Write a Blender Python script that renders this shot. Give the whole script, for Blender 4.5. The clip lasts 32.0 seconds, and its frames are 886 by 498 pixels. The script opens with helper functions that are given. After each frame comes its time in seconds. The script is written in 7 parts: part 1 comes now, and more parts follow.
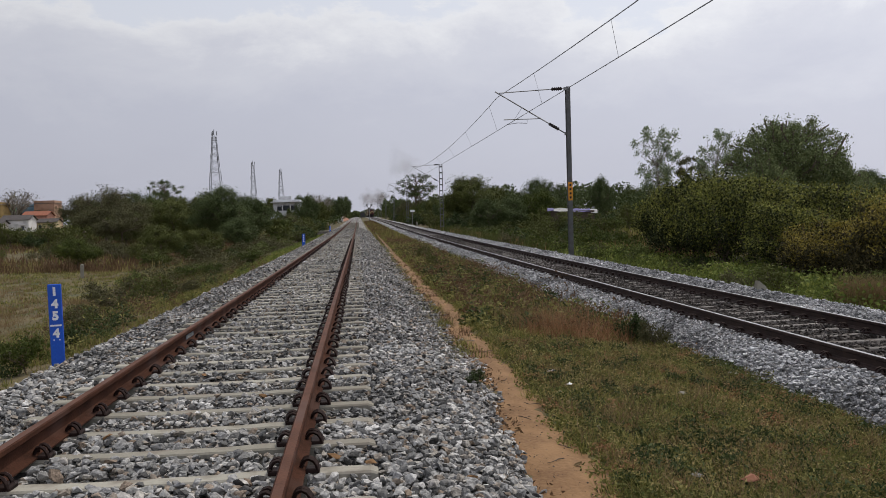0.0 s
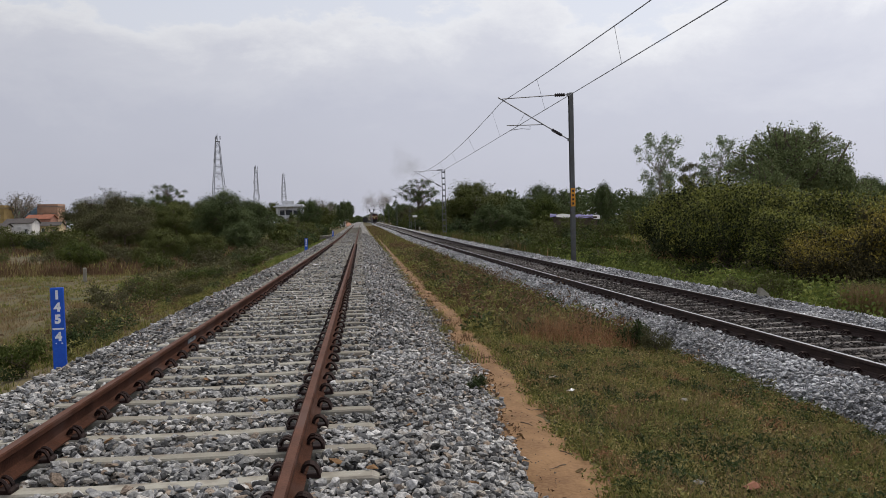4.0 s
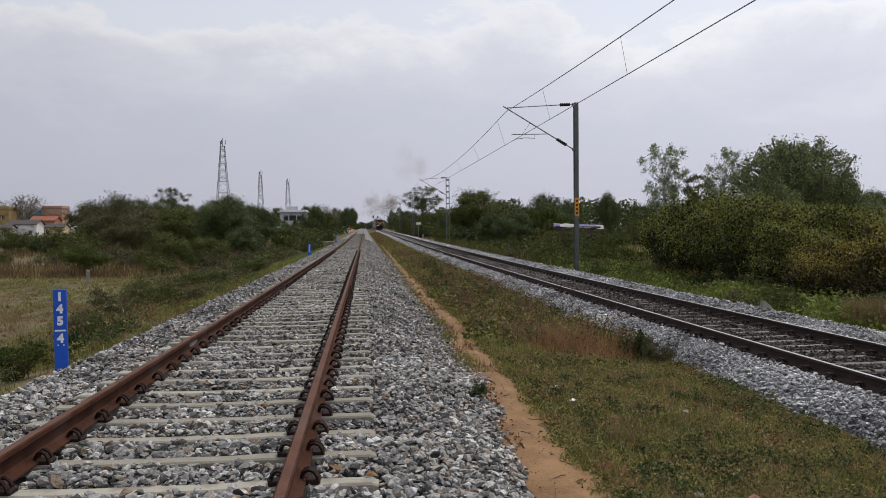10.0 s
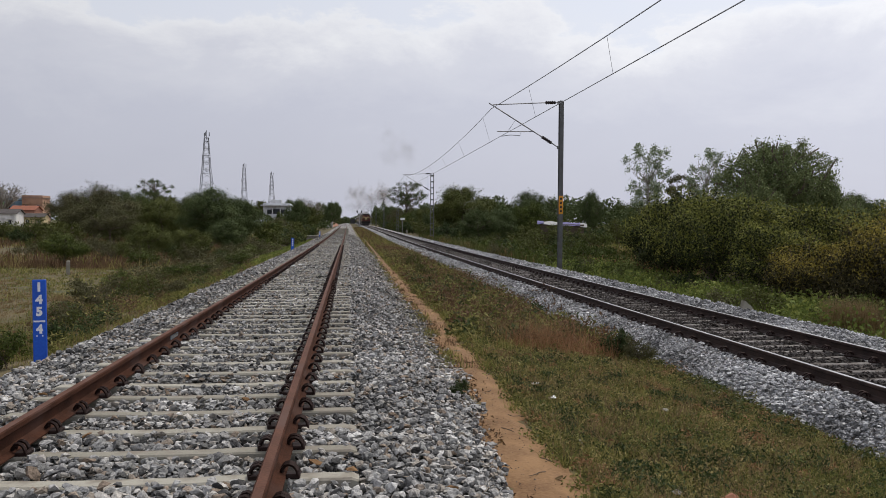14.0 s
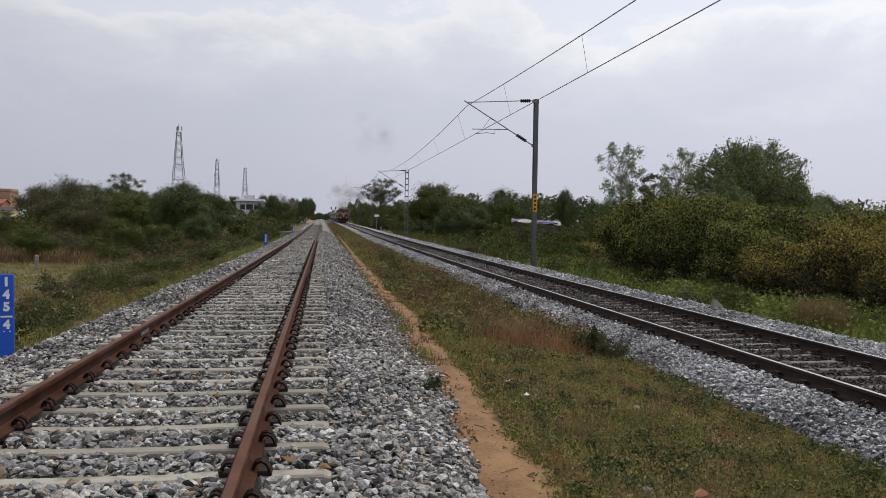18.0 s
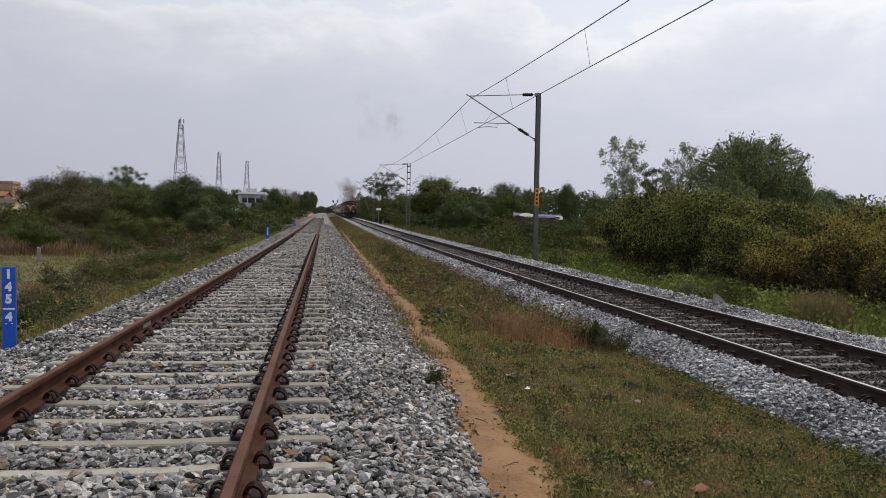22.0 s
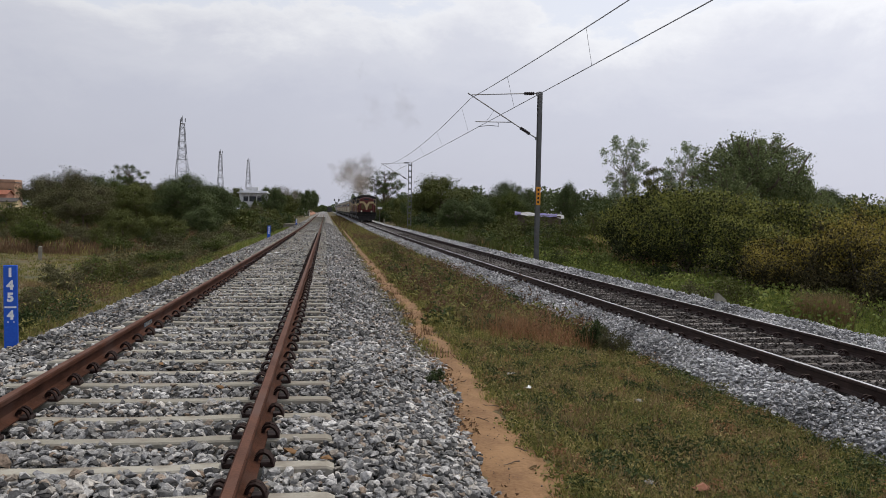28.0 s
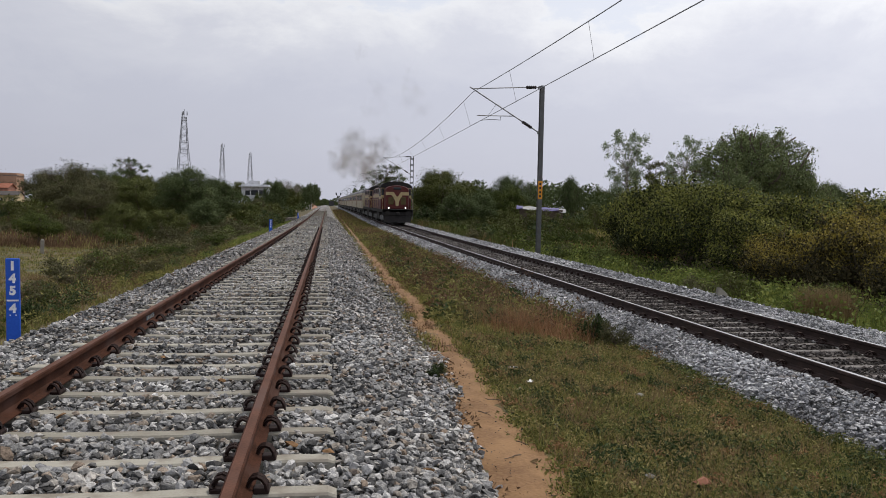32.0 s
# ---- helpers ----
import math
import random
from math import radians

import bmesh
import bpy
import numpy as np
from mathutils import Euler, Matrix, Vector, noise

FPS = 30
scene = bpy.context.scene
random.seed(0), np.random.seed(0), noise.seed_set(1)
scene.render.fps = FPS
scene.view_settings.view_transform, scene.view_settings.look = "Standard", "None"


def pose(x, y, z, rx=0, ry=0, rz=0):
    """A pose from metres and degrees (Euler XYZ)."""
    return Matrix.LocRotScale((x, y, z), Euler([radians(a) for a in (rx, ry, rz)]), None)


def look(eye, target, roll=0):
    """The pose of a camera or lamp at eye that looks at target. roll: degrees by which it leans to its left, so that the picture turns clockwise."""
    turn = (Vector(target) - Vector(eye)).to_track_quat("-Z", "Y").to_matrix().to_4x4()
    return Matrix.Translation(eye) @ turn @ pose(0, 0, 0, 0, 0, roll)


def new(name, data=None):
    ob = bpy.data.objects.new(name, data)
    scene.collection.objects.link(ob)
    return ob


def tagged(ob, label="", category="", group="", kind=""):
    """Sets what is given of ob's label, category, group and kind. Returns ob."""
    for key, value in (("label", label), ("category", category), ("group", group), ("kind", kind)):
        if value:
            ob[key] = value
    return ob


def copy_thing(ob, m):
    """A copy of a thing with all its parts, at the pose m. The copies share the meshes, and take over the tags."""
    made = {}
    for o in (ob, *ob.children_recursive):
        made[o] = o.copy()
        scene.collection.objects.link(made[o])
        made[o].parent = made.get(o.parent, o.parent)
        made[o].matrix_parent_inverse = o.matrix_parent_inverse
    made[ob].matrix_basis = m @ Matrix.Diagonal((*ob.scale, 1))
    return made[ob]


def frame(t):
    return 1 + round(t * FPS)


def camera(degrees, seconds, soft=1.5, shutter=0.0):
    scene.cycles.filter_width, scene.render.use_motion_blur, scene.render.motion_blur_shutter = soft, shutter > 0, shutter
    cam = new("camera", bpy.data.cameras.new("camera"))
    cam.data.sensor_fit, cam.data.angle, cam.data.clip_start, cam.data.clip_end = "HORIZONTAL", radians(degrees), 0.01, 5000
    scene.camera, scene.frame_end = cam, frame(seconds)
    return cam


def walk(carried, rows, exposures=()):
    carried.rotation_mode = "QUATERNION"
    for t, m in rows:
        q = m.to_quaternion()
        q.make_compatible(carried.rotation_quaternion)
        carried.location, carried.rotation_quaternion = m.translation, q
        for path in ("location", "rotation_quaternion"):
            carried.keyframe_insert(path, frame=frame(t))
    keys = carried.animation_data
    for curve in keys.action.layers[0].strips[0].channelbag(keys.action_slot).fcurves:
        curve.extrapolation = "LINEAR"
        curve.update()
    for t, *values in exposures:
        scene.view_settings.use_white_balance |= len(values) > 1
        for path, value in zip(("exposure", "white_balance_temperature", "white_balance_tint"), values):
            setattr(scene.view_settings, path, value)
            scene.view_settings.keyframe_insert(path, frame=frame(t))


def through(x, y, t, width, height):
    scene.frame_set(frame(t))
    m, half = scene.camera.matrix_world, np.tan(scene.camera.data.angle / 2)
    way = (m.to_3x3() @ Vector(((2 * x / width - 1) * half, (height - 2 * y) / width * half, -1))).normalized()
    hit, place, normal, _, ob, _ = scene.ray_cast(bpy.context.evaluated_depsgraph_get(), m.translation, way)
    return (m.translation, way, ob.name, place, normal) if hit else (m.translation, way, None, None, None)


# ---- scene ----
# A railway line in open country: x to the east, y along the tracks, z = 0 at the railhead of the new track.
# ---- camera ----
EYE = Vector((0.0, 0.0, 1.309))
cam = camera(56.27, 32.0, soft=0.6)


def turned(yaw, pitch, roll):
    a, b = radians(yaw), radians(pitch)
    way = Vector((math.sin(a) * math.cos(b), math.cos(a) * math.cos(b), math.sin(b)))
    return look(EYE, EYE + way, roll)


walk(cam, [(t, turned(a, b, c)) for t, a, b, c in (
    (0, 5.77, -2.19, -1.63), (0.5, 5.72, -2.15, -1.55), (1, 5.73, -2.11, -1.42), (1.5, 5.71, -2.06, -1.40),
    (2, 5.70, -2.01, -1.36), (2.5, 5.68, -1.95, -1.38), (3, 5.66, -1.90, -1.38), (3.5, 5.63, -1.86, -1.39),
    (5.5, 5.58, -1.67, -1.10), (6, 5.57, -1.63, -1.04), (6.5, 5.55, -1.59, -0.97), (7, 5.55, -1.54, -0.87),
    (7.5, 5.53, -1.49, -0.83), (8, 5.50, -1.46, -0.75), (8.5, 5.48, -1.41, -0.73), (9, 5.45, -1.36, -0.74),
    (9.5, 5.43, -1.32, -0.64), (10, 5.41, -1.28, -0.47), (10.5, 5.40, -1.36, -0.42), (11, 5.40, -1.52, -0.36),
    (11.5, 5.42, -1.66, -0.26), (12, 5.78, -1.66, -0.08), (12.5, 5.94, -1.68, 0.08), (13, 6.05, -1.64, 0.19),
    (13.5, 6.11, -1.59, 0.33), (14, 6.54, -1.56, 0.42), (14.5, 7.37, -1.50, 0.61), (16.5, 8.38, -1.72, 0.83),
    (17, 8.37, -1.71, 0.81), (17.5, 8.34, -1.68, 0.90), (18, 8.33, -1.74, 0.87), (18.5, 8.32, -1.79, 0.91),
    (19, 8.31, -1.86, 0.93), (19.5, 8.29, -2.02, 0.98), (20, 8.28, -2.11, 1.06), (20.5, 8.27, -2.20, 1.03),
    (21, 8.24, -2.21, 1.04), (21.5, 8.22, -2.20, 1.02), (22, 8.22, -2.17, 1.06), (22.5, 8.21, -2.30, 1.02),
    (23, 8.19, -2.29, 1.04), (23.5, 8.18, -2.27, 0.99), (24, 8.17, -2.27, 1.00), (24.5, 8.15, -2.31, 1.00),
    (25, 8.15, -2.28, 1.01), (25.5, 8.17, -2.28, 1.01), (27.5, 8.13, -2.25, 1.11), (28, 8.13, -2.25, 1.11),
    (28.5, 8.11, -2.31, 1.15), (29, 8.10, -2.58, 1.20), (29.5, 8.09, -2.67, 1.31), (30, 8.09, -2.73, 1.31),
    (30.5, 8.08, -2.79, 1.32), (31, 8.07, -2.75, 1.23), (31.5, 8.04, -2.71, 1.22), (32, 8.02, -2.67, 1.19))], [(0, -0.07), (6, -0.03), (13, 0.0), (22, 0.02), (32, 0.03)])

# ---- world and sun ----
SUN_UP, SUN_ROUND = radians(62), radians(48)
world = bpy.data.worlds.new("world")
scene.world = world
world.use_nodes = True
wn, wl = world.node_tree.nodes, world.node_tree.links
back = wn["Background"]
sky = wn.new("ShaderNodeTexSky")
sky.sky_type, sky.sun_disc = "NISHITA", False
sky.sun_elevation, sky.sun_rotation = SUN_UP, SUN_ROUND
sky.dust_density, sky.air_density = 4.0, 1.0
dim = wn.new("ShaderNodeVectorMath")
dim.operation = "SCALE"
dim.inputs["Scale"].default_value = 0.055
wl.new(sky.outputs["Color"], dim.inputs[0])
coord = wn.new("ShaderNodeTexCoord")
stretch = wn.new("ShaderNodeMapping")
stretch.inputs["Scale"].default_value = (1.0, 1.0, 1.9)
stretch.inputs["Location"].default_value = (0.35, 0.1, 0.2)
wl.new(coord.outputs["Generated"], stretch.inputs["Vector"])
puffs = wn.new("ShaderNodeTexNoise")
puffs.inputs["Scale"].default_value, puffs.inputs["Detail"].default_value = 5.2, 9.0
puffs.inputs["Roughness"].default_value, puffs.inputs["Distortion"].default_value = 0.62, 0.2
wl.new(stretch.outputs["Vector"], puffs.inputs["Vector"])
rise = wn.new("ShaderNodeSeparateXYZ")
wl.new(coord.outputs["Generated"], rise.inputs["Vector"])
# banks of soft cloud: height over the skyline, made uneven by the noise
bank = wn.new("ShaderNodeMath")
bank.operation = "MULTIPLY_ADD"
bank.inputs[1].default_value = 0.21
wl.new(puffs.outputs["Fac"], bank.inputs[0])
wl.new(rise.outputs["Z"], bank.inputs[2])
tone = wn.new("ShaderNodeValToRGB")
steps = ((0.135, (0.56, 0.574, 0.672)), (0.225, (0.59, 0.604, 0.70)), (0.295, (0.69, 0.70, 0.775)), (0.335, (0.86, 0.865, 0.90)), (0.346, (0.76, 0.79, 0.875)),
         (0.385, (0.75, 0.785, 0.885)), (0.455, (0.84, 0.855, 0.91)), (0.705, (0.70, 0.715, 0.807)), (0.955, (0.64, 0.66, 0.766)))
while len(tone.color_ramp.elements) < len(steps):
    tone.color_ramp.elements.new(0.5)
for e, (p, q) in zip(tone.color_ramp.elements, steps):
    e.position, e.color = p, (*q, 1)
wl.new(bank.outputs["Value"], tone.inputs["Fac"])
veil = wn.new("ShaderNodeMix")
veil.data_type = "RGBA"
veil.inputs["Factor"].default_value = 0.84
wl.new(dim.outputs["Vector"], veil.inputs["A"])
wl.new(tone.outputs["Color"], veil.inputs["B"])
east = wn.new("ShaderNodeSeparateXYZ")
wl.new(coord.outputs["Generated"], east.inputs["Vector"])
glow = wn.new("ShaderNodeMapRange")
glow.inputs["From Min"].default_value, glow.inputs["From Max"].default_value = -0.5, 0.7
glow.inputs["To Min"].default_value, glow.inputs["To Max"].default_value = 0.88, 1.2
wl.new(east.outputs["X"], glow.inputs["Value"])
lit = wn.new("ShaderNodeVectorMath")
lit.operation = "SCALE"
wl.new(veil.outputs["Result"], lit.inputs[0])
wl.new(glow.outputs["Result"], lit.inputs["Scale"])
wl.new(lit.outputs["Vector"], back.inputs["Color"])
back.inputs["Strength"].default_value = 1.05

sun = new("sun", bpy.data.lights.new("sun", "SUN"))
sun.data.energy, sun.data.angle, sun.data.color = 2.25, radians(14), (1.0, 0.93, 0.82)
sun.matrix_world = look((0, 0, 60), Vector((0, 0, 60)) - Vector((
    math.sin(SUN_ROUND) * math.cos(SUN_UP), math.cos(SUN_ROUND) * math.cos(SUN_UP), math.sin(SUN_UP))))


# ---- materials ----
def surface(name, dark, light, scale=4.0, fine=40.0, rough=0.85, bump=0.3, metal=0.0, island=0.0, per_object=0.0,
            stain=None, stain_scale=1.2, depth=0.01, spec=0.3, low=0.35, high=0.65):
    """A material with two scales of variation, a stain of its own shape and a fine relief."""
    m = bpy.data.materials.new(name)
    m.use_nodes = True
    n, l = m.node_tree.nodes, m.node_tree.links
    b = n["Principled BSDF"]
    b.inputs["Roughness"].default_value, b.inputs["Metallic"].default_value = rough, metal
    b.inputs["Specular IOR Level"].default_value = spec
    tc = n.new("ShaderNodeTexCoord")
    big, small = n.new("ShaderNodeTexNoise"), n.new("ShaderNodeTexNoise")
    for t, s, d in ((big, scale, 5.0), (small, fine, 3.0)):
        t.inputs["Scale"].default_value, t.inputs["Detail"].default_value = s, d
        l.new(tc.outputs["Object"], t.inputs["Vector"])
    add = n.new("ShaderNodeMix")
    add.inputs["Factor"].default_value = 0.45
    l.new(big.outputs["Fac"], add.inputs["A"])
    l.new(small.outputs["Fac"], add.inputs["B"])
    value = add.outputs["Result"]
    if island or per_object:
        geo = n.new("ShaderNodeNewGeometry") if island else n.new("ShaderNodeObjectInfo")
        pick = n.new("ShaderNodeMix")
        pick.inputs["Factor"].default_value = island or per_object
        l.new(value, pick.inputs["A"])
        l.new(geo.outputs["Random Per Island" if island else "Random"], pick.inputs["B"])
        value = pick.outputs["Result"]
    ramp = n.new("ShaderNodeValToRGB")
    ramp.color_ramp.elements[0].position, ramp.color_ramp.elements[1].position = low, high
    ramp.color_ramp.elements[0].color, ramp.color_ramp.elements[1].color = (*dark, 1), (*light, 1)
    l.new(value, ramp.inputs["Fac"])
    colour = ramp.outputs["Color"]
    if stain:
        spot = n.new("ShaderNodeTexNoise")
        spot.inputs["Scale"].default_value, spot.inputs["Detail"].default_value = stain_scale, 6.0
        l.new(tc.outputs["Object"], spot.inputs["Vector"])
        edge = n.new("ShaderNodeMapRange")
        edge.inputs["From Min"].default_value, edge.inputs["From Max"].default_value = 0.5, 0.66
        l.new(spot.outputs["Fac"], edge.inputs["Value"])
        mix = n.new("ShaderNodeMix")
        mix.data_type = "RGBA"
        l.new(edge.outputs["Result"], mix.inputs["Factor"])
        l.new(colour, mix.inputs["A"])
        mix.inputs["B"].default_value = (*stain, 1)
        colour = mix.outputs["Result"]
    l.new(colour, b.inputs["Base Color"])
    if bump:
        bp = n.new("ShaderNodeBump")
        bp.inputs["Strength"].default_value, bp.inputs["Distance"].default_value = bump, depth
        l.new(small.outputs["Fac"], bp.inputs["Height"])
        l.new(bp.outputs["Normal"], b.inputs["Normal"])
    return m


def leafy(name, colours, through=0.12, rough=0.7, patch_scale=0.7, patches=0.52):
    """Leaves or blades: a spread of colours from piece to piece, with some light through them."""
    m = bpy.data.materials.new(name)
    m.use_nodes = True
    n, l = m.node_tree.nodes, m.node_tree.links
    b = n["Principled BSDF"]
    b.inputs["Roughness"].default_value = rough
    b.inputs["Specular IOR Level"].default_value = 0.1
    geo, tc = n.new("ShaderNodeNewGeometry"), n.new("ShaderNodeTexCoord")
    patch = n.new("ShaderNodeTexNoise")
    patch.inputs["Scale"].default_value, patch.inputs["Detail"].default_value = patch_scale, 4.0
    l.new(tc.outputs["Object"], patch.inputs["Vector"])
    mix = n.new("ShaderNodeMix")
    mix.inputs["Factor"].default_value = patches
    l.new(geo.outputs["Random Per Island"], mix.inputs["A"])
    l.new(patch.outputs["Fac"], mix.inputs["B"])
    ramp = n.new("ShaderNodeValToRGB")
    e = ramp.color_ramp.elements
    while len(e) < len(colours):
        e.new(0.5)
    for i, c in enumerate(colours):
        e[i].position, e[i].color = 0.2 + 0.6 * i / (len(colours) - 1), (*c, 1)
    l.new(mix.outputs["Result"], ramp.inputs["Fac"])
    l.new(ramp.outputs["Color"], b.inputs["Base Color"])
    tr = n.new("ShaderNodeBsdfTranslucent")
    l.new(ramp.outputs["Color"], tr.inputs["Color"])
    both = n.new("ShaderNodeMixShader")
    both.inputs["Fac"].default_value = through
    l.new(b.outputs["BSDF"], both.inputs[1])
    l.new(tr.outputs["BSDF"], both.inputs[2])
    l.new(both.outputs["Shader"], n["Material Output"].inputs["Surface"])
    return m


def stony(name, colours, joined, cell=17.0):
    """Crushed stone: joined stones take a colour each; a bed of it shows cells of stone with dark gaps."""
    m = bpy.data.materials.new(name)
    m.use_nodes = True
    n, l = m.node_tree.nodes, m.node_tree.links
    b = n["Principled BSDF"]
    b.inputs["Roughness"].default_value = 0.8
    b.inputs["Specular IOR Level"].default_value = 0.15
    tc = n.new("ShaderNodeTexCoord")
    ramp = n.new("ShaderNodeValToRGB")
    e = ramp.color_ramp.elements
    while len(e) < len(colours):
        e.new(0.5)
    for i, c in enumerate(colours):
        e[i].position, e[i].color = i / (len(colours) - 1), (*c, 1)
    grain = n.new("ShaderNodeTexNoise")
    grain.inputs["Scale"].default_value, grain.inputs["Detail"].default_value = 46.0, 6.0
    l.new(tc.outputs["Object"], grain.inputs["Vector"])
    dusty = n.new("ShaderNodeTexNoise")
    dusty.inputs["Scale"].default_value, dusty.inputs["Detail"].default_value = 0.8, 4.0
    l.new(tc.outputs["Object"], dusty.inputs["Vector"])
    bp = n.new("ShaderNodeBump")
    if joined:
        geo = n.new("ShaderNodeNewGeometry")
        l.new(geo.outputs["Random Per Island"], ramp.inputs["Fac"])
        l.new(grain.outputs["Fac"], bp.inputs["Height"])
        bp.inputs["Strength"].default_value, bp.inputs["Distance"].default_value = 0.9, 0.012
        colour = ramp.outputs["Color"]
    else:
        vor, gap = n.new("ShaderNodeTexVoronoi"), n.new("ShaderNodeTexVoronoi")
        gap.feature = "DISTANCE_TO_EDGE"
        for v in (vor, gap):
            v.inputs["Scale"].default_value = cell
            l.new(tc.outputs["Object"], v.inputs["Vector"])
        sep = n.new("ShaderNodeSeparateColor")
        l.new(vor.outputs["Color"], sep.inputs["Color"])
        l.new(sep.outputs["Red"], ramp.inputs["Fac"])
        edge = n.new("ShaderNodeMapRange")
        edge.inputs["From Min"].default_value, edge.inputs["From Max"].default_value = 0.0, 0.16
        l.new(gap.outputs["Distance"], edge.inputs["Value"])
        mix = n.new("ShaderNodeMix")
        mix.data_type = "RGBA"
        mix.inputs["A"].default_value = (0.06, 0.058, 0.055, 1)
        l.new(edge.outputs["Result"], mix.inputs["Factor"])
        l.new(ramp.outputs["Color"], mix.inputs["B"])
        l.new(gap.outputs["Distance"], bp.inputs["Height"])
        bp.inputs["Strength"].default_value, bp.inputs["Distance"].default_value = 0.8, 0.06
        colour = mix.outputs["Result"]
    tint = n.new("ShaderNodeMix")
    tint.data_type, tint.blend_type = "RGBA", "MULTIPLY"
    shade = n.new("ShaderNodeMapRange")
    shade.inputs["From Min"].default_value, shade.inputs["From Max"].default_value = 0.37, 0.63
    shade.inputs["To Min"].default_value, shade.inputs["To Max"].default_value = 0.36, 1.32
    both = n.new("ShaderNodeMath")
    both.operation = "MULTIPLY_ADD"
    l.new(grain.outputs["Fac"], both.inputs[0])
    both.inputs[1].default_value = 0.5
    half = n.new("ShaderNodeMath")
    half.operation = "MULTIPLY"
    half.inputs[1].default_value = 0.5
    l.new(dusty.outputs["Fac"], half.inputs[0])
    l.new(half.outputs["Value"], both.inputs[2])
    l.new(both.outputs["Value"], shade.inputs["Value"])
    tint.inputs["Factor"].default_value = 1.0
    l.new(colour, tint.inputs["A"])
    l.new(shade.outputs["Result"], tint.inputs["B"])
    l.new(tint.outputs["Result"], b.inputs["Base Color"])
    l.new(bp.outputs["Normal"], b.inputs["Normal"])
    return m


def plain(name, colour, rough=0.5, metal=0.0, glow=0.0):
    m = surface(name, [c * 0.85 for c in colour], [min(1, c * 1.12) for c in colour], 3.0, 60.0, rough, 0.1, metal)
    if glow:
        b = m.node_tree.nodes["Principled BSDF"]
        b.inputs["Emission Color"].default_value, b.inputs["Emission Strength"].default_value = (*colour, 1), glow
    return m


GREY_STONES = [(0.043, 0.042, 0.041), (0.141, 0.140, 0.138), (0.260, 0.259, 0.249), (0.369, 0.364, 0.354), (0.206, 0.207, 0.210), (0.608, 0.597, 0.575), (0.065, 0.064, 0.063), (0.500, 0.489, 0.466), (0.358, 0.326, 0.282), (0.239, 0.179, 0.131)]
BLUE_STONES = [(0.110, 0.111, 0.113), (0.232, 0.234, 0.240), (0.386, 0.389, 0.398), (0.528, 0.531, 0.540), (0.309, 0.311, 0.319), (0.734, 0.734, 0.737), (0.155, 0.156, 0.160)]
DARK_STONES = [(0.035, 0.029, 0.026), (0.075, 0.064, 0.057), (0.12, 0.106, 0.097), (0.06, 0.05, 0.044), (0.17, 0.155, 0.146)]
ballast_stone = stony("ballast_stone", GREY_STONES, True)
ballast_stone_blue = stony("ballast_stone_blue", BLUE_STONES, True)
ballast_stone_dark = stony("ballast_stone_dark", DARK_STONES, True)
ballast_bed = stony("ballast_bed", GREY_STONES, False)
ballast_bed_blue = stony("ballast_bed_blue", BLUE_STONES, False)
ballast_bed_dark = stony("ballast_bed_dark", DARK_STONES, False)
rust = surface("rust", (0.030, 0.013, 0.008), (0.074, 0.031, 0.019), 5.0, 70.0, 0.9, 0.25, 0.0, spec=0.08, stain=(0.066, 0.036, 0.028), stain_scale=2.0, depth=0.003)
rust_worn = surface("rust_worn", (0.062, 0.027, 0.017), (0.125, 0.056, 0.035), 4.0, 60.0, 0.7, 0.15, 0.0, spec=0.12, stain=(0.10, 0.055, 0.042), depth=0.002)
rust_dark = surface("rust_dark", (0.020, 0.013, 0.011), (0.052, 0.031, 0.025), 5.0, 70.0, 0.8, 0.25, 0.2, depth=0.003)
clip_iron = surface("clip_iron", (0.014, 0.008, 0.007), (0.040, 0.020, 0.016), 9.0, 80.0, 0.65, 0.2, 0.3, depth=0.002)
steel_bright = surface("steel_bright", (0.36, 0.36, 0.37), (0.52, 0.52, 0.53), 3.0, 50.0, 0.35, 0.05, 1.0)
concrete = surface("concrete", (0.21, 0.197, 0.16), (0.335, 0.318, 0.268), 3.0, 60.0, 0.9, 0.3, per_object=0.3, stain=(0.21, 0.185, 0.15), stain_scale=5.0, depth=0.004)
concrete_old = surface("concrete_old", (0.12, 0.11, 0.103), (0.24, 0.222, 0.21), 3.0, 60.0, 0.9, 0.4, per_object=0.3, stain=(0.09, 0.075, 0.065), stain_scale=4.0, depth=0.004)
earth = surface("earth", (0.062, 0.052, 0.024), (0.15, 0.115, 0.054), 0.9, 12.0, 0.95, 0.5, stain=(0.052, 0.058, 0.022), stain_scale=0.45, depth=0.03)
sand = surface("sand", (0.135, 0.073, 0.034), (0.25, 0.146, 0.07), 1.6, 30.0, 0.95, 0.4, stain=(0.25, 0.146, 0.07), stain_scale=3.0, depth=0.012)
galvanised = surface("galvanised", (0.20, 0.20, 0.205), (0.30, 0.30, 0.31), 2.0, 40.0, 0.6, 0.1, 0.55, stain=(0.17, 0.165, 0.16), stain_scale=3.0)
wire_metal = plain("wire_metal", (0.26, 0.26, 0.27), 0.45, 0.5)
mast_steel = surface("mast_steel", (0.085, 0.087, 0.088), (0.15, 0.152, 0.153), 2.0, 40.0, 0.7, 0.1, 0.2, stain=(0.10, 0.095, 0.09), stain_scale=3.0)
porcelain = plain("porcelain", (0.022, 0.016, 0.016), 0.3)
blue_enamel = surface("blue_enamel", (0.012, 0.075, 0.46), (0.02, 0.115, 0.58), 2.0, 40.0, 0.45, 0.08, stain=(0.02, 0.085, 0.42), stain_scale=4.0)
white_paint = plain("white_paint", (0.76, 0.77, 0.78), 0.6)
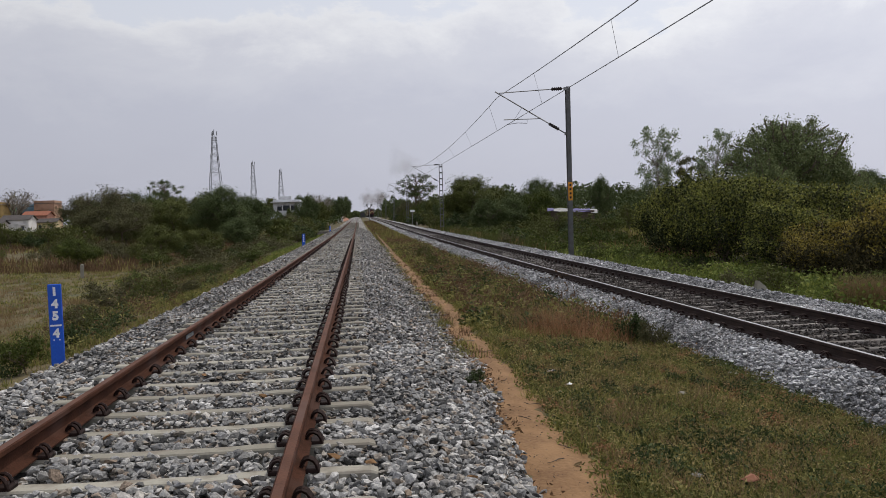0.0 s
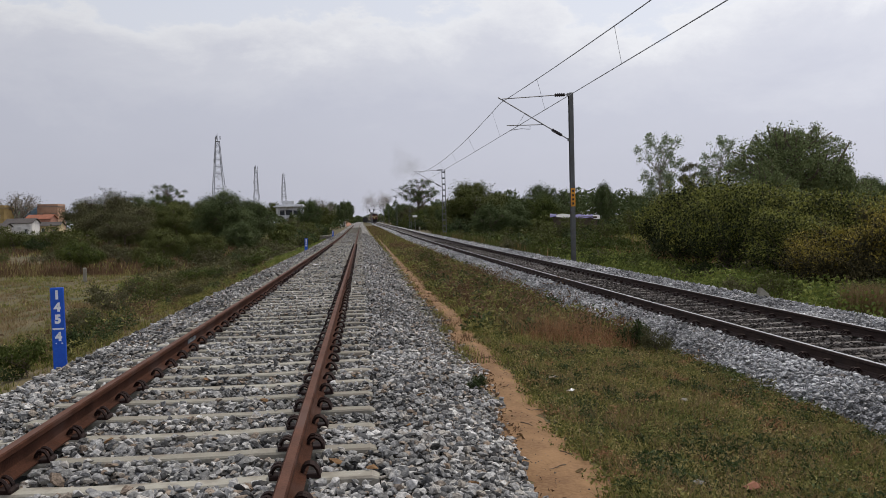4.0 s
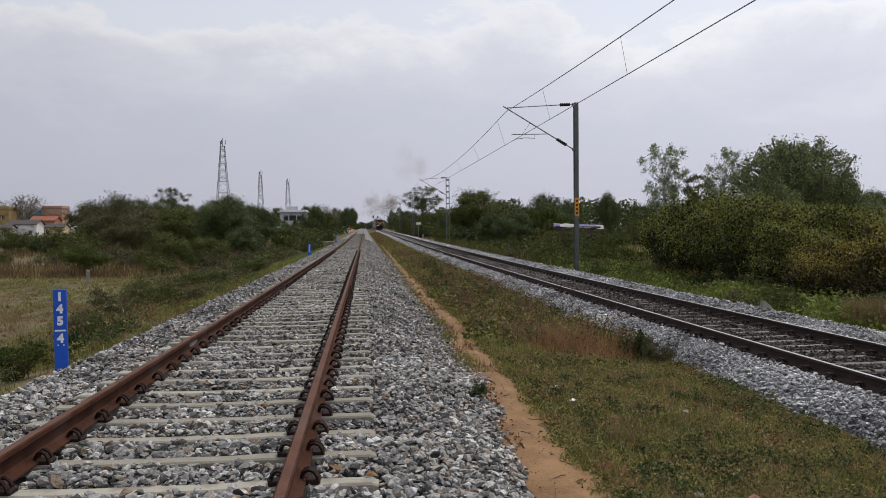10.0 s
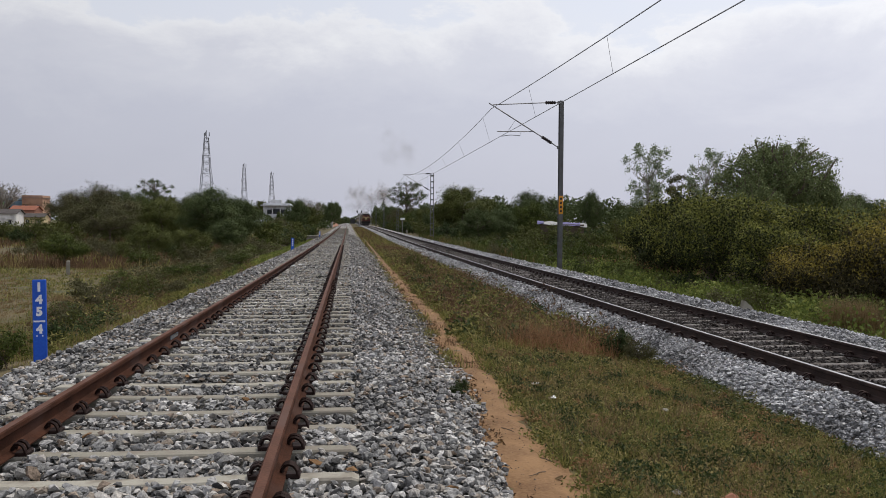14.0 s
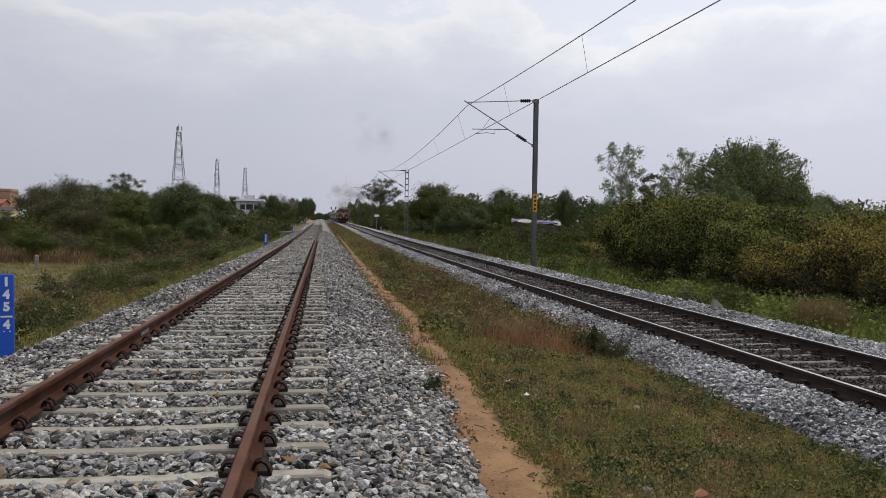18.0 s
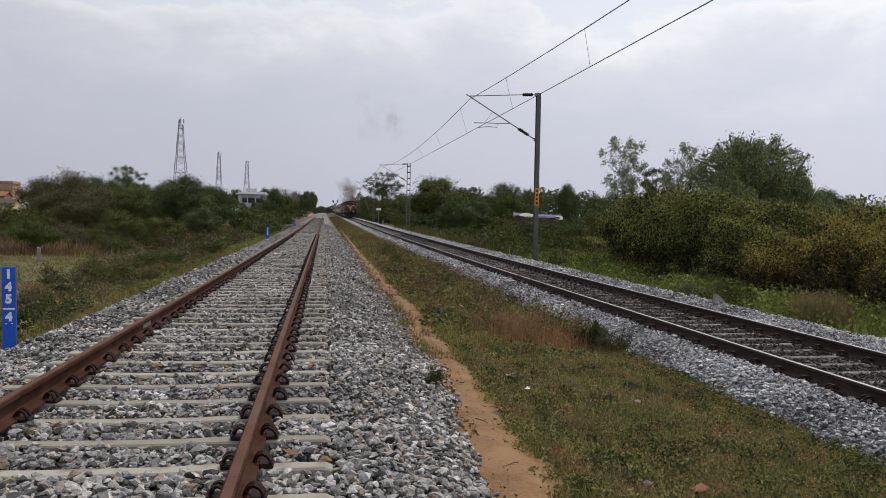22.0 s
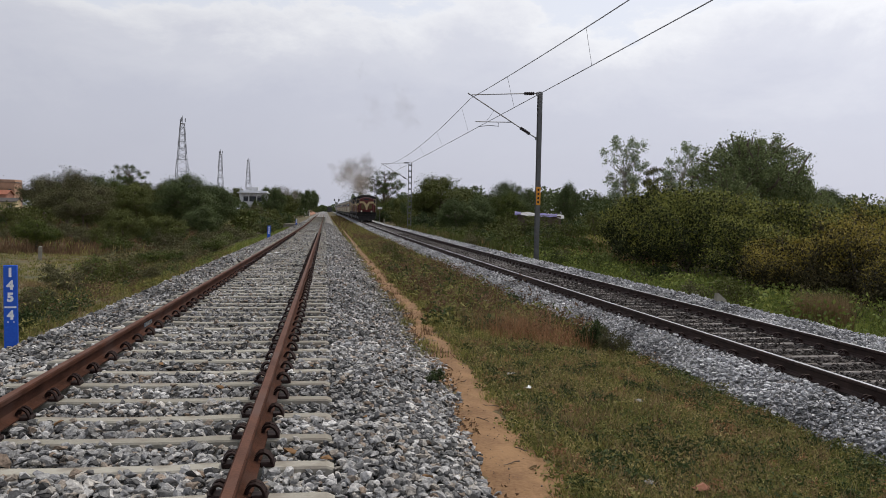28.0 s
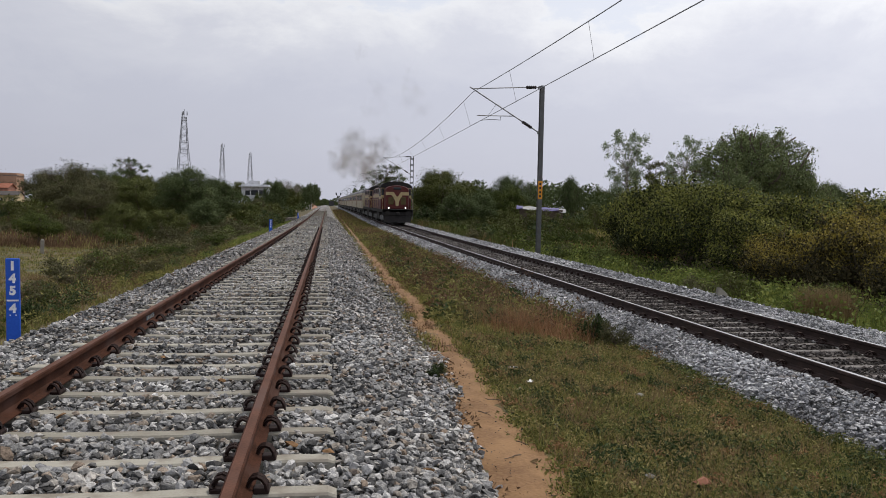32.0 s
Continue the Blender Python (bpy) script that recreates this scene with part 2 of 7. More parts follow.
yellow_plate = surface("yellow_plate", (0.55, 0.22, 0.02), (0.70, 0.32, 0.03), 8.0, 60.0, 0.6, 0.1)
black_paint = plain("black_paint", (0.02, 0.02, 0.02), 0.6)
bark = surface("bark", (0.06, 0.045, 0.034), (0.17, 0.135, 0.105), 4.0, 30.0, 0.95, 0.6, depth=0.03)
bark_pale = surface("bark_pale", (0.16, 0.14, 0.115), (0.34, 0.31, 0.27), 2.5, 30.0, 0.9, 0.4, depth=0.02)
leaf_dark = leafy("leaf_dark", [(0.0171, 0.0271, 0.0100), (0.0475, 0.0684, 0.0247), (0.0779, 0.0988, 0.0380)])
leaf_far = leafy("leaf_far", [(0.0307, 0.0417, 0.0158), (0.0736, 0.0966, 0.0362), (0.1064, 0.1284, 0.0514)], patches=0.78)
leaf_thorn = leafy("leaf_thorn", [(0.0584, 0.0762, 0.0319), (0.1485, 0.1814, 0.0748), (0.2192, 0.2495, 0.1066)])
leaf_mid = leafy("leaf_mid", [(0.0167, 0.0241, 0.0061), (0.0612, 0.0800, 0.0181), (0.1507, 0.1686, 0.0371)], patches=0.78)
# thickets: inner shade and top light go into colours; ochre tips are yellow too
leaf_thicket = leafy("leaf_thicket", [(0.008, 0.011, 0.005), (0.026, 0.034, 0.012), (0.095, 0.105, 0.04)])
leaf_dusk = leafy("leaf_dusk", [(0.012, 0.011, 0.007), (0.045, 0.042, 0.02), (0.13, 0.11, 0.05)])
leaf_top_lit = leafy("leaf_top_lit", [(0.0773, 0.0938, 0.0199), (0.1877, 0.1987, 0.0442), (0.3754, 0.3643, 0.0938)], patches=0.68)
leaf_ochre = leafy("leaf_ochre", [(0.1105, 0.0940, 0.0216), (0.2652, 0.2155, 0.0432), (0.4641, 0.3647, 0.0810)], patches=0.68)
leaf_olive = leafy("leaf_olive", [(0.0328, 0.0396, 0.0114), (0.0878, 0.0993, 0.0282), (0.1384, 0.1477, 0.0444)], patches=0.78)
leaf_brown = leafy("leaf_brown", [(0.0374, 0.0383, 0.0187), (0.0950, 0.0926, 0.0439), (0.1486, 0.1402, 0.0689)], patches=0.78)
leaf_grey = leafy("leaf_grey", [(0.1150, 0.1495, 0.0862), (0.2070, 0.2530, 0.1437), (0.2990, 0.3450, 0.2127)])
leaf_lime = leafy("leaf_lime", [(0.05, 0.066, 0.018), (0.11, 0.135, 0.038), (0.20, 0.22, 0.075)])
grass_green = leafy("grass_green", [(0.0544, 0.0616, 0.0170), (0.1693, 0.1749, 0.0479), (0.3992, 0.3511, 0.1224)], 0.3, patch_scale=2.2)
grass_lush = leafy("grass_lush", [(0.0675, 0.0936, 0.0240), (0.1485, 0.1885, 0.0456), (0.2700, 0.2925, 0.0780)], 0.3)
grass_dry = leafy("grass_dry", [(0.13, 0.085, 0.042), (0.22, 0.155, 0.08), (0.31, 0.235, 0.13)], 0.3)
weed_red = leafy("weed_red", [(0.1544, 0.0778, 0.0398), (0.2808, 0.1490, 0.0770), (0.4633, 0.2851, 0.1552)], 0.3)
seed_pale = leafy("seed_pale", [(0.1150, 0.1092, 0.0345), (0.2760, 0.2300, 0.0862), (0.4600, 0.3680, 0.1725)], 0.3, patch_scale=3.0)
weed_brown = leafy("weed_brown", [(0.075, 0.045, 0.026), (0.14, 0.085, 0.048), (0.22, 0.15, 0.088)], 0.3)
herb_olive = leafy("herb_olive", [(0.045, 0.050, 0.017), (0.145, 0.145, 0.045), (0.33, 0.30, 0.11)], 0.3, patch_scale=2.6)
# near-black bed colour that holds the shade of the gaps between stones
ballast_gap_shade = surface("ballast_gap_shade", (0.018, 0.017, 0.016), (0.05, 0.046, 0.042), 6.0, 60.0, 0.95, 0.5, depth=0.01)


# ---- building blocks ----
class Shape:
    """Collects vertices and faces of one mesh."""

    def __init__(self):
        self.v, self.f, self.slots = [], [], []

    def add(self, verts, faces, slot=0):
        k = len(self.v)
        self.v.extend(tuple(p) for p in verts)
        self.f.extend(tuple(k + i for i in f) for f in faces)
        self.slots.extend([slot] * len(faces))
        return self

    def box(self, c, s, bevel=0.0, m=None, slot=0):
        """A box with chamfered edges, centre c and size s."""
        x, y, z = (a / 2 for a in s)
        b = min(bevel, x * 0.9, y * 0.9, z * 0.9)
        pts, idx = [], {}
        for sx in (-1, 1):
            for sy in (-1, 1):
                for sz in (-1, 1):
                    for ax in range(3):
                        p = [sx * (x - b), sy * (y - b), sz * (z - b)]
                        p[ax] = (sx * x, sy * y, sz * z)[ax]
                        idx[sx, sy, sz, ax] = len(pts)
                        pts.append(p)
        faces = []
        if b <= 0:
            pts = [(sx * x, sy * y, sz * z) for sx in (-1, 1) for sy in (-1, 1) for sz in (-1, 1)]
            faces = [(0, 1, 3, 2), (4, 6, 7, 5), (0, 4, 5, 1), (2, 3, 7, 6), (0, 2, 6, 4), (1, 5, 7, 3)]
        else:
            for ax in range(3):
                u, w = [(1, 2), (2, 0), (0, 1)][ax]
                for s0 in (-1, 1):
                    ring = []
                    for a, d in ((-1, -1), (1, -1), (1, 1), (-1, 1)):
                        k = [0, 0, 0]
                        k[ax], k[u], k[w] = s0, a, d
                        ring.append(idx[(*k, ax)])
                    faces.append(tuple(ring if s0 > 0 else ring[::-1]))
            for ax in range(3):
                u, w = [(1, 2), (2, 0), (0, 1)][ax]
                for a in (-1, 1):
                    for d in (-1, 1):
                        k0, k1 = [0, 0, 0], [0, 0, 0]
                        k0[ax], k1[ax] = -1, 1
                        k0[u] = k1[u] = a
                        k0[w] = k1[w] = d
                        ring = [idx[(*k0, u)], idx[(*k1, u)], idx[(*k1, w)], idx[(*k0, w)]]
                        faces.append(tuple(ring if a * d < 0 else ring[::-1]))
            for sx in (-1, 1):
                for sy in (-1, 1):
                    for sz in (-1, 1):
                        ring = [idx[sx, sy, sz, a] for a in range(3)]
                        faces.append(tuple(ring if sx * sy * sz > 0 else ring[::-1]))
        m = m or Matrix.Identity(4)
        return self.add([m @ (Vector(p) + Vector(c)) for p in pts], faces, slot)

    def tube(self, pts, r, sides=6, caps=True, slot=0):
        """A round bar along points; r is one radius or one for each point."""
        pts = [Vector(p) for p in pts]
        rr = r if isinstance(r, (list, tuple)) else [r] * len(pts)
        verts, up = [], Vector((0.13, 0.21, 0.97))
        for i, p in enumerate(pts):
            d = (pts[min(i + 1, len(pts) - 1)] - pts[max(i - 1, 0)]).normalized()
            a = d.cross(up)
            a = a.normalized() if a.length > 0.15 else d.cross(Vector((1, 0, 0))).normalized()
            b = d.cross(a)
            for k in range(sides):
                t = 2 * math.pi * k / sides
                verts.append(p + (a * math.cos(t) + b * math.sin(t)) * rr[i])
        faces = [(i * sides + k, i * sides + (k + 1) % sides, (i + 1) * sides + (k + 1) % sides, (i + 1) * sides + k)
                 for i in range(len(pts) - 1) for k in range(sides)]
        if caps:
            faces += [tuple(range(sides))[::-1], tuple((len(pts) - 1) * sides + k for k in range(sides))]
        return self.add(verts, faces, slot)

    def loft(self, rings, closed=True, caps=True, slot=0):
        """Skin over rings of points of equal count."""
        n = len(rings[0])
        verts = [p for r in rings for p in r]
        m = n if closed else n - 1
        faces = [(i * n + k, i * n + (k + 1) % n, (i + 1) * n + (k + 1) % n, (i + 1) * n + k)
                 for i in range(len(rings) - 1) for k in range(m)]
        if caps and closed:
            faces += [tuple(range(n))[::-1], tuple((len(rings) - 1) * n + k for k in range(n))]
        return self.add(verts, faces, slot)

    def turn(self, prof, c=(0, 0, 0), sides=12, m=None, slot=0):
        """A turned body about z from (radius, height) pairs."""
        m = m or Matrix.Identity(4)
        rings = [[m @ (Vector((r * math.cos(2 * math.pi * k / sides), r * math.sin(2 * math.pi * k / sides), z)) + Vector(c))
                  for k in range(sides)] for r, z in prof]
        return self.loft(rings, slot=slot)

    def mesh(self, name, mats, smooth=False):
        me = bpy.data.meshes.new(name)
        me.from_pydata(self.v, [], self.f)
        for m in mats if isinstance(mats, (list, tuple)) else [mats]:
            me.materials.append(m)
        if any(self.slots):
            me.polygons.foreach_set("material_index", self.slots)
        if smooth:
            me.polygons.foreach_set("use_smooth", [True] * len(self.f))
        me.update()
        return me


def sheet(name, verts, faces, mat, smooth=False):
    """A mesh from arrays of vertices and of faces with equal corner counts."""
    verts, faces = np.asarray(verts, np.float32), np.asarray(faces, np.int32)
    me = bpy.data.meshes.new(name)
    k = faces.shape[1]
    me.vertices.add(len(verts))
    me.vertices.foreach_set("co", verts.ravel())
    me.loops.add(faces.size)
    me.loops.foreach_set("vertex_index", faces.ravel())
    me.polygons.add(len(faces))
    me.polygons.foreach_set("loop_start", np.arange(0, faces.size, k, dtype=np.int32))
    me.polygons.foreach_set("loop_total", np.full(len(faces), k, np.int32))
    me.polygons.foreach_set("use_smooth", np.full(len(faces), smooth, bool))
    me.materials.append(mat)
    me.update(calc_edges=True)
    me.validate()
    return me


def part(name, shape, mat, parent, label="", smooth=False, at=None):
    """One mesh object under a thing or a part."""
    me = shape if isinstance(shape, bpy.types.Mesh) else shape.mesh(name, mat, smooth)
    ob = new(name, me)
    ob.parent = parent
    if at is not None:
        ob.matrix_basis = at
    if label:
        ob["label"] = label
    return ob


def thing(name, label, category, at=None, group="", kind=""):
    ob = tagged(new(name), label, category, group, kind)
    if at is not None:
        ob.matrix_basis = at
    return ob


def smoothed(table):
    """A smooth function through a short table of (y, value)."""
    ys, vs = np.array([a for a, _ in table], float), np.array([b for _, b in table], float)
    slope = np.gradient(vs, ys)

    def f(y):
        y = np.asarray(y, float)
        i = np.clip(np.searchsorted(ys, y) - 1, 0, len(ys) - 2)
        h = ys[i + 1] - ys[i]
        t = np.clip((y - ys[i]) / h, 0, 1)
        return ((1 + 2 * t) * (1 - t) ** 2 * vs[i] + t * (1 - t) ** 2 * h * slope[i]
                + t * t * (3 - 2 * t) * vs[i + 1] + t * t * (t - 1) * h * slope[i + 1])
    return f


# the lie of the land: railheads of the new track and of the old one
NEW_X = -1.306
new_z = smoothed([(-60, 0), (0, 0), (40, 0), (95, 0.14), (150, 0.5), (250, 1.2), (440, 2.5), (800, 4.0)])
old_x = smoothed([(-60, 7.4), (0, 7.0), (20, 6.92), (40, 6.85), (80, 6.6), (110, 6.42), (200, 6.35), (300, 6.25), (440, 6.6), (800, 7.5)])
old_z = smoothed([(-60, -0.62), (0, -0.51), (40, -0.38), (80, -0.12), (130, 0.33), (250, 1.17), (440, 2.5), (800, 4.0)])
PROFILE = np.array([(-4000, 2), (-400, -0.6), (-60, -1.6), (-14, -1.75), (-8, -1.5), (-4.7, -0.74), (-4.0, -0.63), (1.3, -0.62), (2.0, -0.65), (3.5, -0.8),
                    (4.7, -0.97), (9.6, -0.97), (10.9, -1.25), (14, -1.3), (60, -1.2), (400, -0.4), (4000, 4)], float)


def waves(x, y, k, s):
    return np.sin(x * k + s) * np.sin(y * k * 0.83 + 1.7 * s) + 0.5 * np.sin(x * k * 2.3 + y * k * 1.1 + 3 * s)


def land(x, y):
    """Height of the ground."""
    x, y = np.asarray(x, float), np.asarray(y, float)
    w = np.clip((x - 1.5) / 3.5, 0, 1)
    w = w * w * (3 - 2 * w)
    z = np.interp(x, PROFILE[:, 0], PROFILE[:, 1]) + new_z(y) * (1 - w) + (old_z(y) + 0.51) * w
    z = z + np.clip(-x - 12, 0, 40) / 40 * np.clip(y - 50, 0, 250) * 0.006
    free = np.clip((np.abs(x + 1.4) - 3.2) / 4, 0, 1) * np.clip((np.abs(x - 7) - 2.6) / 4, 0, 1)
    return z + free * (0.07 * waves(x, y, 0.5, 1) + 0.03 * waves(x, y, 1.9, 2)) + 0.012 * waves(x, y, 4.1, 3) * np.clip(free * 3 + 0.2, 0, 1)


# ---- ground, path, ballast ----
def strip(xs, ys, height):
    """A grid of quads over xs and ys."""
    gx, gy = np.meshgrid(xs, ys)
    v = np.stack([gx.ravel(), gy.ravel(), height(gx.ravel(), gy.ravel())], 1)
    n, i = len(xs), np.arange(len(ys) - 1)[:, None] * len(xs) + np.arange(len(xs) - 1)[None, :]
    i = i.ravel()
    return v, np.stack([i, i + 1, i + n + 1, i + n], 1)


xs = np.concatenate([-np.geomspace(4000, 60, 14), np.linspace(-58, -16, 22), np.linspace(-15, -4.2, 28), np.linspace(-4, 1.2, 8), np.linspace(1.4, 5, 30),
                     np.linspace(5.3, 9.4, 6), np.linspace(9.6, 16, 22), np.linspace(17, 58, 22), np.geomspace(60, 4000, 14)])
ys = np.concatenate([np.linspace(-60, 2, 10), np.linspace(3, 40, 120), np.linspace(41, 120, 80), np.linspace(123, 500, 90), np.geomspace(510, 4500, 16)])
tagged(new("ground", sheet("ground", *strip(xs, ys, land), earth, True)), "dry brown earth with thin grass beside the railway", "ground", kind="structure")

PATH = [(-4, 1.28, 0.36), (3, 1.29, 0.35), (5.8, 1.42, 0.3), (6.5, 1.45, 0.28), (7.9, 1.55, 0.23), (8.9, 1.61, 0.20), (10.1, 1.68, 0.20), (12, 1.73, 0.23), (13.6, 1.69, 0.21),
        (17, 1.84, 0.21), (20.6, 1.76, 0.25), (28, 1.79, 0.25), (40, 1.84, 0.19), (60, 1.92, 0.13), (90, 2.0, 0.09), (200, 1.95, 0.08)]
path_mid = smoothed([(y, m) for y, m, _ in PATH])
path_half = smoothed([(y, h) for y, _, h in PATH])


def path_points(u, y):
    side = np.sign(u)
    edge = 0.05 * np.sin(y * 2.1 + side) + 0.045 * np.sin(y * 4.3 + 2 * side) + 0.03 * np.sin(y * 11.0 + 4 * side) + 0.02 * np.sin(y * 23.0 + side)
    x = path_mid(y) + u * (path_half(y) + edge)
    z = land(x, y) + 0.012 + 0.018 * (1 - np.minimum(u * u, 1)) - 0.006 * np.abs(u) + 0.004 * waves(x, y, 9.0, 1)
    return np.stack([x, y, z], 1)


uu = np.linspace(-1.25, 1.2, 12)
yy = np.concatenate([np.linspace(-4, 30, 240), np.linspace(30.5, 200, 120)])
gu, gy = np.meshgrid(uu, yy)
_, path_faces = strip(uu, yy, lambda a, b: a * 0)
tagged(new("footpath", sheet("footpath", path_points(gu.ravel(), gy.ravel()), path_faces, sand, True)),
       "narrow trodden path of reddish sandy earth", "path", kind="structure")

# section through a ballast bed, from the track's middle: (offset, height over the railhead)
BED_NEW = np.array([(-2.95, -0.70), (-2.75, -0.60), (-2.0, -0.218), (-1.5, -0.222), (-0.7, -0.217), (0.7, -0.217), (1.5, -0.222), (1.7, -0.23), (2.5, -0.59), (2.8, -0.70)])
BED_OLD = np.array([(-2.05, -0.58), (-1.88, -0.46), (-1.6, -0.225), (-1.35, -0.185), (-1.0, -0.19), (-0.85, -0.198), (0.85, -0.198), (1.0, -0.18), (1.35, -0.155), (1.6, -0.12), (1.95, -0.06), (2.3, -0.16), (2.9, -0.55)])


def bed_height(section, mid, rail):
    def h(x, y):
        return np.interp(x - mid(y), section[:, 0], section[:, 1], left=-9, right=-9) + rail(y) + 0.009 * waves(x, y, 3.1, 5) + 0.006 * waves(x, y, 7.7, 6)
    return h


def bed(name, section, mid, rail, mats, label):
    h = bed_height(section, mid, rail)
    us = np.unique(np.round(np.concatenate([np.linspace(section[0, 0], section[-1, 0], 36), section[:, 0]]), 4))
    ys = np.concatenate([np.linspace(-40, 2, 14), np.linspace(2.2, 40, 230), np.linspace(41, 120, 100), np.linspace(123, 800, 120)])
    gu, gy = np.meshgrid(us, ys)
    x, y = (gu + mid(gy)).ravel(), gy.ravel()
    _, f = strip(us, ys, lambda a, b: a * 0)
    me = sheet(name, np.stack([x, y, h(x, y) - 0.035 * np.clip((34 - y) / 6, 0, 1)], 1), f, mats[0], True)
    for m in mats[1:] + [ballast_gap_shade]:
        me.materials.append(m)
    # near bed painted dark as shade between loose stones; further off it shows stone
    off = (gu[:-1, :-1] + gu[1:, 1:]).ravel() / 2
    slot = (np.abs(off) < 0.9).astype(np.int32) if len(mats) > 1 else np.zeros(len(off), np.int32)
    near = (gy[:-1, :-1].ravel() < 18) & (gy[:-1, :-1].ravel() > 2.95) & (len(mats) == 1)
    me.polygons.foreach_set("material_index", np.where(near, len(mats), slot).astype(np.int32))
    return tagged(new(name, me), label, "ballast", kind="structure"), h


def new_mid(y):
    return np.zeros_like(np.asarray(y, float)) + NEW_X


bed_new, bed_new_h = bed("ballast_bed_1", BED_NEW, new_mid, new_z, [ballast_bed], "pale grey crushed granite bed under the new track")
bed_old, bed_old_h = bed("ballast_bed_2", BED_OLD, old_x, old_z, [ballast_bed_blue, ballast_bed_dark], "blue-grey crushed stone bed under the old track")

SLEEPER_GAP, SLEEPER_FIRST = 0.6, 4.37
OLD_FIRST = 4.2
rng = np.random.default_rng(5)


def broken_rocks(points, count, seed):
    """Templates of crushed stone of about unit size: hulls round a few random points, so sharp and uneven."""
    r = np.random.default_rng(seed)
    out = []
    for _ in range(count):
        bm = bmesh.new()
        d = r.normal(size=(points, 3))
        d *= (r.uniform(0.43, 0.57, points) / np.linalg.norm(d, axis=1))[:, None]
        for p in d * r.uniform((0.95, 0.75, 0.5), (1.35, 1.05, 0.8)):
            bm.verts.new(p)
        bmesh.ops.convex_hull(bm, input=list(bm.verts))
        bmesh.ops.delete(bm, geom=[v for v in bm.verts if not v.link_faces], context="VERTS")
        bmesh.ops.triangulate(bm, faces=list(bm.faces))
        bm.verts.index_update()
        v = np.array([p.co for p in bm.verts])
        f = np.array([[p.index for p in q.verts] for q in bm.faces])
        bm.free()
        out.append((v, f))
    return out


def random_turns(n, r):
    """Turns of stones that have settled: any heading, flat side mostly down."""
    a, b, t = r.uniform(0, 2 * math.pi, n), r.uniform(0, 2 * math.pi, n), r.normal(0, 0.42, n)
    h = np.stack([np.cos(b), np.sin(b), np.zeros(n)], 1)
    k = np.zeros((n, 3, 3))
    k[:, 0, 2], k[:, 1, 2], k[:, 2, 0], k[:, 2, 1] = h[:, 1], -h[:, 0], -h[:, 1], h[:, 0]
    tilt = np.eye(3) + np.sin(t)[:, None, None] * k + (1 - np.cos(t))[:, None, None] * (k @ k)
    z = np.zeros((n, 3, 3))
    z[:, 0, 0] = z[:, 1, 1] = np.cos(a)
    z[:, 1, 0], z[:, 0, 1], z[:, 2, 2] = np.sin(a), -np.sin(a), 1
    return tilt @ z


def scatter(rocks, x, y, z, size, r):
    """Vertices and faces of rocks laid at those places."""
    which = r.integers(0, len(rocks), len(x))
    turns = random_turns(len(x), r)
    vs, fs, k = [], [], 0
    for i, (v, f) in enumerate(rocks):
        s = np.where(which == i)[0]
        p = np.einsum("nij,kj->nki", turns[s], v) * size[s][:, None, None] + np.stack([x[s], y[s], z[s]], 1)[:, None, :]
        vs.append(p.reshape(-1, 3))
        fs.append((f[None] + (np.arange(len(s)) * len(v))[:, None, None] + k).reshape(-1, f.shape[1]))
        k += len(s) * len(v)
    return np.concatenate(vs), np.concatenate(fs)


fine_rocks, mid_rocks, coarse_rocks = broken_rocks(13, 18, 1), broken_rocks(10, 16, 3), broken_rocks(6, 14, 2)


def stones(name, rocks, area, density, size, mid, height, first, mat, label, keep=None, ends=1.375):
    x0, x1, y0, y1 = area
    n = int((x1 - x0) * (y1 - y0) * density)
    y = rng.uniform(y0, y1, n)
    u = rng.uniform(x0, x1, n)
    x = u + mid(y)
    s = size * np.minimum(rng.lognormal(0, 0.34, n), 1.7)
    z = np.maximum(height(x, y), land(x, y) - 0.01) + s * rng.uniform(-0.4, 0.6, n)
    gap = (y - first + SLEEPER_GAP / 2) % SLEEPER_GAP - SLEEPER_GAP / 2
    on_sleeper = (np.abs(gap) < 0.07 + s * (0.38 if ends < 1.4 else 0.5)) & (np.abs(u) < ends + s * 0.3)
    on_rail = np.abs(np.abs(u) - 0.874) < 0.08 + s * 0.4
    ok = ~(on_sleeper & (rng.random(n) < 0.975)) & ~on_rail & (z > land(x, y) - 0.03)
    if keep is not None:
        ok &= keep(u, y)
    v, f = scatter(rocks, x[ok], y[ok], z[ok], s[ok], rng)
    return tagged(new(name, sheet(name, v, f, mat)), label, "ballast", kind="stuff")


def new_toe(u, y):
    """The new bed's stones end at the path and thin out over its edge."""
    return u + NEW_X < path_mid(y) - path_half(y) * 0.95 + 0.05 * np.sin(y * 3.1) + 0.05 * rng.normal(size=len(u))


outer = lambda u, y: (np.abs(u) > 0.92) & (u > -1.9 + 0.07 * np.sin(2.3 * y) + 0.06 * rng.normal(size=len(u)))
inner = lambda u, y: np.abs(u) < 0.92
GREY = "loose pale grey crushed granite between concrete sleepers"
for rocks, x0, y0, y1, density, size in ((coarse_rocks, -3.0, -10, 2.8, 90, 0.08), (fine_rocks, -1.9, 2.8, 6.2, 1250, 0.05), (mid_rocks, -3.0, 6.2, 11, 900, 0.05), (coarse_rocks, -3.0, 11, 18, 520, 0.052),
                                         (coarse_rocks, -3.0, 18, 32, 300, 0.064), (coarse_rocks, -3.0, 32, 60, 180, 0.066), (coarse_rocks, -3.0, 60, 120, 48, 0.085)):
    stones("ballast_stones", rocks, (x0, 3.4, y0, y1), density, size, new_mid, bed_new_h, SLEEPER_FIRST, ballast_stone, GREY, new_toe)
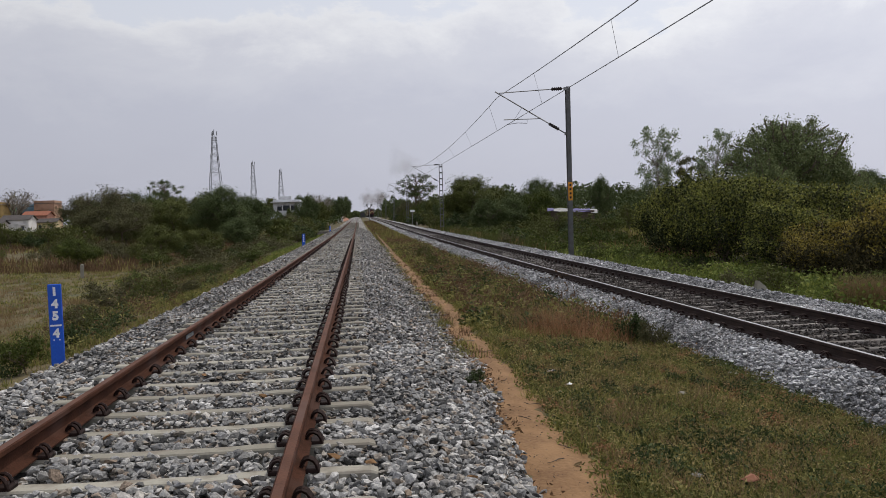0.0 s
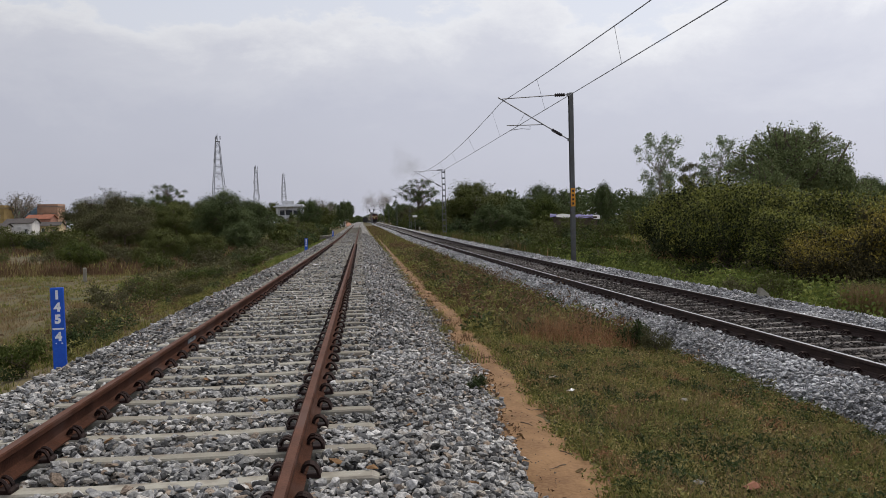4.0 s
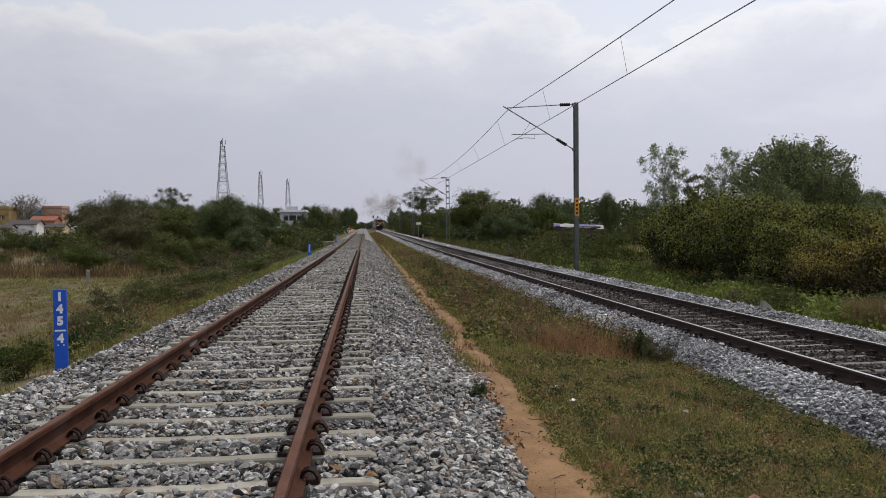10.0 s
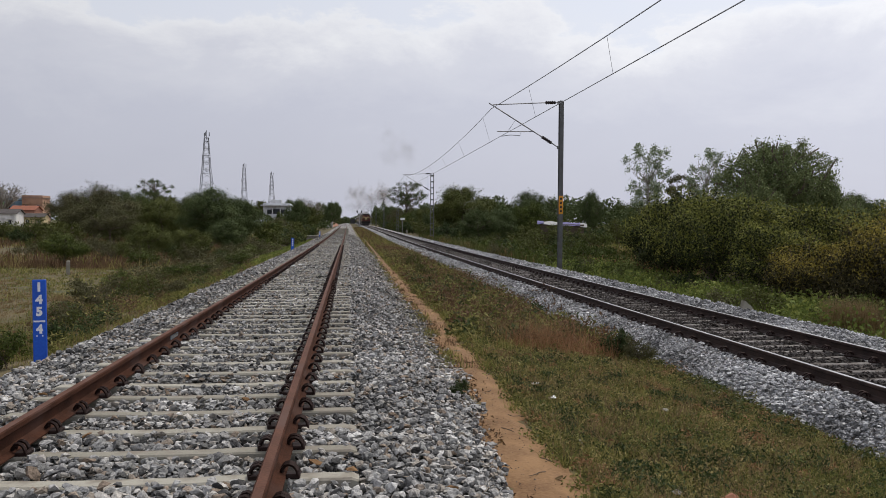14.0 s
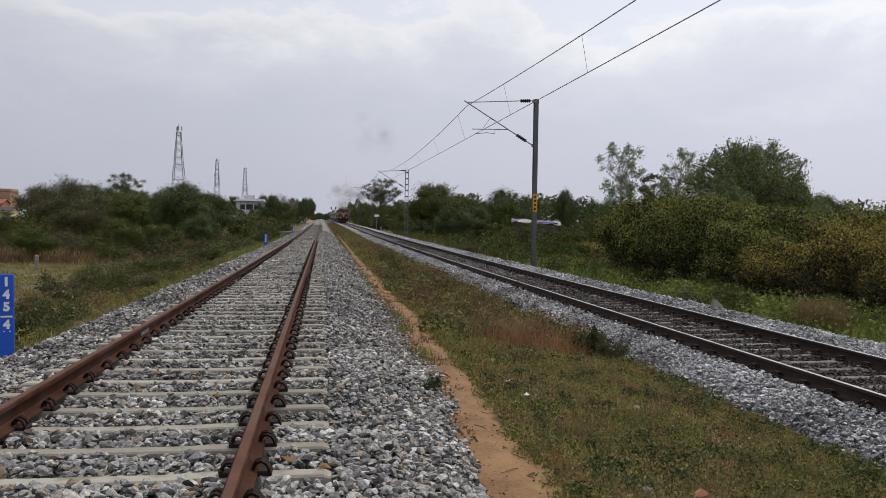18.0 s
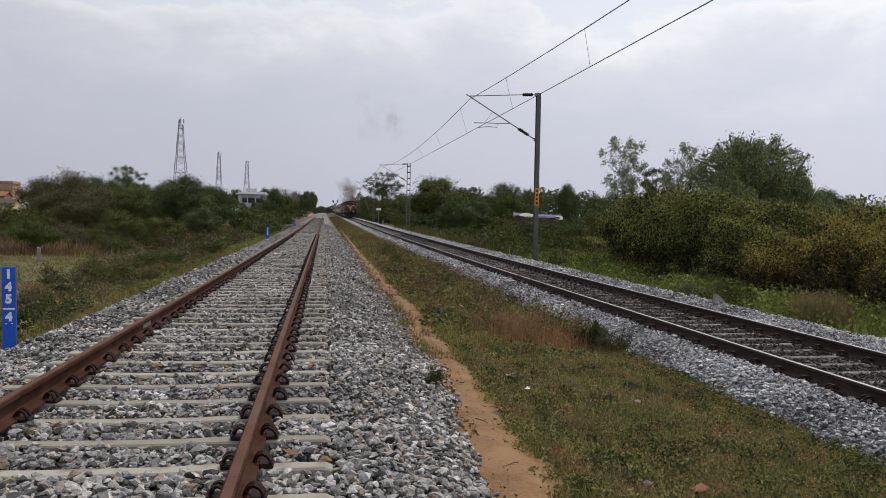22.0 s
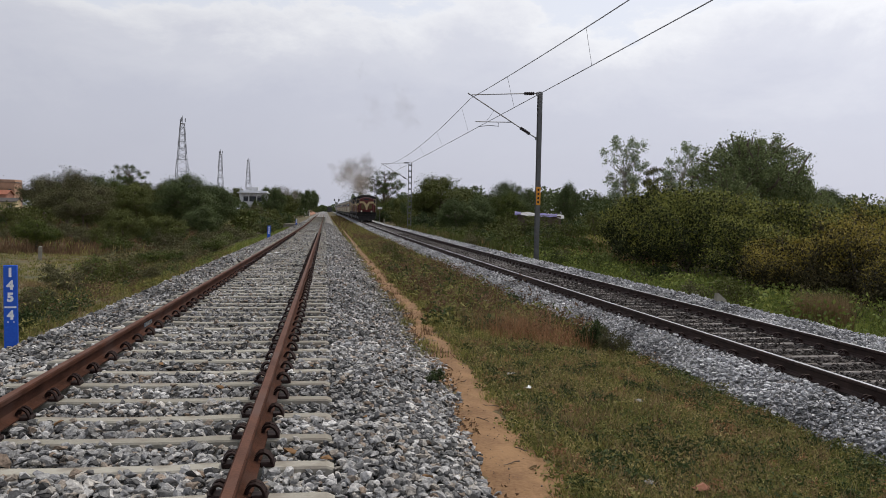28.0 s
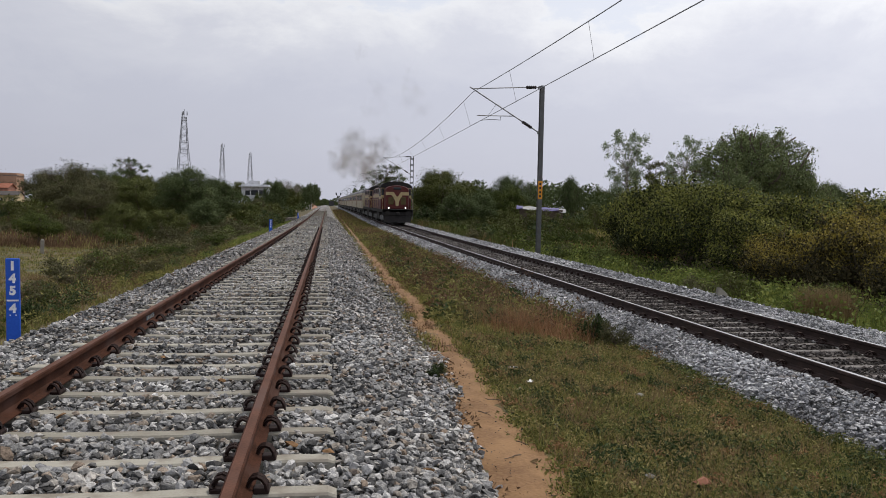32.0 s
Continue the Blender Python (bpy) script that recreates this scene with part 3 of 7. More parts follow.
for rocks, y0, y1, density, size in ((mid_rocks, 6.5, 11.5, 860, 0.047), (coarse_rocks, 11.5, 18, 620, 0.05), (coarse_rocks, 18, 32, 330, 0.06), (coarse_rocks, 32, 55, 190, 0.066), (coarse_rocks, 55, 100, 45, 0.085)):
    stones("ballast_stones", rocks, (-2.4, 2.5, y0, y1), density, size, old_x, bed_old_h, OLD_FIRST, ballast_stone_blue, "loose blue-grey crushed stone on the shoulder", outer, 0.95)
for y0, y1, density, size in ((6, 30, 430, 0.052), (30, 75, 90, 0.08)):
    stones("ballast_stones", coarse_rocks, (-0.92, 0.92, y0, y1), density, size, old_x, bed_old_h, OLD_FIRST, ballast_stone_dark, "dirty dark crushed stone between the rails", inner, 1.5)


# ---- tracks ----
RAIL = [(-0.075, -0.172), (0.075, -0.172), (0.075, -0.162), (0.028, -0.148), (0.0085, -0.125), (0.0085, -0.058), (0.022, -0.043), (0.036, -0.036),
        (0.0355, -0.008), (0.026, 0.0), (-0.026, 0.0), (-0.0355, -0.008), (-0.036, -0.036), (-0.022, -0.043), (-0.0085, -0.058), (-0.0085, -0.125),
        (-0.028, -0.148), (-0.075, -0.162)]


def rail(parent, mid, height, side, mats, label, end):
    ys = np.concatenate([np.linspace(-30, 40, 60), np.linspace(43, 200, 60), np.linspace(205, end, 60)])
    rings = []
    for y in ys:
        x, z = float(mid(y)) + side * 0.874, float(height(y))
        rings.append([(x + a, y, z + b) for a, b in RAIL])
    s = Shape()
    n = len(RAIL)
    s.v = [p for r in rings for p in r]
    for i in range(len(rings) - 1):
        for k in range(n):
            s.f.append((i * n + k, i * n + (k + 1) % n, (i + 1) * n + (k + 1) % n, (i + 1) * n + k))
            s.slots.append(1 if k == 9 else 0)
    return part("rail", s, mats, parent, label)


def sleeper_mesh(name, mat):
    """A prestressed sleeper: higher at the rail seats, lower in the middle, with sloping sides."""
    s = Shape()
    rings = []
    for x, top, w in ((-1.375, -0.195, 0.075), (-1.33, -0.178, 0.082), (-0.62, -0.179, 0.085), (-0.40, -0.187, 0.080), (0.40, -0.187, 0.080), (0.62, -0.179, 0.085),
                      (1.33, -0.178, 0.082), (1.375, -0.195, 0.075)):
        w *= 0.84
        rings.append([(x, -w - 0.035, top - 0.17), (x, -w, top - 0.012), (x, -w + 0.012, top), (x, w - 0.012, top), (x, w, top - 0.012), (x, w + 0.035, top - 0.17)])
    s.loft(rings)
    return s.mesh(name, mat)


def clip_mesh(name, mat):
    """A sprung steel clip on its shoulder, pressing on the rail's foot."""
    s = Shape()
    for shift in (-0.026, 0.026):
        arc = [(0.09 - 0.05 * math.cos(a), shift * 1.2 + 0.02 * math.cos(a), -0.160 + 0.062 * math.sin(a)) for a in (0.0, 0.5, 1.05, 1.6, 2.15, 2.7, 3.2)]
        s.tube(arc, 0.013, 5)
    s.tube([(0.14, -0.05, -0.158), (0.15, 0, -0.15), (0.14, 0.05, -0.158)], 0.013, 5)
    s.box((0.11, 0, -0.168), (0.085, 0.11, 0.03), 0.006)
    return s.mesh(name, mat)


def track(name, mid, height, first, count, mats, sleeper_mat, clips_to, label, far_to, end):
    t = thing(name, label, "track", kind="structure")
    rail(t, mid, height, -1, mats, "", end)
    rail(t, mid, height, 1, mats, "", end)
    bar, clip = sleeper_mesh("sleeper", sleeper_mat), clip_mesh("clip", clip_iron)
    r = np.random.default_rng(11)
    rest = Shape()
    far_clips = Shape()
    for k in range(1, 40):
        rest.box((float(mid(first)), first - SLEEPER_GAP * k, float(height(0)) - 0.24), (2.75, 0.15, 0.12), 0.01)
    k = 0
    while True:
        y = first + SLEEPER_GAP * k
        if y > far_to:
            break
        at = pose(float(mid(y)) + r.normal(0, 0.006), y + r.normal(0, 0.008), float(height(y)) - abs(r.normal(0, 0.004)), 0, 0, r.normal(0, 0.25))
        if k < count:
            ob = part("sleeper", bar, None, t, at=at)
            if y < clips_to:
                for side in (-1, 1):
                    for way in (-1, 1):
                        part("clip", clip, None, ob, at=pose(side * 0.874, 0, 0, r.normal(0, 3), 0, (0 if way > 0 else 180) + r.normal(0, 4)))
        else:
            m = at
            for x0, x1 in ((-1.375, -0.4), (-0.4, 0.4), (0.4, 1.375)):
                top = -0.196 if x0 == -0.4 else -0.18
                rest.box(((x0 + x1) / 2, 0, top - 0.06), (x1 - x0, 0.135, 0.12), 0, m)
        if clips_to <= y < 60:
            for side in (-1, 1):
                for way in (-1, 1):
                    far_clips.box((side * 0.874 + way * 0.115, 0, -0.125), (0.07, 0.1, 0.09), 0, at)
        k += 1
    tagged(part("sleepers_beyond", rest, sleeper_mat, t), kind="stuff")
    tagged(part("clips_beyond", far_clips, clip_iron, t), kind="stuff")
    return t


track("railway_track_1", new_mid, new_z, SLEEPER_FIRST - 1.8, 110, [rust, rust_worn], concrete, 22, "new broad-gauge track with rusty brown rails on pale concrete sleepers", 200, 250)
new_track = bpy.data.objects["railway_track_1"]
grey_paint = surface("grey_paint", (0.10, 0.115, 0.13), (0.17, 0.19, 0.21), 6.0, 60.0, 0.7, 0.1)
s = Shape()
s.box((NEW_X - 0.874 + 0.0125, 10.7, -0.09), (0.007, 0.45, 0.05), 0)
patch = part("paint_patch", s, grey_paint, new_track, "grey paint patch with pale marks on the rail web")
for k in range(4):
    s = Shape()
    s.box((NEW_X - 0.874 + 0.018, 10.58 + 0.085 * k, -0.088), (0.004, 0.04, 0.022), 0)
    part("paint_mark", s, concrete, patch)
track("railway_track_2", old_x, old_z, OLD_FIRST, 90, [rust_dark, steel_bright], concrete_old, 24, "older broad-gauge track with polished rail tops on dirty sleepers", 120, 800)


# ---- overhead line ----
def insulator(s, a, b, r=0.055):
    a, b = Vector(a), Vector(b)
    pts, rad = [], []
    for i in range(11):
        pts.append(a.lerp(b, i / 10))
        rad.append(r if i % 2 else r * 0.6)
    s.tube(pts, rad, 8)


def i_beam(s, h, flange=0.15, depth=0.2, web=0.012, th=0.014):
    s.box((0, -depth / 2, h / 2), (flange, th, h), 0.003)
    s.box((0, depth / 2, h / 2), (flange, th, h), 0.003)
    s.box((0, 0, h / 2), (web, depth - th, h), 0)


def lattice_post(s, h, w0, w1, d0, d1, bar=0.035, steps=14, braced=True):
    def corner(i, z):
        w, d = w0 + (w1 - w0) * z / h, d0 + (d1 - d0) * z / h
        return Vector(((-1, 1, 1, -1)[i] * w / 2, (-1, -1, 1, 1)[i] * d / 2, z))
    for i in range(4):
        s.tube([corner(i, 0), corner(i, h)], bar, 4)
    for k in range(steps):
        za, zb = h * k / steps, h * (k + 1) / steps
        for i in range(4):
            j = (i + 1) % 4
            a, b = (i, j) if (k + i) % 2 else (j, i)
            if braced:
                s.tube([corner(a, za), corner(b, zb)], bar * 0.55, 3, False)
            if k % 2 == 0 and not braced and i % 2 == 0:
                mid = (corner(i, zb) + corner(j, zb)) / 2
                s.box(mid, ((corner(j, zb) - corner(i, zb)).length, 0.012, 0.14), 0)
            elif k % 2 == 0:
                s.tube([corner(i, zb), corner(j, zb)], bar * 0.5, 3, False)


# each mast: place along the line, top over the railhead, lattice or not, stagger of the contact wire
MASTS = [(-21, False, -0.28), (37, False, -0.1), (95, True, 0.2), (153, True, -0.2), (211, True, 0.2), (269, True, -0.2), (327, True, 0.2), (385, True, -0.2)]
MAST_OFF, MAST_TOP, CONTACT, CATENARY = 2.75, 7.45, 5.76, 7.15


def mast(y, lattice, stagger):
    x0, z0 = float(old_x(y)), float(old_z(y))
    REACH = -0.3 if y < 0 else 0.36
    off = MAST_OFF + (0.33 if y == 95 else 0.0)
    x = x0 + off
    foot = float(land(x, y)) - 0.3
    t = thing("overhead_mast", "grey lattice steel mast carrying the overhead wires" if lattice else "grey steel joist mast with an orange plate and a wire bracket",
              "mast", pose(x, y, foot), "masts along the old track")
    top = z0 + MAST_TOP - foot
    s = Shape()
    if lattice:
        lattice_post(s, top, 0.38, 0.34, 0.24, 0.2, 0.034, 24, False)
    else:
        i_beam(s, top, 0.19, 0.22)
    part("post", s, mast_steel, t)
    s = Shape()
    s.box((0, 0, 0.22), (0.8, 0.7, 0.5), 0.04)
    part("footing", s, concrete_old, t)
    zc, zm = z0 + CATENARY - foot, z0 + CONTACT - foot
    reach = -(off - stagger + REACH)
    face = -0.12
    s = Shape()
    s.tube([(face, 0, zc + 0.22), (face - 0.15, 0, zc + 0.22)], 0.025, 6)
    s.tube([(face - 0.62, 0, zc + 0.2), (reach + 0.05, 0, zc + 0.05)], 0.022, 6)
    part("stay_tube", s, galvanised, t)
    s = Shape()
    insulator(s, (face - 0.15, 0, zc + 0.22), (face - 0.62, 0, zc + 0.2), 0.088)
    part("insulator", s, porcelain, t)
    low, tip = Vector((face, 0, zm - 0.42)), Vector((reach - 0.12, 0, zc + 0.12))
    s = Shape()
    s.tube([low, low.lerp(tip, 0.1)], 0.025, 6)
    s.tube([low.lerp(tip, 0.24), tip], 0.027, 6)
    part("bracket_tube", s, galvanised, t)
    s = Shape()
    insulator(s, low.lerp(tip, 0.1), low.lerp(tip, 0.24), 0.088)
    part("insulator", s, porcelain, t)
    at = low.lerp(tip, 0.36)
    s = Shape()
    s.tube([at, (reach + 0.25, 0, at.z - 0.03)], 0.02, 6)
    s.tube([low.lerp(tip, 0.62), (low.lerp(tip, 0.62).x - 0.35, 0, at.z)], 0.008, 4)
    part("register_arm", s, galvanised, t)
    s = Shape()
    s.tube([(at.x - 0.62, 0, at.z - 0.04), (at.x - 0.62, 0, at.z - 0.2), (reach + 0.9, 0, zm + 0.1), (reach + REACH + 0.02, 0, zm + 0.03)], 0.016, 5)
    part("steady_arm", s, galvanised, t)
    for zz in (zm - 0.42, zc + 0.22):
        s = Shape()
        s.box((face - 0.01, 0, zz), (0.08, 0.16, 0.13), 0.01)
        part("bracket_clamp", s, galvanised, t)
    if not lattice:
        s = Shape()
        s.box((0, -0.122, 3.48), (0.2, 0.012, 0.83), 0.004)
        plate = part("number_plate", s, yellow_plate, t, "orange number plate with dark marks")
        for i in range(4):
            b = Shape()
            b.box((0, -0.131, 3.2 + i * 0.185), (0.09, 0.004, 0.1), 0)
            part("plate_mark", b, black_paint, plate)
    return (x + reach + REACH, zm + foot, x + reach, zc + foot - 0.12)


HUNG = []
for y, lattice, stagger in MASTS:
    HUNG.append((y, *mast(y, lattice, stagger)))


def wire(name, pts, r, label):
    s = Shape()
    s.tube(pts, r, 5, False)
    return tagged(new(name, s.mesh(name, wire_metal)), label, "wire")


def span_points(a, b, ia, sag, n=14):
    out = []
    for k in range(n + 1):
        t = k / n
        p = [a[i] + (b[i] - a[i]) * t for i in (ia, 0, ia + 1)]
        p[2] -= sag * 4 * t * (1 - t)
        out.append(tuple(p))
    return out


contact, bearer = [], []
for a, b in zip(HUNG, HUNG[1:]):
    contact += span_points(a, b, 1, 0.04)
    bearer += span_points(a, b, 3, 0.42 if a[0] < 0 else 0.74)
wire("contact_wire", contact, 0.013, "thin grey overhead contact wire above the old track")
wire("catenary_wire", bearer, 0.015, "thin grey sagging catenary wire above the old track")
for a, b in zip(HUNG, HUNG[1:5]):
    lo, hi = span_points(a, b, 1, 0.04, 72), span_points(a, b, 3, 0.42 if a[0] < 0 else 0.74, 72)
    for k in range(8 if a[0] < 0 else 3, 70, 11):
        wire("dropper", [hi[k], lo[k]], 0.006, "thin dropper wire between catenary and contact wire")


# ---- kilometre boards and small things beside the line ----
def digits(text, size, depth, mat, parent, at):
    c = bpy.data.curves.new("digit", "FONT")
    c.body, c.size, c.extrude, c.align_x, c.align_y, c.offset = text, size, depth, "CENTER", "CENTER", 0.008
    ob = bpy.data.objects.new("digit", c)
    me = bpy.data.meshes.new_from_object(ob)
    bpy.data.objects.remove(ob)
    me.materials.clear()
    me.materials.append(mat)
    return part("digit", me, None, parent, at=at)


def km_board(x, y, z, w, h, lean, marks):
    t = thing("kilometre_board", "blue enamelled board with white kilometre digits standing in ballast" if marks else "small blue board standing beside the ballast",
              "sign", pose(x, y, z, 0, lean, 4), "blue boards along the new track")
    s = Shape()
    s.box((0, 0, h / 2 - 0.1), (w, 0.035, h + 0.2), 0.008)
    face = part("board", s, blue_enamel, t)
    if marks:
        for ch, at in zip("1454", (0.91, 0.765, 0.625, 0.42)):
            digits(ch, 0.14, 0.002, white_paint, face, pose(0, -0.0195, h * at + 0.0, 90, 0, 0))
        s = Shape()
        s.box((0, -0.019, h * 0.515), (w * 0.84, 0.004, 0.02), 0)
        part("dividing_line", s, white_paint, face)
        for dx in (-0.03, 0.035):
            s = Shape()
            s.box((dx, -0.019, h * 0.345), (0.014, 0.004, 0.014), 0)
            part("paint_spot", s, white_paint, face)
    else:
        for k in range(4):
            s = Shape()
            s.box((0, -0.019, h * (0.88 - 0.15 * k)), (w * 0.4, 0.004, h * 0.09), 0)
            part("white_mark", s, white_paint, face)
    return t


def rest_z(x, y):
    return max(float(land(x, y)), float(bed_new_h(np.array([x]), np.array([y]))[0]))


km_board(-3.665, 10.4, rest_z(-3.66, 10.4) + 0.01, 0.155, 1.03, -0.6, True)
km_board(-3.62, 55, rest_z(-3.62, 55), 0.2, 0.85, 1, False)
km_board(-3.65, 108, rest_z(-3.65, 108), 0.2, 0.8, 0, False)


# ---- other things beside the line ----
brick_red = surface("brick_red", (0.22, 0.095, 0.06), (0.34, 0.16, 0.10), 1.2, 10.0, 0.95, 0.4, stain=(0.30, 0.20, 0.13), stain_scale=0.5)
tarp_purple = surface("tarp_purple", (0.07, 0.065, 0.17), (0.12, 0.105, 0.26), 1.0, 8.0, 0.6, 0.3)
tarp_white = surface("tarp_white", (0.20, 0.20, 0.205), (0.33, 0.33, 0.32), 1.0, 8.0, 0.6, 0.3)
mud_wall = surface("mud_wall", (0.06, 0.046, 0.036), (0.11, 0.085, 0.065), 1.5, 12.0, 0.95, 0.3)
glass_dark = plain("glass_dark", (0.03, 0.033, 0.038), 0.15)
iron_dark = surface("iron_dark", (0.03, 0.03, 0.034), (0.07, 0.068, 0.07), 2.0, 30.0, 0.7, 0.1)
tower_steel = plain("tower_steel", (0.24, 0.245, 0.26), 0.6, 0.3)


def lump(size, seed, flat=1.0):
    r = np.random.default_rng(seed)
    s = Shape()
    v, f = fine_rocks[seed % len(fine_rocks)]
    s.add(v * np.array(size), [tuple(q) for q in f.tolist()])
    return s


def single(name, shape, mat, label, category, at, group="", smooth=False):
    ob = tagged(new(name, shape.mesh(name, mat, smooth)), label, category, group)
    ob.matrix_basis = at
    return ob


s = Shape()
s.loft([[(-0.2, -0.06, -0.05), (0.26, -0.08, -0.05), (0.22, 0.1, -0.05), (-0.18, 0.09, -0.05)], [(-0.19, -0.045, 0.18), (0.13, -0.06, 0.15), (0.11, 0.07, 0.14), (-0.17, 0.06, 0.19)],
        [(-0.17, -0.03, 0.36), (-0.08, -0.035, 0.33), (-0.09, 0.03, 0.32), (-0.16, 0.03, 0.35)]])
single("concrete_block", s, concrete, "pale broken slab of concrete standing on the ballast shoulder", "block", pose(9.07, 18.0, float(bed_old_h(np.array([9.07]), np.array([18.0]))[0]) - 0.02, 4, -6, 20) @ Matrix.Scale(0.85, 4))
for i, (x, y, w, name, mat, label, cat) in enumerate((
        (2.33, 10.06, 0.075, "paper_scrap", white_paint, "crumpled white paper scrap on the grass", "litter"),
        (2.34, 9.24, 0.085, "paper_scrap", white_paint, "crumpled white paper scrap on the grass", "litter"),
        (2.11, 8.76, 0.07, "pale_stone", concrete, "small pale stone lying in short grass", "stone"),
        (2.1, 7.23, 0.06, "pale_stone", ballast_stone, "small grey stone at the edge of the path", "stone"),
        (2.43, 5.85, 0.07, "pale_stone", ballast_stone, "small grey stone in short grass", "stone"),
        (2.78, 5.75, 0.14, "brown_stone", brick_red, "flat brown stone in short grass", "stone"),
        (4.0, 20.2, 0.12, "paper_scrap", white_paint, "white paper scrap among weeds", "litter"),
        (3.55, 8.9, 0.10, "pale_stone", concrete, "small tan stone in the grass", "stone"),
        (1.5, 10.9, 0.06, "pale_stone", concrete, "small pale stone on the path", "stone"))):
    single(name, lump((w * 1.3, w, w * 0.8), i), mat, label, cat, pose(x, y, float(land(x, y)) + w * 0.3 + 0.025, 0, 0, 40 * i))
for i, (x, y) in enumerate(((2.2, 7.6), (2.32, 7.35), (2.15, 6.9), (1.35, 7.2), (2.75, 6.6), (1.6, 6.1))):
    s = Shape()
    up = [[(-0.035 + 0.023 * k, 0.022 * math.sin(math.pi * (k + 0.3) / 4) * q, 0.014 * abs(q) + 0.006 * k) for q in (-1, -0.4, 0.4, 1)] for k in range(4)]
    s.loft([ring + [(a, b, c - 0.003) for a, b, c in ring[::-1]] for ring in up])
    single("dead_leaf", s, grass_dry, "curled dry brown leaf on the ground", "leaf", pose(x, y, float(land(x, y)) + 0.02, 12, -10, 70 * i))
for i, (u, y, w) in enumerate(((1.12, 5.2, 0.075), (1.33, 5.05, 0.07), (1.62, 6.1, 0.06), (1.95, 5.0, 0.06), (1.8, 7.4, 0.055), (-0.5, 6.0, 0.06), (-0.25, 8.3, 0.055), (0.45, 7.1, 0.055), (-1.35, 7.6, 0.06), (1.2, 8.1, 0.055))):
    x = NEW_X + u
    single("tan_stone", lump((w * 1.3, w, w * 0.75), 50 + i), sand, "tan crushed stone among the grey ballast", "stone", pose(x, y, float(bed_new_h(np.array([x]), np.array([y]))[0]) + 0.045, 10, 8, 50 * i))
for i, (x, y, z0, z1) in enumerate(((-2.0, 30.5, -0.16, 0), (-1.75, 31.6, -0.16, 0))):
    single("paper_scrap", lump((0.22, 0.14, 0.05), 30 + i), white_paint, "white paper scrap between the rails", "litter", pose(x, y, z0, 0, 0, 30 * i))

for x, y, h in ((-16.4, 51, 0.82), (9.5, 135, 0.75)):
    s = Shape()
    s.loft([[(a * w, b * w, z) for a, b in ((-1, -1), (1, -1), (1, 1), (-1, 1))] for w, z in ((0.1, -0.3), (0.1, h - 0.05), (0.07, h))])
    single("boundary_stone", s, concrete, "short pale boundary post of stone", "post", pose(x, y, float(land(x, y)), 2, 1, 15))

t = thing("signboard", "white board on a thin steel post beside the line", "sign", pose(9.9, 152, float(land(9.9, 152)) - 0.1))
s = Shape()
s.tube([(0, 0, 0), (0, 0, 2.9)], 0.05, 6)
part("post", s, galvanised, t)
s = Shape()
s.box((0, -0.06, 2.75), (0.85, 0.04, 0.4), 0.01)
part("board", s, white_paint, t)


def parapet(x, y, w, turn):
    t = thing("culvert_parapet", "low weathered parapet of a culvert beside the track", "wall", pose(x, y, float(land(x, y)) - 0.3, 0, 0, turn))
    s = Shape()
    s.box((0, 0, 0.3), (w, 0.35, 0.6), 0.03)
    part("parapet_wall", s, concrete_old, t)
    s = Shape()
    s.box((0, 0, 0.66), (w + 0.1, 0.45, 0.12), 0.02)
    part("coping", s, concrete, t)


parapet(-4.3, 112, 2.6, 0)
parapet(10.4, 92, 3.0, 0)

# a tarpaulin shelter in the field
t = thing("tarpaulin_shelter", "low mud shelter roofed with purple and white tarpaulins", "shelter", pose(22.3, 85, float(land(22.3, 85)) + 0.12, 0, 0, -14) @ Matrix.Diagonal((0.8, 0.6, 0.98, 1)))
for cx, cy, sx, sy in ((0, -1.6, 5.6, 0.2), (0, 1.6, 5.6, 0.2), (-2.7, 0, 0.2, 3.0), (2.7, 0, 0.2, 3.0)):
    s = Shape()
    s.box((cx, cy, 0.85), (sx, sy, 3.1), 0.04)
    part("wall", s, mud_wall, t)
for k, (x0, x1, mat) in enumerate(((-3.2, -2.4, tarp_purple), (-2.39, -0.45, tarp_white), (-0.44, 2.3, tarp_purple), (2.31, 3.2, tarp_white))):
    s = Shape()
    rings = []
    for i in range(7):
        x = x0 + (x1 - x0) * i / 6
        up = [(x, y, 2.8 - abs(y) * 0.16 + 0.05 * math.sin(3 * x + 2 * y) - 0.1 * k) for y in (-2.1, -1.2, 0, 1.2, 2.1)]
        rings.append(up + [(a, b, c - 0.03) for a, b, c in up[::-1]])
    s.loft(rings)
    part("tarpaulin", s, mat, t, "purple tarpaulin" if mat is tarp_purple else "white tarpaulin")

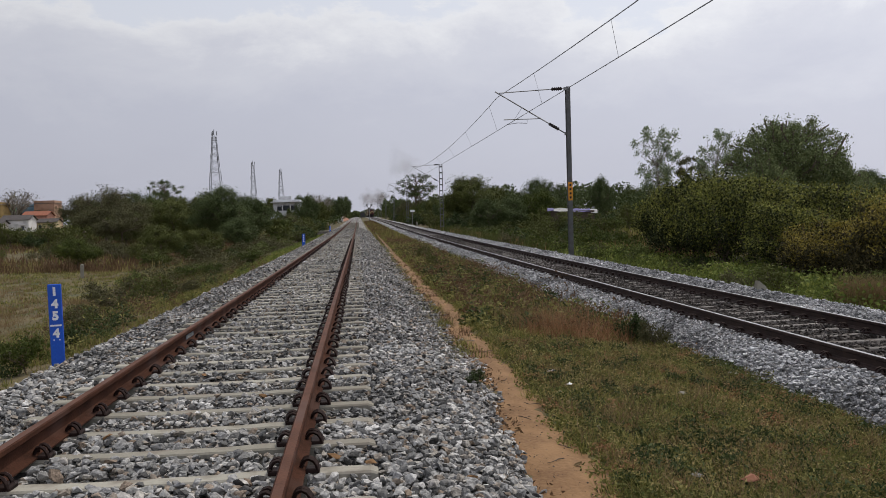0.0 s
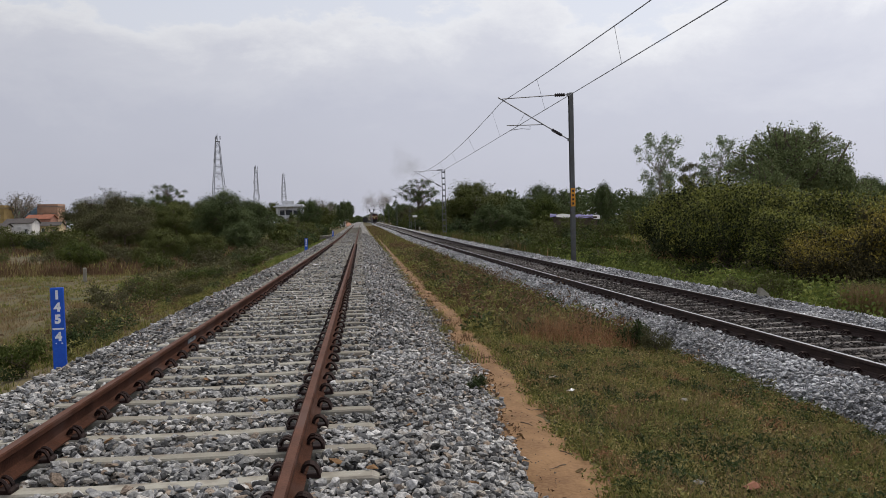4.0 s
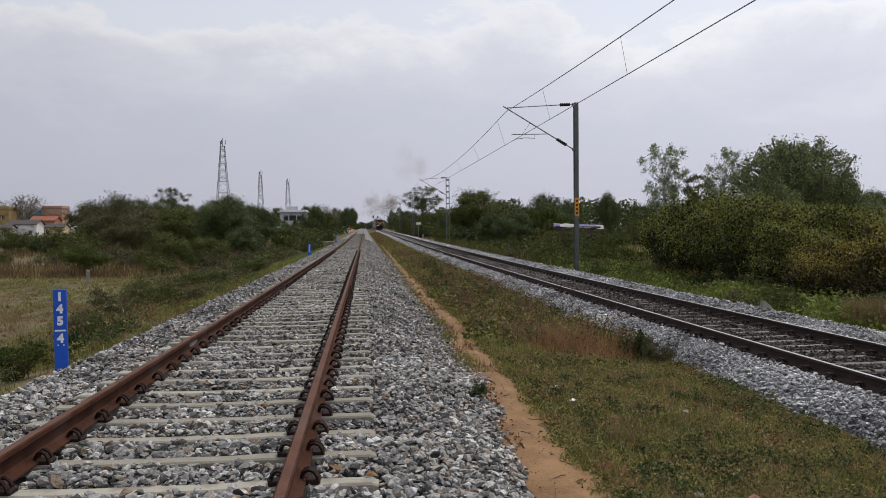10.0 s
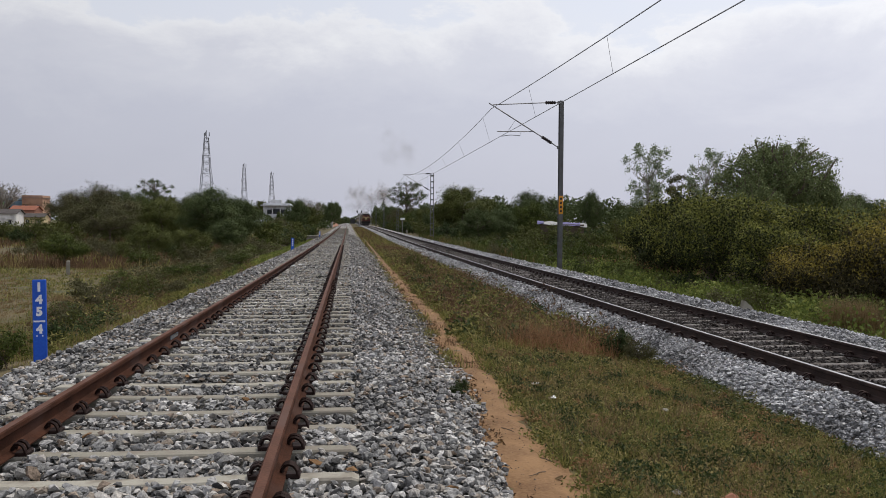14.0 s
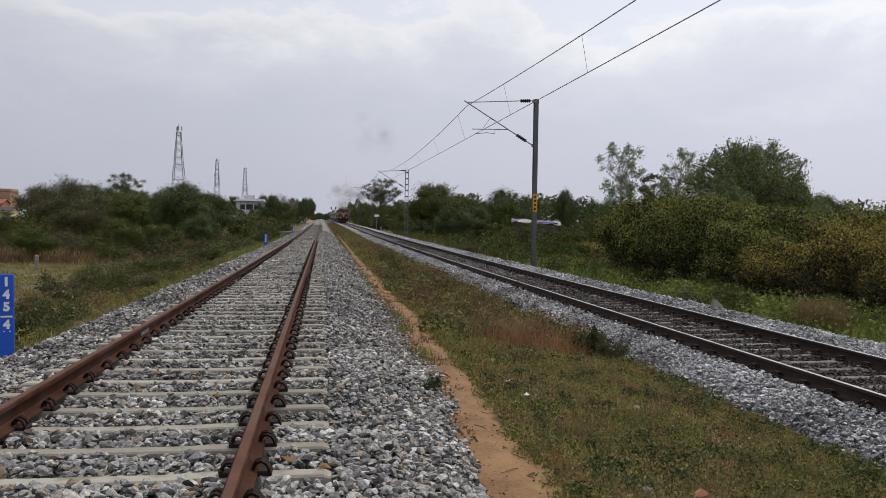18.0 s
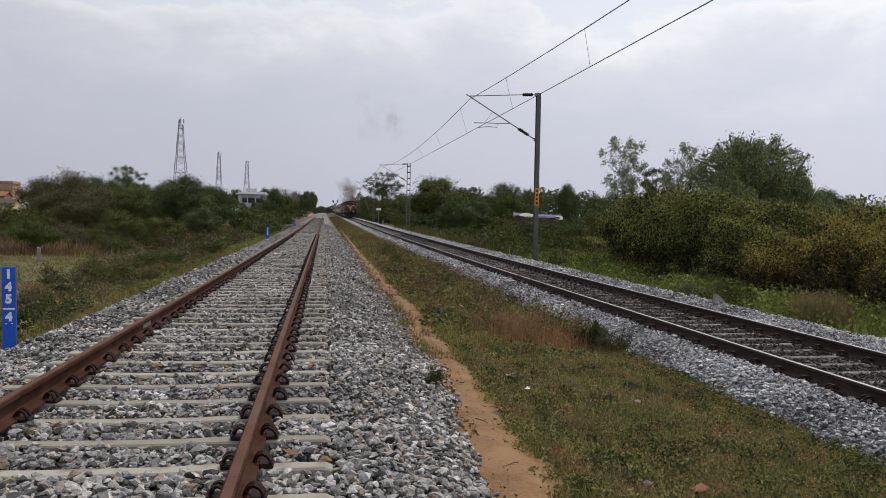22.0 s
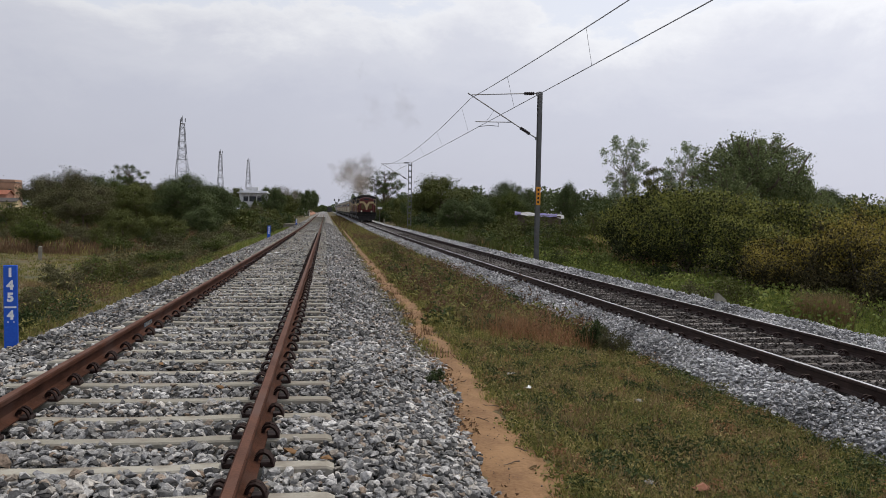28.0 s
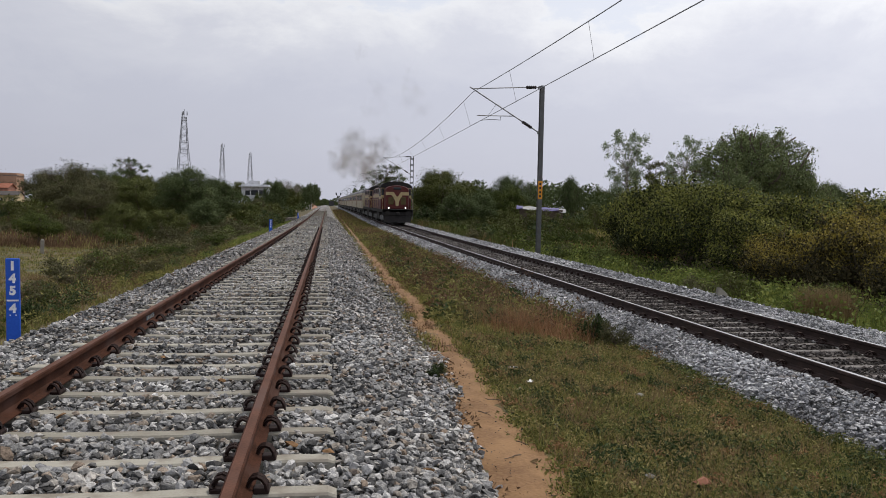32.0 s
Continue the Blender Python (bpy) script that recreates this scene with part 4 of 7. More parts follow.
# masts for telephones
for x, y, h, w in ((-56.3, 340, 37.3, 5.9), (-63.5, 520, 36.6, 4.4), (-54.1, 600, 36.4, 5.0)):
    g = float(land(x, y))
    t = thing("radio_mast", "tall grey lattice radio mast beyond the trees", "mast", pose(x, y, g - 0.5, 0, 0, 20), "radio masts on the skyline")
    s = Shape()
    lattice_post(s, h * 0.55, w, w * 0.62, w, w * 0.62, 0.13, 9)
    upper = Shape()
    lattice_post(upper, h * 0.38, w * 0.56, 1.5, w * 0.56, 1.5, 0.13, 10)
    s.add([(a, b, c + h * 0.55) for a, b, c in upper.v], upper.f)
    part("lattice", s, tower_steel, t)
    s = Shape()
    s.tube([(0, 0, h * 0.92), (0, 0, h + 0.5)], 0.12, 6)
    part("spike", s, tower_steel, t)
    for k, (a, z) in enumerate(((0, 0.97), (120, 0.96), (240, 0.97), (40, 0.7), (200, 0.72))):
        s = Shape()
        s.box((1.1 + (0.6 if z < 0.9 else 0), 0, h * z), (0.3, 0.45, 1.6), 0.05, pose(0, 0, 0, 0, 0, a))
        part("aerial", s, tower_steel, t)
    s = Shape()
    s.box((0, 0, h * 0.93), (1.8, 1.8, 0.12), 0.02)
    part("platform", s, tower_steel, t)


# ---- houses ----
def house(name, x, y, w, d, h, paint, label, roof=None, storeys=1, turn=0.0, pitched=False):
    wall_mat = surface(name + "_paint", [c * 0.8 for c in paint], paint, 0.6, 8.0, 0.85, 0.2, stain=[c * 0.65 for c in paint], stain_scale=0.7)
    g = float(land(x, y))
    t = thing(name, label, "house", pose(x, y, g - 0.3, 0, 0, turn), "houses of the village")
    per = h / storeys
    open_x = [(-w * 0.3, 0.9), (w * 0.28, 0.9)] if w > 4 else [(0, 0.9)]
    for cx, cy, sx, sy in ((0, d / 2, w, 0.25), (-w / 2 + 0.12, 0, 0.25, d - 0.5), (w / 2 - 0.12, 0, 0.25, d - 0.5)):
        s = Shape()
        s.box((cx, cy, h / 2), (sx, sy, h), 0.02)
        part("wall", s, wall_mat, t)
    s = Shape()
    for k in range(storeys):
        z0 = k * per
        s.box((0, -d / 2, z0 + 0.45), (w, 0.25, 0.9), 0)
        s.box((0, -d / 2, z0 + (2.1 + per) / 2), (w, 0.25, per - 2.1), 0)
        edges = [-w / 2] + [e for cx, ow in open_x for e in (cx - ow / 2, cx + ow / 2)] + [w / 2]
        for a, b in zip(edges[::2], edges[1::2]):
            s.box(((a + b) / 2, -d / 2, z0 + 1.5), (b - a, 0.25, 1.2), 0)
    part("wall", s, wall_mat, t)
    for k in range(storeys):
        for cx, ow in open_x:
            q = Shape()
            q.box((cx, -d / 2 + 0.06, k * per + 1.5), (ow - 0.1, 0.04, 1.1), 0)
            win = part("window", q, glass_dark, t)
            q = Shape()
            for dx, dz, sx, sz in ((0, 0.57, ow, 0.08), (0, -0.57, ow, 0.08), (-ow / 2 + 0.04, 0, 0.08, 1.1), (ow / 2 - 0.04, 0, 0.08, 1.1), (0, 0, 0.05, 1.1)):
                q.box((cx + dx, -d / 2 + 0.02, k * per + 1.5 + dz), (sx, 0.08, sz), 0)
            part("window_frame", q, white_paint, win)
            q = Shape()
            q.box((cx, -d / 2 - 0.3, k * per + 2.25), (ow + 0.5, 0.6, 0.1), 0.02)
            part("sunshade", q, wall_mat, t)
    q = Shape()
    if pitched:
        q.loft([[(xx, -d / 2 - 0.5, h - 0.1), (xx, 0, h + d * 0.22), (xx, d / 2 + 0.5, h - 0.1), (xx, d / 2 + 0.5, h - 0.22), (xx, 0, h + d * 0.22 - 0.14), (xx, -d / 2 - 0.5, h - 0.22)] for xx in (-w / 2 - 0.4, w / 2 + 0.4)])
        for xx in (-w / 2 + 0.12, w / 2 - 0.12):
            e = Shape()
            e.loft([[(xx + o, -d / 2, h), (xx + o, 0, h + d * 0.2), (xx + o, d / 2, h)] for o in (-0.1, 0.1)])
            part("gable", e, wall_mat, t)
    else:
        q.box((0, 0, h + 0.06), (w + 0.5, d + 0.5, 0.14), 0.02)
    part("roof", q, roof or concrete_old, t)
    if not pitched:
        for cx, cy, sx, sy in ((0, -d / 2, w, 0.15), (0, d / 2, w, 0.15), (-w / 2, 0, 0.15, d - 0.2), (w / 2, 0, 0.15, d - 0.2)):
            q = Shape()
            q.box((cx, cy, h + 0.45), (sx, sy, 0.7), 0.02)
            part("parapet", q, wall_mat, t)
    return t


tile_roof = surface("tile_roof", (0.20, 0.07, 0.042), (0.31, 0.125, 0.075), 2.0, 20.0, 0.9, 0.4)
dark_roof = surface("dark_roof", (0.05, 0.042, 0.04), (0.10, 0.09, 0.085), 2.0, 20.0, 0.9, 0.4)
house("yellow_house", -98.6, 236, 7.0, 6, 7.6, (0.36, 0.25, 0.10), "ochre two-storey village house with flat roof", storeys=2)
house("green_house", -102, 262, 8, 6, 7.2, (0.30, 0.50, 0.24), "pale green two-storey village house", storeys=2)
house("blue_house", -93.6, 250, 6, 6, 7.0, (0.28, 0.46, 0.62), "light blue two-storey village house", storeys=2)
house("peach_house", -88.3, 248, 5.5, 6, 7.9, (0.46, 0.28, 0.19), "peach-coloured two-storey village house", storeys=2)
house("tiled_house", -85.2, 232, 6.0, 5, 4.6, (0.42, 0.21, 0.15), "small house with a red tiled roof", tile_roof, pitched=True)
house("white_house", -84.8, 218, 6.5, 5, 3.7, (0.74, 0.72, 0.70), "white single-storey house under a dark roof", dark_roof, pitched=True)
house("cream_hut", -80.5, 226, 5.0, 4, 2.9, (0.62, 0.50, 0.30), "low cream hut with a dark roof", dark_roof, pitched=True)
house("cream_house", -88.8, 212, 6, 4, 2.8, (0.5, 0.46, 0.40), "low weathered house at the edge of the village", dark_roof, pitched=True)

# a white villa among trees
villa_white = surface("villa_white", (0.46, 0.47, 0.49), (0.62, 0.63, 0.65), 0.6, 8.0, 0.85, 0.2, stain=(0.40, 0.40, 0.40), stain_scale=0.7)
t = house("villa", -25.0, 300, 8.8, 8, 6.6, (0.62, 0.63, 0.66), "white two-storey villa with a roofed balcony", storeys=2)
s = Shape()
s.box((0, -4.6, 3.4), (8.8, 1.4, 0.18), 0.03)
part("balcony", s, villa_white, t)
for cx in (-3.9, -1.3, 1.3, 3.9):
    s = Shape()
    s.box((cx, -5.1, 3.3), (0.3, 0.3, 6.6), 0.03)
    part("column", s, villa_white, t)
t.matrix_basis = t.matrix_basis @ Matrix.Diagonal((1.05, 1, 1.2, 1))
for z in (1.75, 5.0):
    s = Shape()
    s.box((0.2, -4.2, z), (6.6, 0.1, 1.5), 0.02)
    part("verandah_window", s, glass_dark, t, "dark glazed verandah opening")
s = Shape()
s.box((0, -0.6, 6.75), (10.2, 10.4, 0.25), 0.04)
part("roof_slab", s, villa_white, t)
s = Shape()
s.box((6.2, -1.5, 1.6), (3.6, 5, 3.2), 0.04)
part("side_wing", s, villa_white, t)
s = Shape()
s.box((-0.4, 0.5, 7.6), (3.6, 3.4, 1.8), 0.05)
part("roof_room", s, villa_white, t)

# far end of the line: bank, hut, wagon, signal
s = Shape()
rings = []
for i in range(15):
    y = 330 + i * 6
    g = float(land(-8, y))
    k = math.sin(math.pi * i / 14)
    rings.append([(-12, y, g - 0.5), (-9.5, y, g + 2.3 * k + 0.25 * math.sin(i * 2.1)), (-7, y, g + 2.6 * k + 0.2 * math.sin(i * 1.3)), (-4.6, y, g + 1.5 * k), (-3.7, y, g - 0.5)])
s.loft(rings)
tagged(new("earth_bank", s.mesh("earth_bank", brick_red, True)), "bank of bare red earth beside the line", "bank", kind="structure")
house("signal_hut", -6.9, 318, 2.4, 2.4, 2.6, (0.72, 0.70, 0.66), "small white hut beside the line")

t = thing("goods_wagon", "dark covered goods wagon standing at the far end of the line", "wagon", pose(2.3, 430, float(land(2.3, 430)) - 0.1) @ Matrix.Diagonal((0.8, 0.8, 0.8, 1)))
s = Shape()
s.box((0, 5, 2.45), (3.0, 10, 2.6), 0.12)
part("body", s, iron_dark, t)
s = Shape()
s.loft([[(1.55 * math.cos(a), y, 3.7 + 0.4 * math.sin(a)) for a in np.linspace(0, math.pi, 9)] + [(-1.5, y, 3.65), (1.5, y, 3.65)] for y in (-0.1, 10.1)])
part("roof", s, iron_dark, t)
s = Shape()
s.box((0, 5, 1.02), (2.6, 10.4, 0.28), 0.02)
part("underframe", s, iron_dark, t)
for y in (1.8, 8.2):
    for side in (-1, 1):
        s = Shape()
        s.turn([(0.5, -0.06), (0.5, 0.06)], sides=16, m=pose(side * 0.87, y, 0.5, 0, 90, 0))
        part("wheel", s, iron_dark, t)

t = thing("signal_post", "grey signal post with two bracket arms", "signal", pose(3.5, 262, float(land(3.5, 262)) - 0.2))
s = Shape()
s.tube([(0, 0, 0), (0, 0, 4.6)], 0.13, 8)
part("post", s, galvanised, t)
for side in (-1, 1):
    s = Shape()
    s.tube([(0, 0, 3.9), (side * 0.4, 0, 4.5), (side * 0.62, 0, 5.0)], 0.1, 6)
    arm = part("bracket", s, iron_dark, t)
    s = Shape()
    s.box((side * 0.68, -0.1, 5.2), (0.42, 0.3, 0.7), 0.05)
    part("lamp_head", s, iron_dark, arm)


# ---- plants ----
def leaf_quads(c, size, r, flat=0.0, long=1.6, tri=False, face=None):
    """Diamond or three-cornered leaves at centres c, randomly turned; flat pulls them level."""
    n = len(c)
    a = r.normal(size=(n, 3))
    a[:, 2] *= 1 - flat
    a /= np.linalg.norm(a, axis=1)[:, None]
    if face is not None:
        a = np.cross(face, a)
        a /= np.linalg.norm(a, axis=1)[:, None]
    b = np.cross(a, r.normal(size=(n, 3)) if face is None else face)
    b /= np.linalg.norm(b, axis=1)[:, None]
    s = (size * r.uniform(0.6, 1.4, n))[:, None]
    if tri:
        s = s * 1.25
        v = np.stack([c - a * s * long / 2, c + b * s / 2 + a * s * 0.2, c + a * s * long / 2 - b * s * 0.3], 1).reshape(-1, 3)
        return v, np.arange(3 * n).reshape(-1, 3)
    v = np.stack([c - a * s * long / 2, c + b * s / 2, c + a * s * long / 2, c - b * s / 2], 1).reshape(-1, 3)
    return v, np.arange(4 * n).reshape(-1, 4)


def plant(seed, height, lobes, trunk_r, clumps, per_clump, clump_r, leaf, trunk_to=0.45, stems=1, gap=0.0, hollow=0.55, long=1.6, twigs=9, limb=1.0, leader=0.0, mess=0.45, lit_top=None):
    """Wood and leaves of a tree or bush. lobes: (x, y, z, rx, ry, rz) of the crown in metres.
    Clumps of leaves lie mostly near the lobes' skins; limbs run to the lobes, twigs to the clumps."""
    r = np.random.default_rng(seed)
    wood = Shape()
    lobes = np.array(lobes, float)
    vol = (lobes[:, 3] * lobes[:, 4] * lobes[:, 5]) ** (2 / 3)
    pick = r.choice(len(lobes), clumps, p=vol / vol.sum())
    d = r.normal(size=(clumps, 3))
    d /= np.linalg.norm(d, axis=1)[:, None]
    rad = r.uniform(hollow, 1.0, clumps) * np.clip(1 + 0.1 * r.normal(size=clumps), 0.8, 1.06)
    c = lobes[pick, :3] + d * lobes[pick, 3:] * rad[:, None]
    c[:, 2] = np.maximum(c[:, 2], 0.12 * height * r.random(clumps))
    if gap:
        keep = waves(c[:, 0] * 1.0, c[:, 2] + c[:, 1], 2.2 * 6 / height, seed) > gap * 1.2 - 1.2
        c, pick = c[keep], pick[keep]
    fork = []
    for k in range(stems):
        a = r.uniform(0, 6.28)
        b0 = Vector((0.12 * (stems > 1) * math.cos(a), 0.12 * (stems > 1) * math.sin(a), -0.25))
        ft = Vector((lobes[:, 0].mean() * 0.5 + r.normal(0, 0.04) * height * (stems > 1), lobes[:, 1].mean() * 0.5 + r.normal(0, 0.04) * height * (stems > 1), height * trunk_to))
        bend = Vector((r.normal(0, 0.02) * height, r.normal(0, 0.02) * height, 0))
        pts = [b0, b0.lerp(ft, 0.35) + bend, b0.lerp(ft, 0.7) + bend * 0.6, ft]
        wood.tube(pts, [trunk_r * 1.25, trunk_r, trunk_r * 0.85, trunk_r * 0.7], 6)
        fork.append(ft)
    if leader:
        top = Vector((0, 0, height * leader))
        wood.tube([fork[0], fork[0].lerp(top, 0.5) + Vector((0.02, 0.015, 0)) * height, top], [trunk_r * 0.68, trunk_r * 0.4, trunk_r * 0.1], 5)
    for i, lo in enumerate(lobes):
        f = fork[i % len(fork)]
        if leader:
            f = f.lerp(top, max(0.0, min(0.8, (lo[2] - f.z) / (top.z - f.z) - r.uniform(0.1, 0.35))))
        e = Vector(lo[:3]) + Vector((0, 0, lo[5] * 0.25))
        m = f.lerp(e, 0.5) + Vector((r.normal(0, 0.05), r.normal(0, 0.05), r.uniform(-0.02, 0.05))) * height
        wood.tube([f, m, e], [trunk_r * 0.6 * limb, trunk_r * 0.42 * limb, trunk_r * 0.2 * limb], 4)
        for j in np.where(pick == i)[0][:twigs]:
            p = f.lerp(m, 0.5) if r.random() < 0.2 else m.lerp(e, r.random())
            q = Vector(c[j])
            wood.tube([p, p.lerp(q, 0.55) + Vector((0, 0, 0.03 * height * r.normal())), q], [trunk_r * 0.22 * limb, trunk_r * 0.13 * limb, trunk_r * 0.05 * limb], 3, False)
    spread = np.clip(r.normal(size=(len(c), per_clump, 3)), -1.7, 1.7) * clump_r * np.array([1, 1, 0.75]) * r.uniform(0.6, 1.25, (len(c), 1, 1))
    # leaves turn their faces outwards, so that lobes and clumps are lit as rounded forms
    out = (c - lobes[pick, :3]) / lobes[pick, 3:]
    out /= np.linalg.norm(out, axis=1)[:, None] + 1e-6
    clump = spread / (np.linalg.norm(spread, axis=2)[:, :, None] + 1e-6)
    face = (0.9 * out[:, None, :] + 0.6 * clump + mess * r.normal(size=spread.shape)).reshape(-1, 3)
    v, f = leaf_quads((c[:, None, :] + spread).reshape(-1, 3), leaf, r, long=long, tri=True, face=face)
    v[:, 2] = np.maximum(v[:, 2], -0.05)
    tips = None
    if lit_top:
        # paler leaves on the upper clumps; light on the crown is in their colour
        per, size, above = lit_top
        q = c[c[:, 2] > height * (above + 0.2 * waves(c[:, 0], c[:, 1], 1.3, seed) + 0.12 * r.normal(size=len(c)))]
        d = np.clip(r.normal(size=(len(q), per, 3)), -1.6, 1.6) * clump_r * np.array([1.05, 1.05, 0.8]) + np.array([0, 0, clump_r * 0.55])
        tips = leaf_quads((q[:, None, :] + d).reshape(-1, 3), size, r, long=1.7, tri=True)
    return wood, v, f, tips


KINDS = {}


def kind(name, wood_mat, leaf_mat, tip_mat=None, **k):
    w, v, f, tips = plant(**k)
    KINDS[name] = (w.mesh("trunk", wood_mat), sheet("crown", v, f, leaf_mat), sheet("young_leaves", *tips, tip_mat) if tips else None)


def grow(what, name, label, x, y, scale=1.0, turn=0.0, wide=1.0, group="", sink=0.0):
    t = thing(name, label, "tree" if "tree" in name else "bush", group=group)
    t.matrix_basis = pose(x, y, float(land(x, y)) - sink, 0, 0, turn) @ Matrix.Diagonal((scale * wide, scale * wide, scale, 1))
    part("trunk", KINDS[what][0], None, t)
    part("crown", KINDS[what][1], None, t)
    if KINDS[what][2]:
        part("young_leaves", KINDS[what][2], None, t, "paler leaves at the top, the light there in their colour")
    return t


def cloud(seed, n, wx, wz, z0, knob):
    """Small lobes strewn evenly through an egg-shaped crown."""
    r = np.random.default_rng(seed)
    d = r.normal(size=(n, 3))
    d *= (r.random(n) ** 0.38 / np.linalg.norm(d, axis=1))[:, None]
    k = knob * r.uniform(0.7, 1.3, n)
    return np.stack([d[:, 0] * wx * 0.43, d[:, 1] * wx * 0.43, z0 + wz * (0.5 + 0.45 * d[:, 2]), k, k, k * 0.7], 1).tolist()


def crown(seed, n, wx, wz, z0, knob=0.3, wy=None):
    """Lobes that fill a rounded crown of width wx and height wz above z0."""
    r = np.random.default_rng(seed)
    wy = wy or wx
    out = [(0, 0, z0 + wz * 0.48, wx * 0.36, wy * 0.36, wz * 0.40)]
    for k in range(n):
        d = r.normal(size=3)
        d[2] = abs(d[2]) * 0.9 - 0.35
        d /= np.linalg.norm(d)
        q = knob * r.uniform(0.7, 1.2)
        out.append((d[0] * wx * 0.34, d[1] * wy * 0.34, z0 + wz * (0.48 + 0.34 * d[2]), wx * q * 0.5, wy * q * 0.5, wz * q * 0.5))
    return out


def vee(seed, n, height, spread):
    """Small lobes that fill a crown which widens upwards and ends in a few uneven peaks."""
    r = np.random.default_rng(seed)
    peaks = r.uniform(0, 6.283, 3)
    out = []
    for _ in range(n):
        q, a = r.random() ** 0.8, r.uniform(0, 6.283)
        top = 0.82 + 0.18 * max(math.cos(a - p) for p in peaks)
        rad = spread * (0.3 + 0.75 * math.sin(min(q * 1.25, 1.0) * 1.5)) * (1 - 0.55 * max(0.0, (q - 0.72) / 0.28) ** 2) * math.sqrt(r.random())
        k = 0.27 * r.uniform(0.7, 1.3)
        out.append((rad * math.cos(a), rad * math.sin(a), height * (0.3 + 0.68 * q * top), k, k, k * 1.4))
    return out


def shoots(lobes, seed, n, size):
    """Lobes with short upright shoots added on their upper skins."""
    r = np.random.default_rng(seed)
    out = list(lobes)
    for _ in range(n):
        lo = lobes[r.integers(0, len(lobes))]
        d = r.normal(size=3)
        d[2] = abs(d[2]) + 0.5
        d /= np.linalg.norm(d)
        k = size * r.uniform(0.5, 1.2)
        out.append((lo[0] + d[0] * lo[3] * 1.02, lo[1] + d[1] * lo[4] * 1.02, lo[2] + d[2] * lo[5] * 1.05 + k * 0.4, k * 0.4, k * 0.4, k))
    return out


FAR = dict(height=8, trunk_r=0.2, clumps=700, per_clump=36, clump_r=0.34, leaf=0.105, twigs=4, mess=0.4)
kind("round_far", bark, leaf_far, seed=1, lobes=crown(1, 18, 9, 7.2, 0.7, 0.38), **FAR)
kind("round_far_b", bark, leaf_mid, seed=2, lobes=crown(2, 16, 9, 7.4, 0.5, 0.38), **FAR)
kind("brown_far", bark, leaf_brown, seed=3, height=8, lobes=crown(3, 16, 10, 7.2, 0.9, 0.34), trunk_r=0.2, clumps=900, per_clump=22, clump_r=0.34, leaf=0.10, gap=0.2, twigs=9, hollow=0.3, mess=0.7)
kind("olive_far", bark, leaf_olive, seed=4, lobes=crown(4, 16, 9, 7.5, 0.3, 0.38), **FAR)
kind("airy", bark, leaf_far, seed=5, height=12.5, lobes=cloud(5, 80, 9.6, 8.4, 4.3, 0.62), trunk_r=0.24, clumps=900, per_clump=10, clump_r=0.27, leaf=0.105, hollow=0.1, trunk_to=0.28, limb=0.36, leader=0.9, twigs=3)
kind("bare", bark_pale, leaf_brown, seed=6, height=8, lobes=crown(6, 14, 9, 5.4, 2.6, 0.35), trunk_r=0.2, twigs=26, clumps=420, per_clump=1, clump_r=0.3, leaf=0.12, trunk_to=0.3, hollow=0.6)
BIG = [(-2.3, 0, 5.6, 1.5, 1.6, 1.3), (-1.1, 0.1, 6.35, 1.6, 1.5, 1.15), (0.6, 0.2, 6.5, 1.6, 1.5, 1.1), (2.4, 0, 5.9, 1.5, 1.5, 1.3), (0, -0.8, 5.4, 1.9, 1.6, 1.4),
       (-2.9, 0.3, 4.1, 1.4, 1.5, 1.3), (3.0, 0, 4.2, 1.4, 1.5, 1.4), (-0.2, 0, 3.4, 2.2, 2.2, 1.8), (1.5, -1.2, 4.6, 1.3, 1.2, 1.2), (-1.6, -1.1, 4.7, 1.3, 1.2, 1.2), (2.4, 0.2, 2.4, 1.5, 1.5, 1.5), (-2.5, 0.2, 2.3, 1.5, 1.5, 1.5)]
kind("big", bark, leaf_thorn, seed=7, height=8.2, lobes=shoots(BIG, 7, 70, 0.38), trunk_r=0.2, clumps=2000, per_clump=26, clump_r=0.22, leaf=0.075, hollow=0.6, twigs=8, mess=0.8)
kind("big_side", bark, leaf_thorn, seed=17, height=6, lobes=shoots(crown(17, 14, 5, 5.4, 0.4, 0.36), 17, 24, 0.45), trunk_r=0.12, clumps=700, per_clump=26, clump_r=0.2, leaf=0.085, hollow=0.5, twigs=5, mess=0.8)
kind("gum", bark_pale, leaf_grey, seed=8, height=8.9, lobes=vee(8, 74, 8.7, 1.75), trunk_r=0.075, clumps=760, per_clump=8, clump_r=0.15, leaf=0.07, trunk_to=0.25, hollow=0.2, long=2.0, twigs=3, limb=0.5, leader=0.7, mess=0.9)
kind("gum_b", bark_pale, leaf_grey, seed=18, height=8.9, lobes=vee(28, 56, 8.8, 1.35), trunk_r=0.07, clumps=560, per_clump=8, clump_r=0.15, leaf=0.07, trunk_to=0.25, hollow=0.2, long=2.0, twigs=3, limb=0.5, leader=0.7, mess=0.9)
kind("knobbly", bark, leaf_brown, seed=23, height=6.5, lobes=[(a, b, c, 0.36, 0.36, 0.32) for a, b, c, _, _, _ in cloud(23, 44, 3.8, 4.6, 2.0, 0.4)], trunk_r=0.1, clumps=480, per_clump=24, clump_r=0.13, leaf=0.07, trunk_to=0.25, hollow=0.4, twigs=4, limb=0.6, mess=0.9)
DENSE = dict(trunk_r=0.05, long=1.3, clump_r=0.21, leaf=0.062, trunk_to=0.2, stems=4, hollow=0.62, mess=1.0)
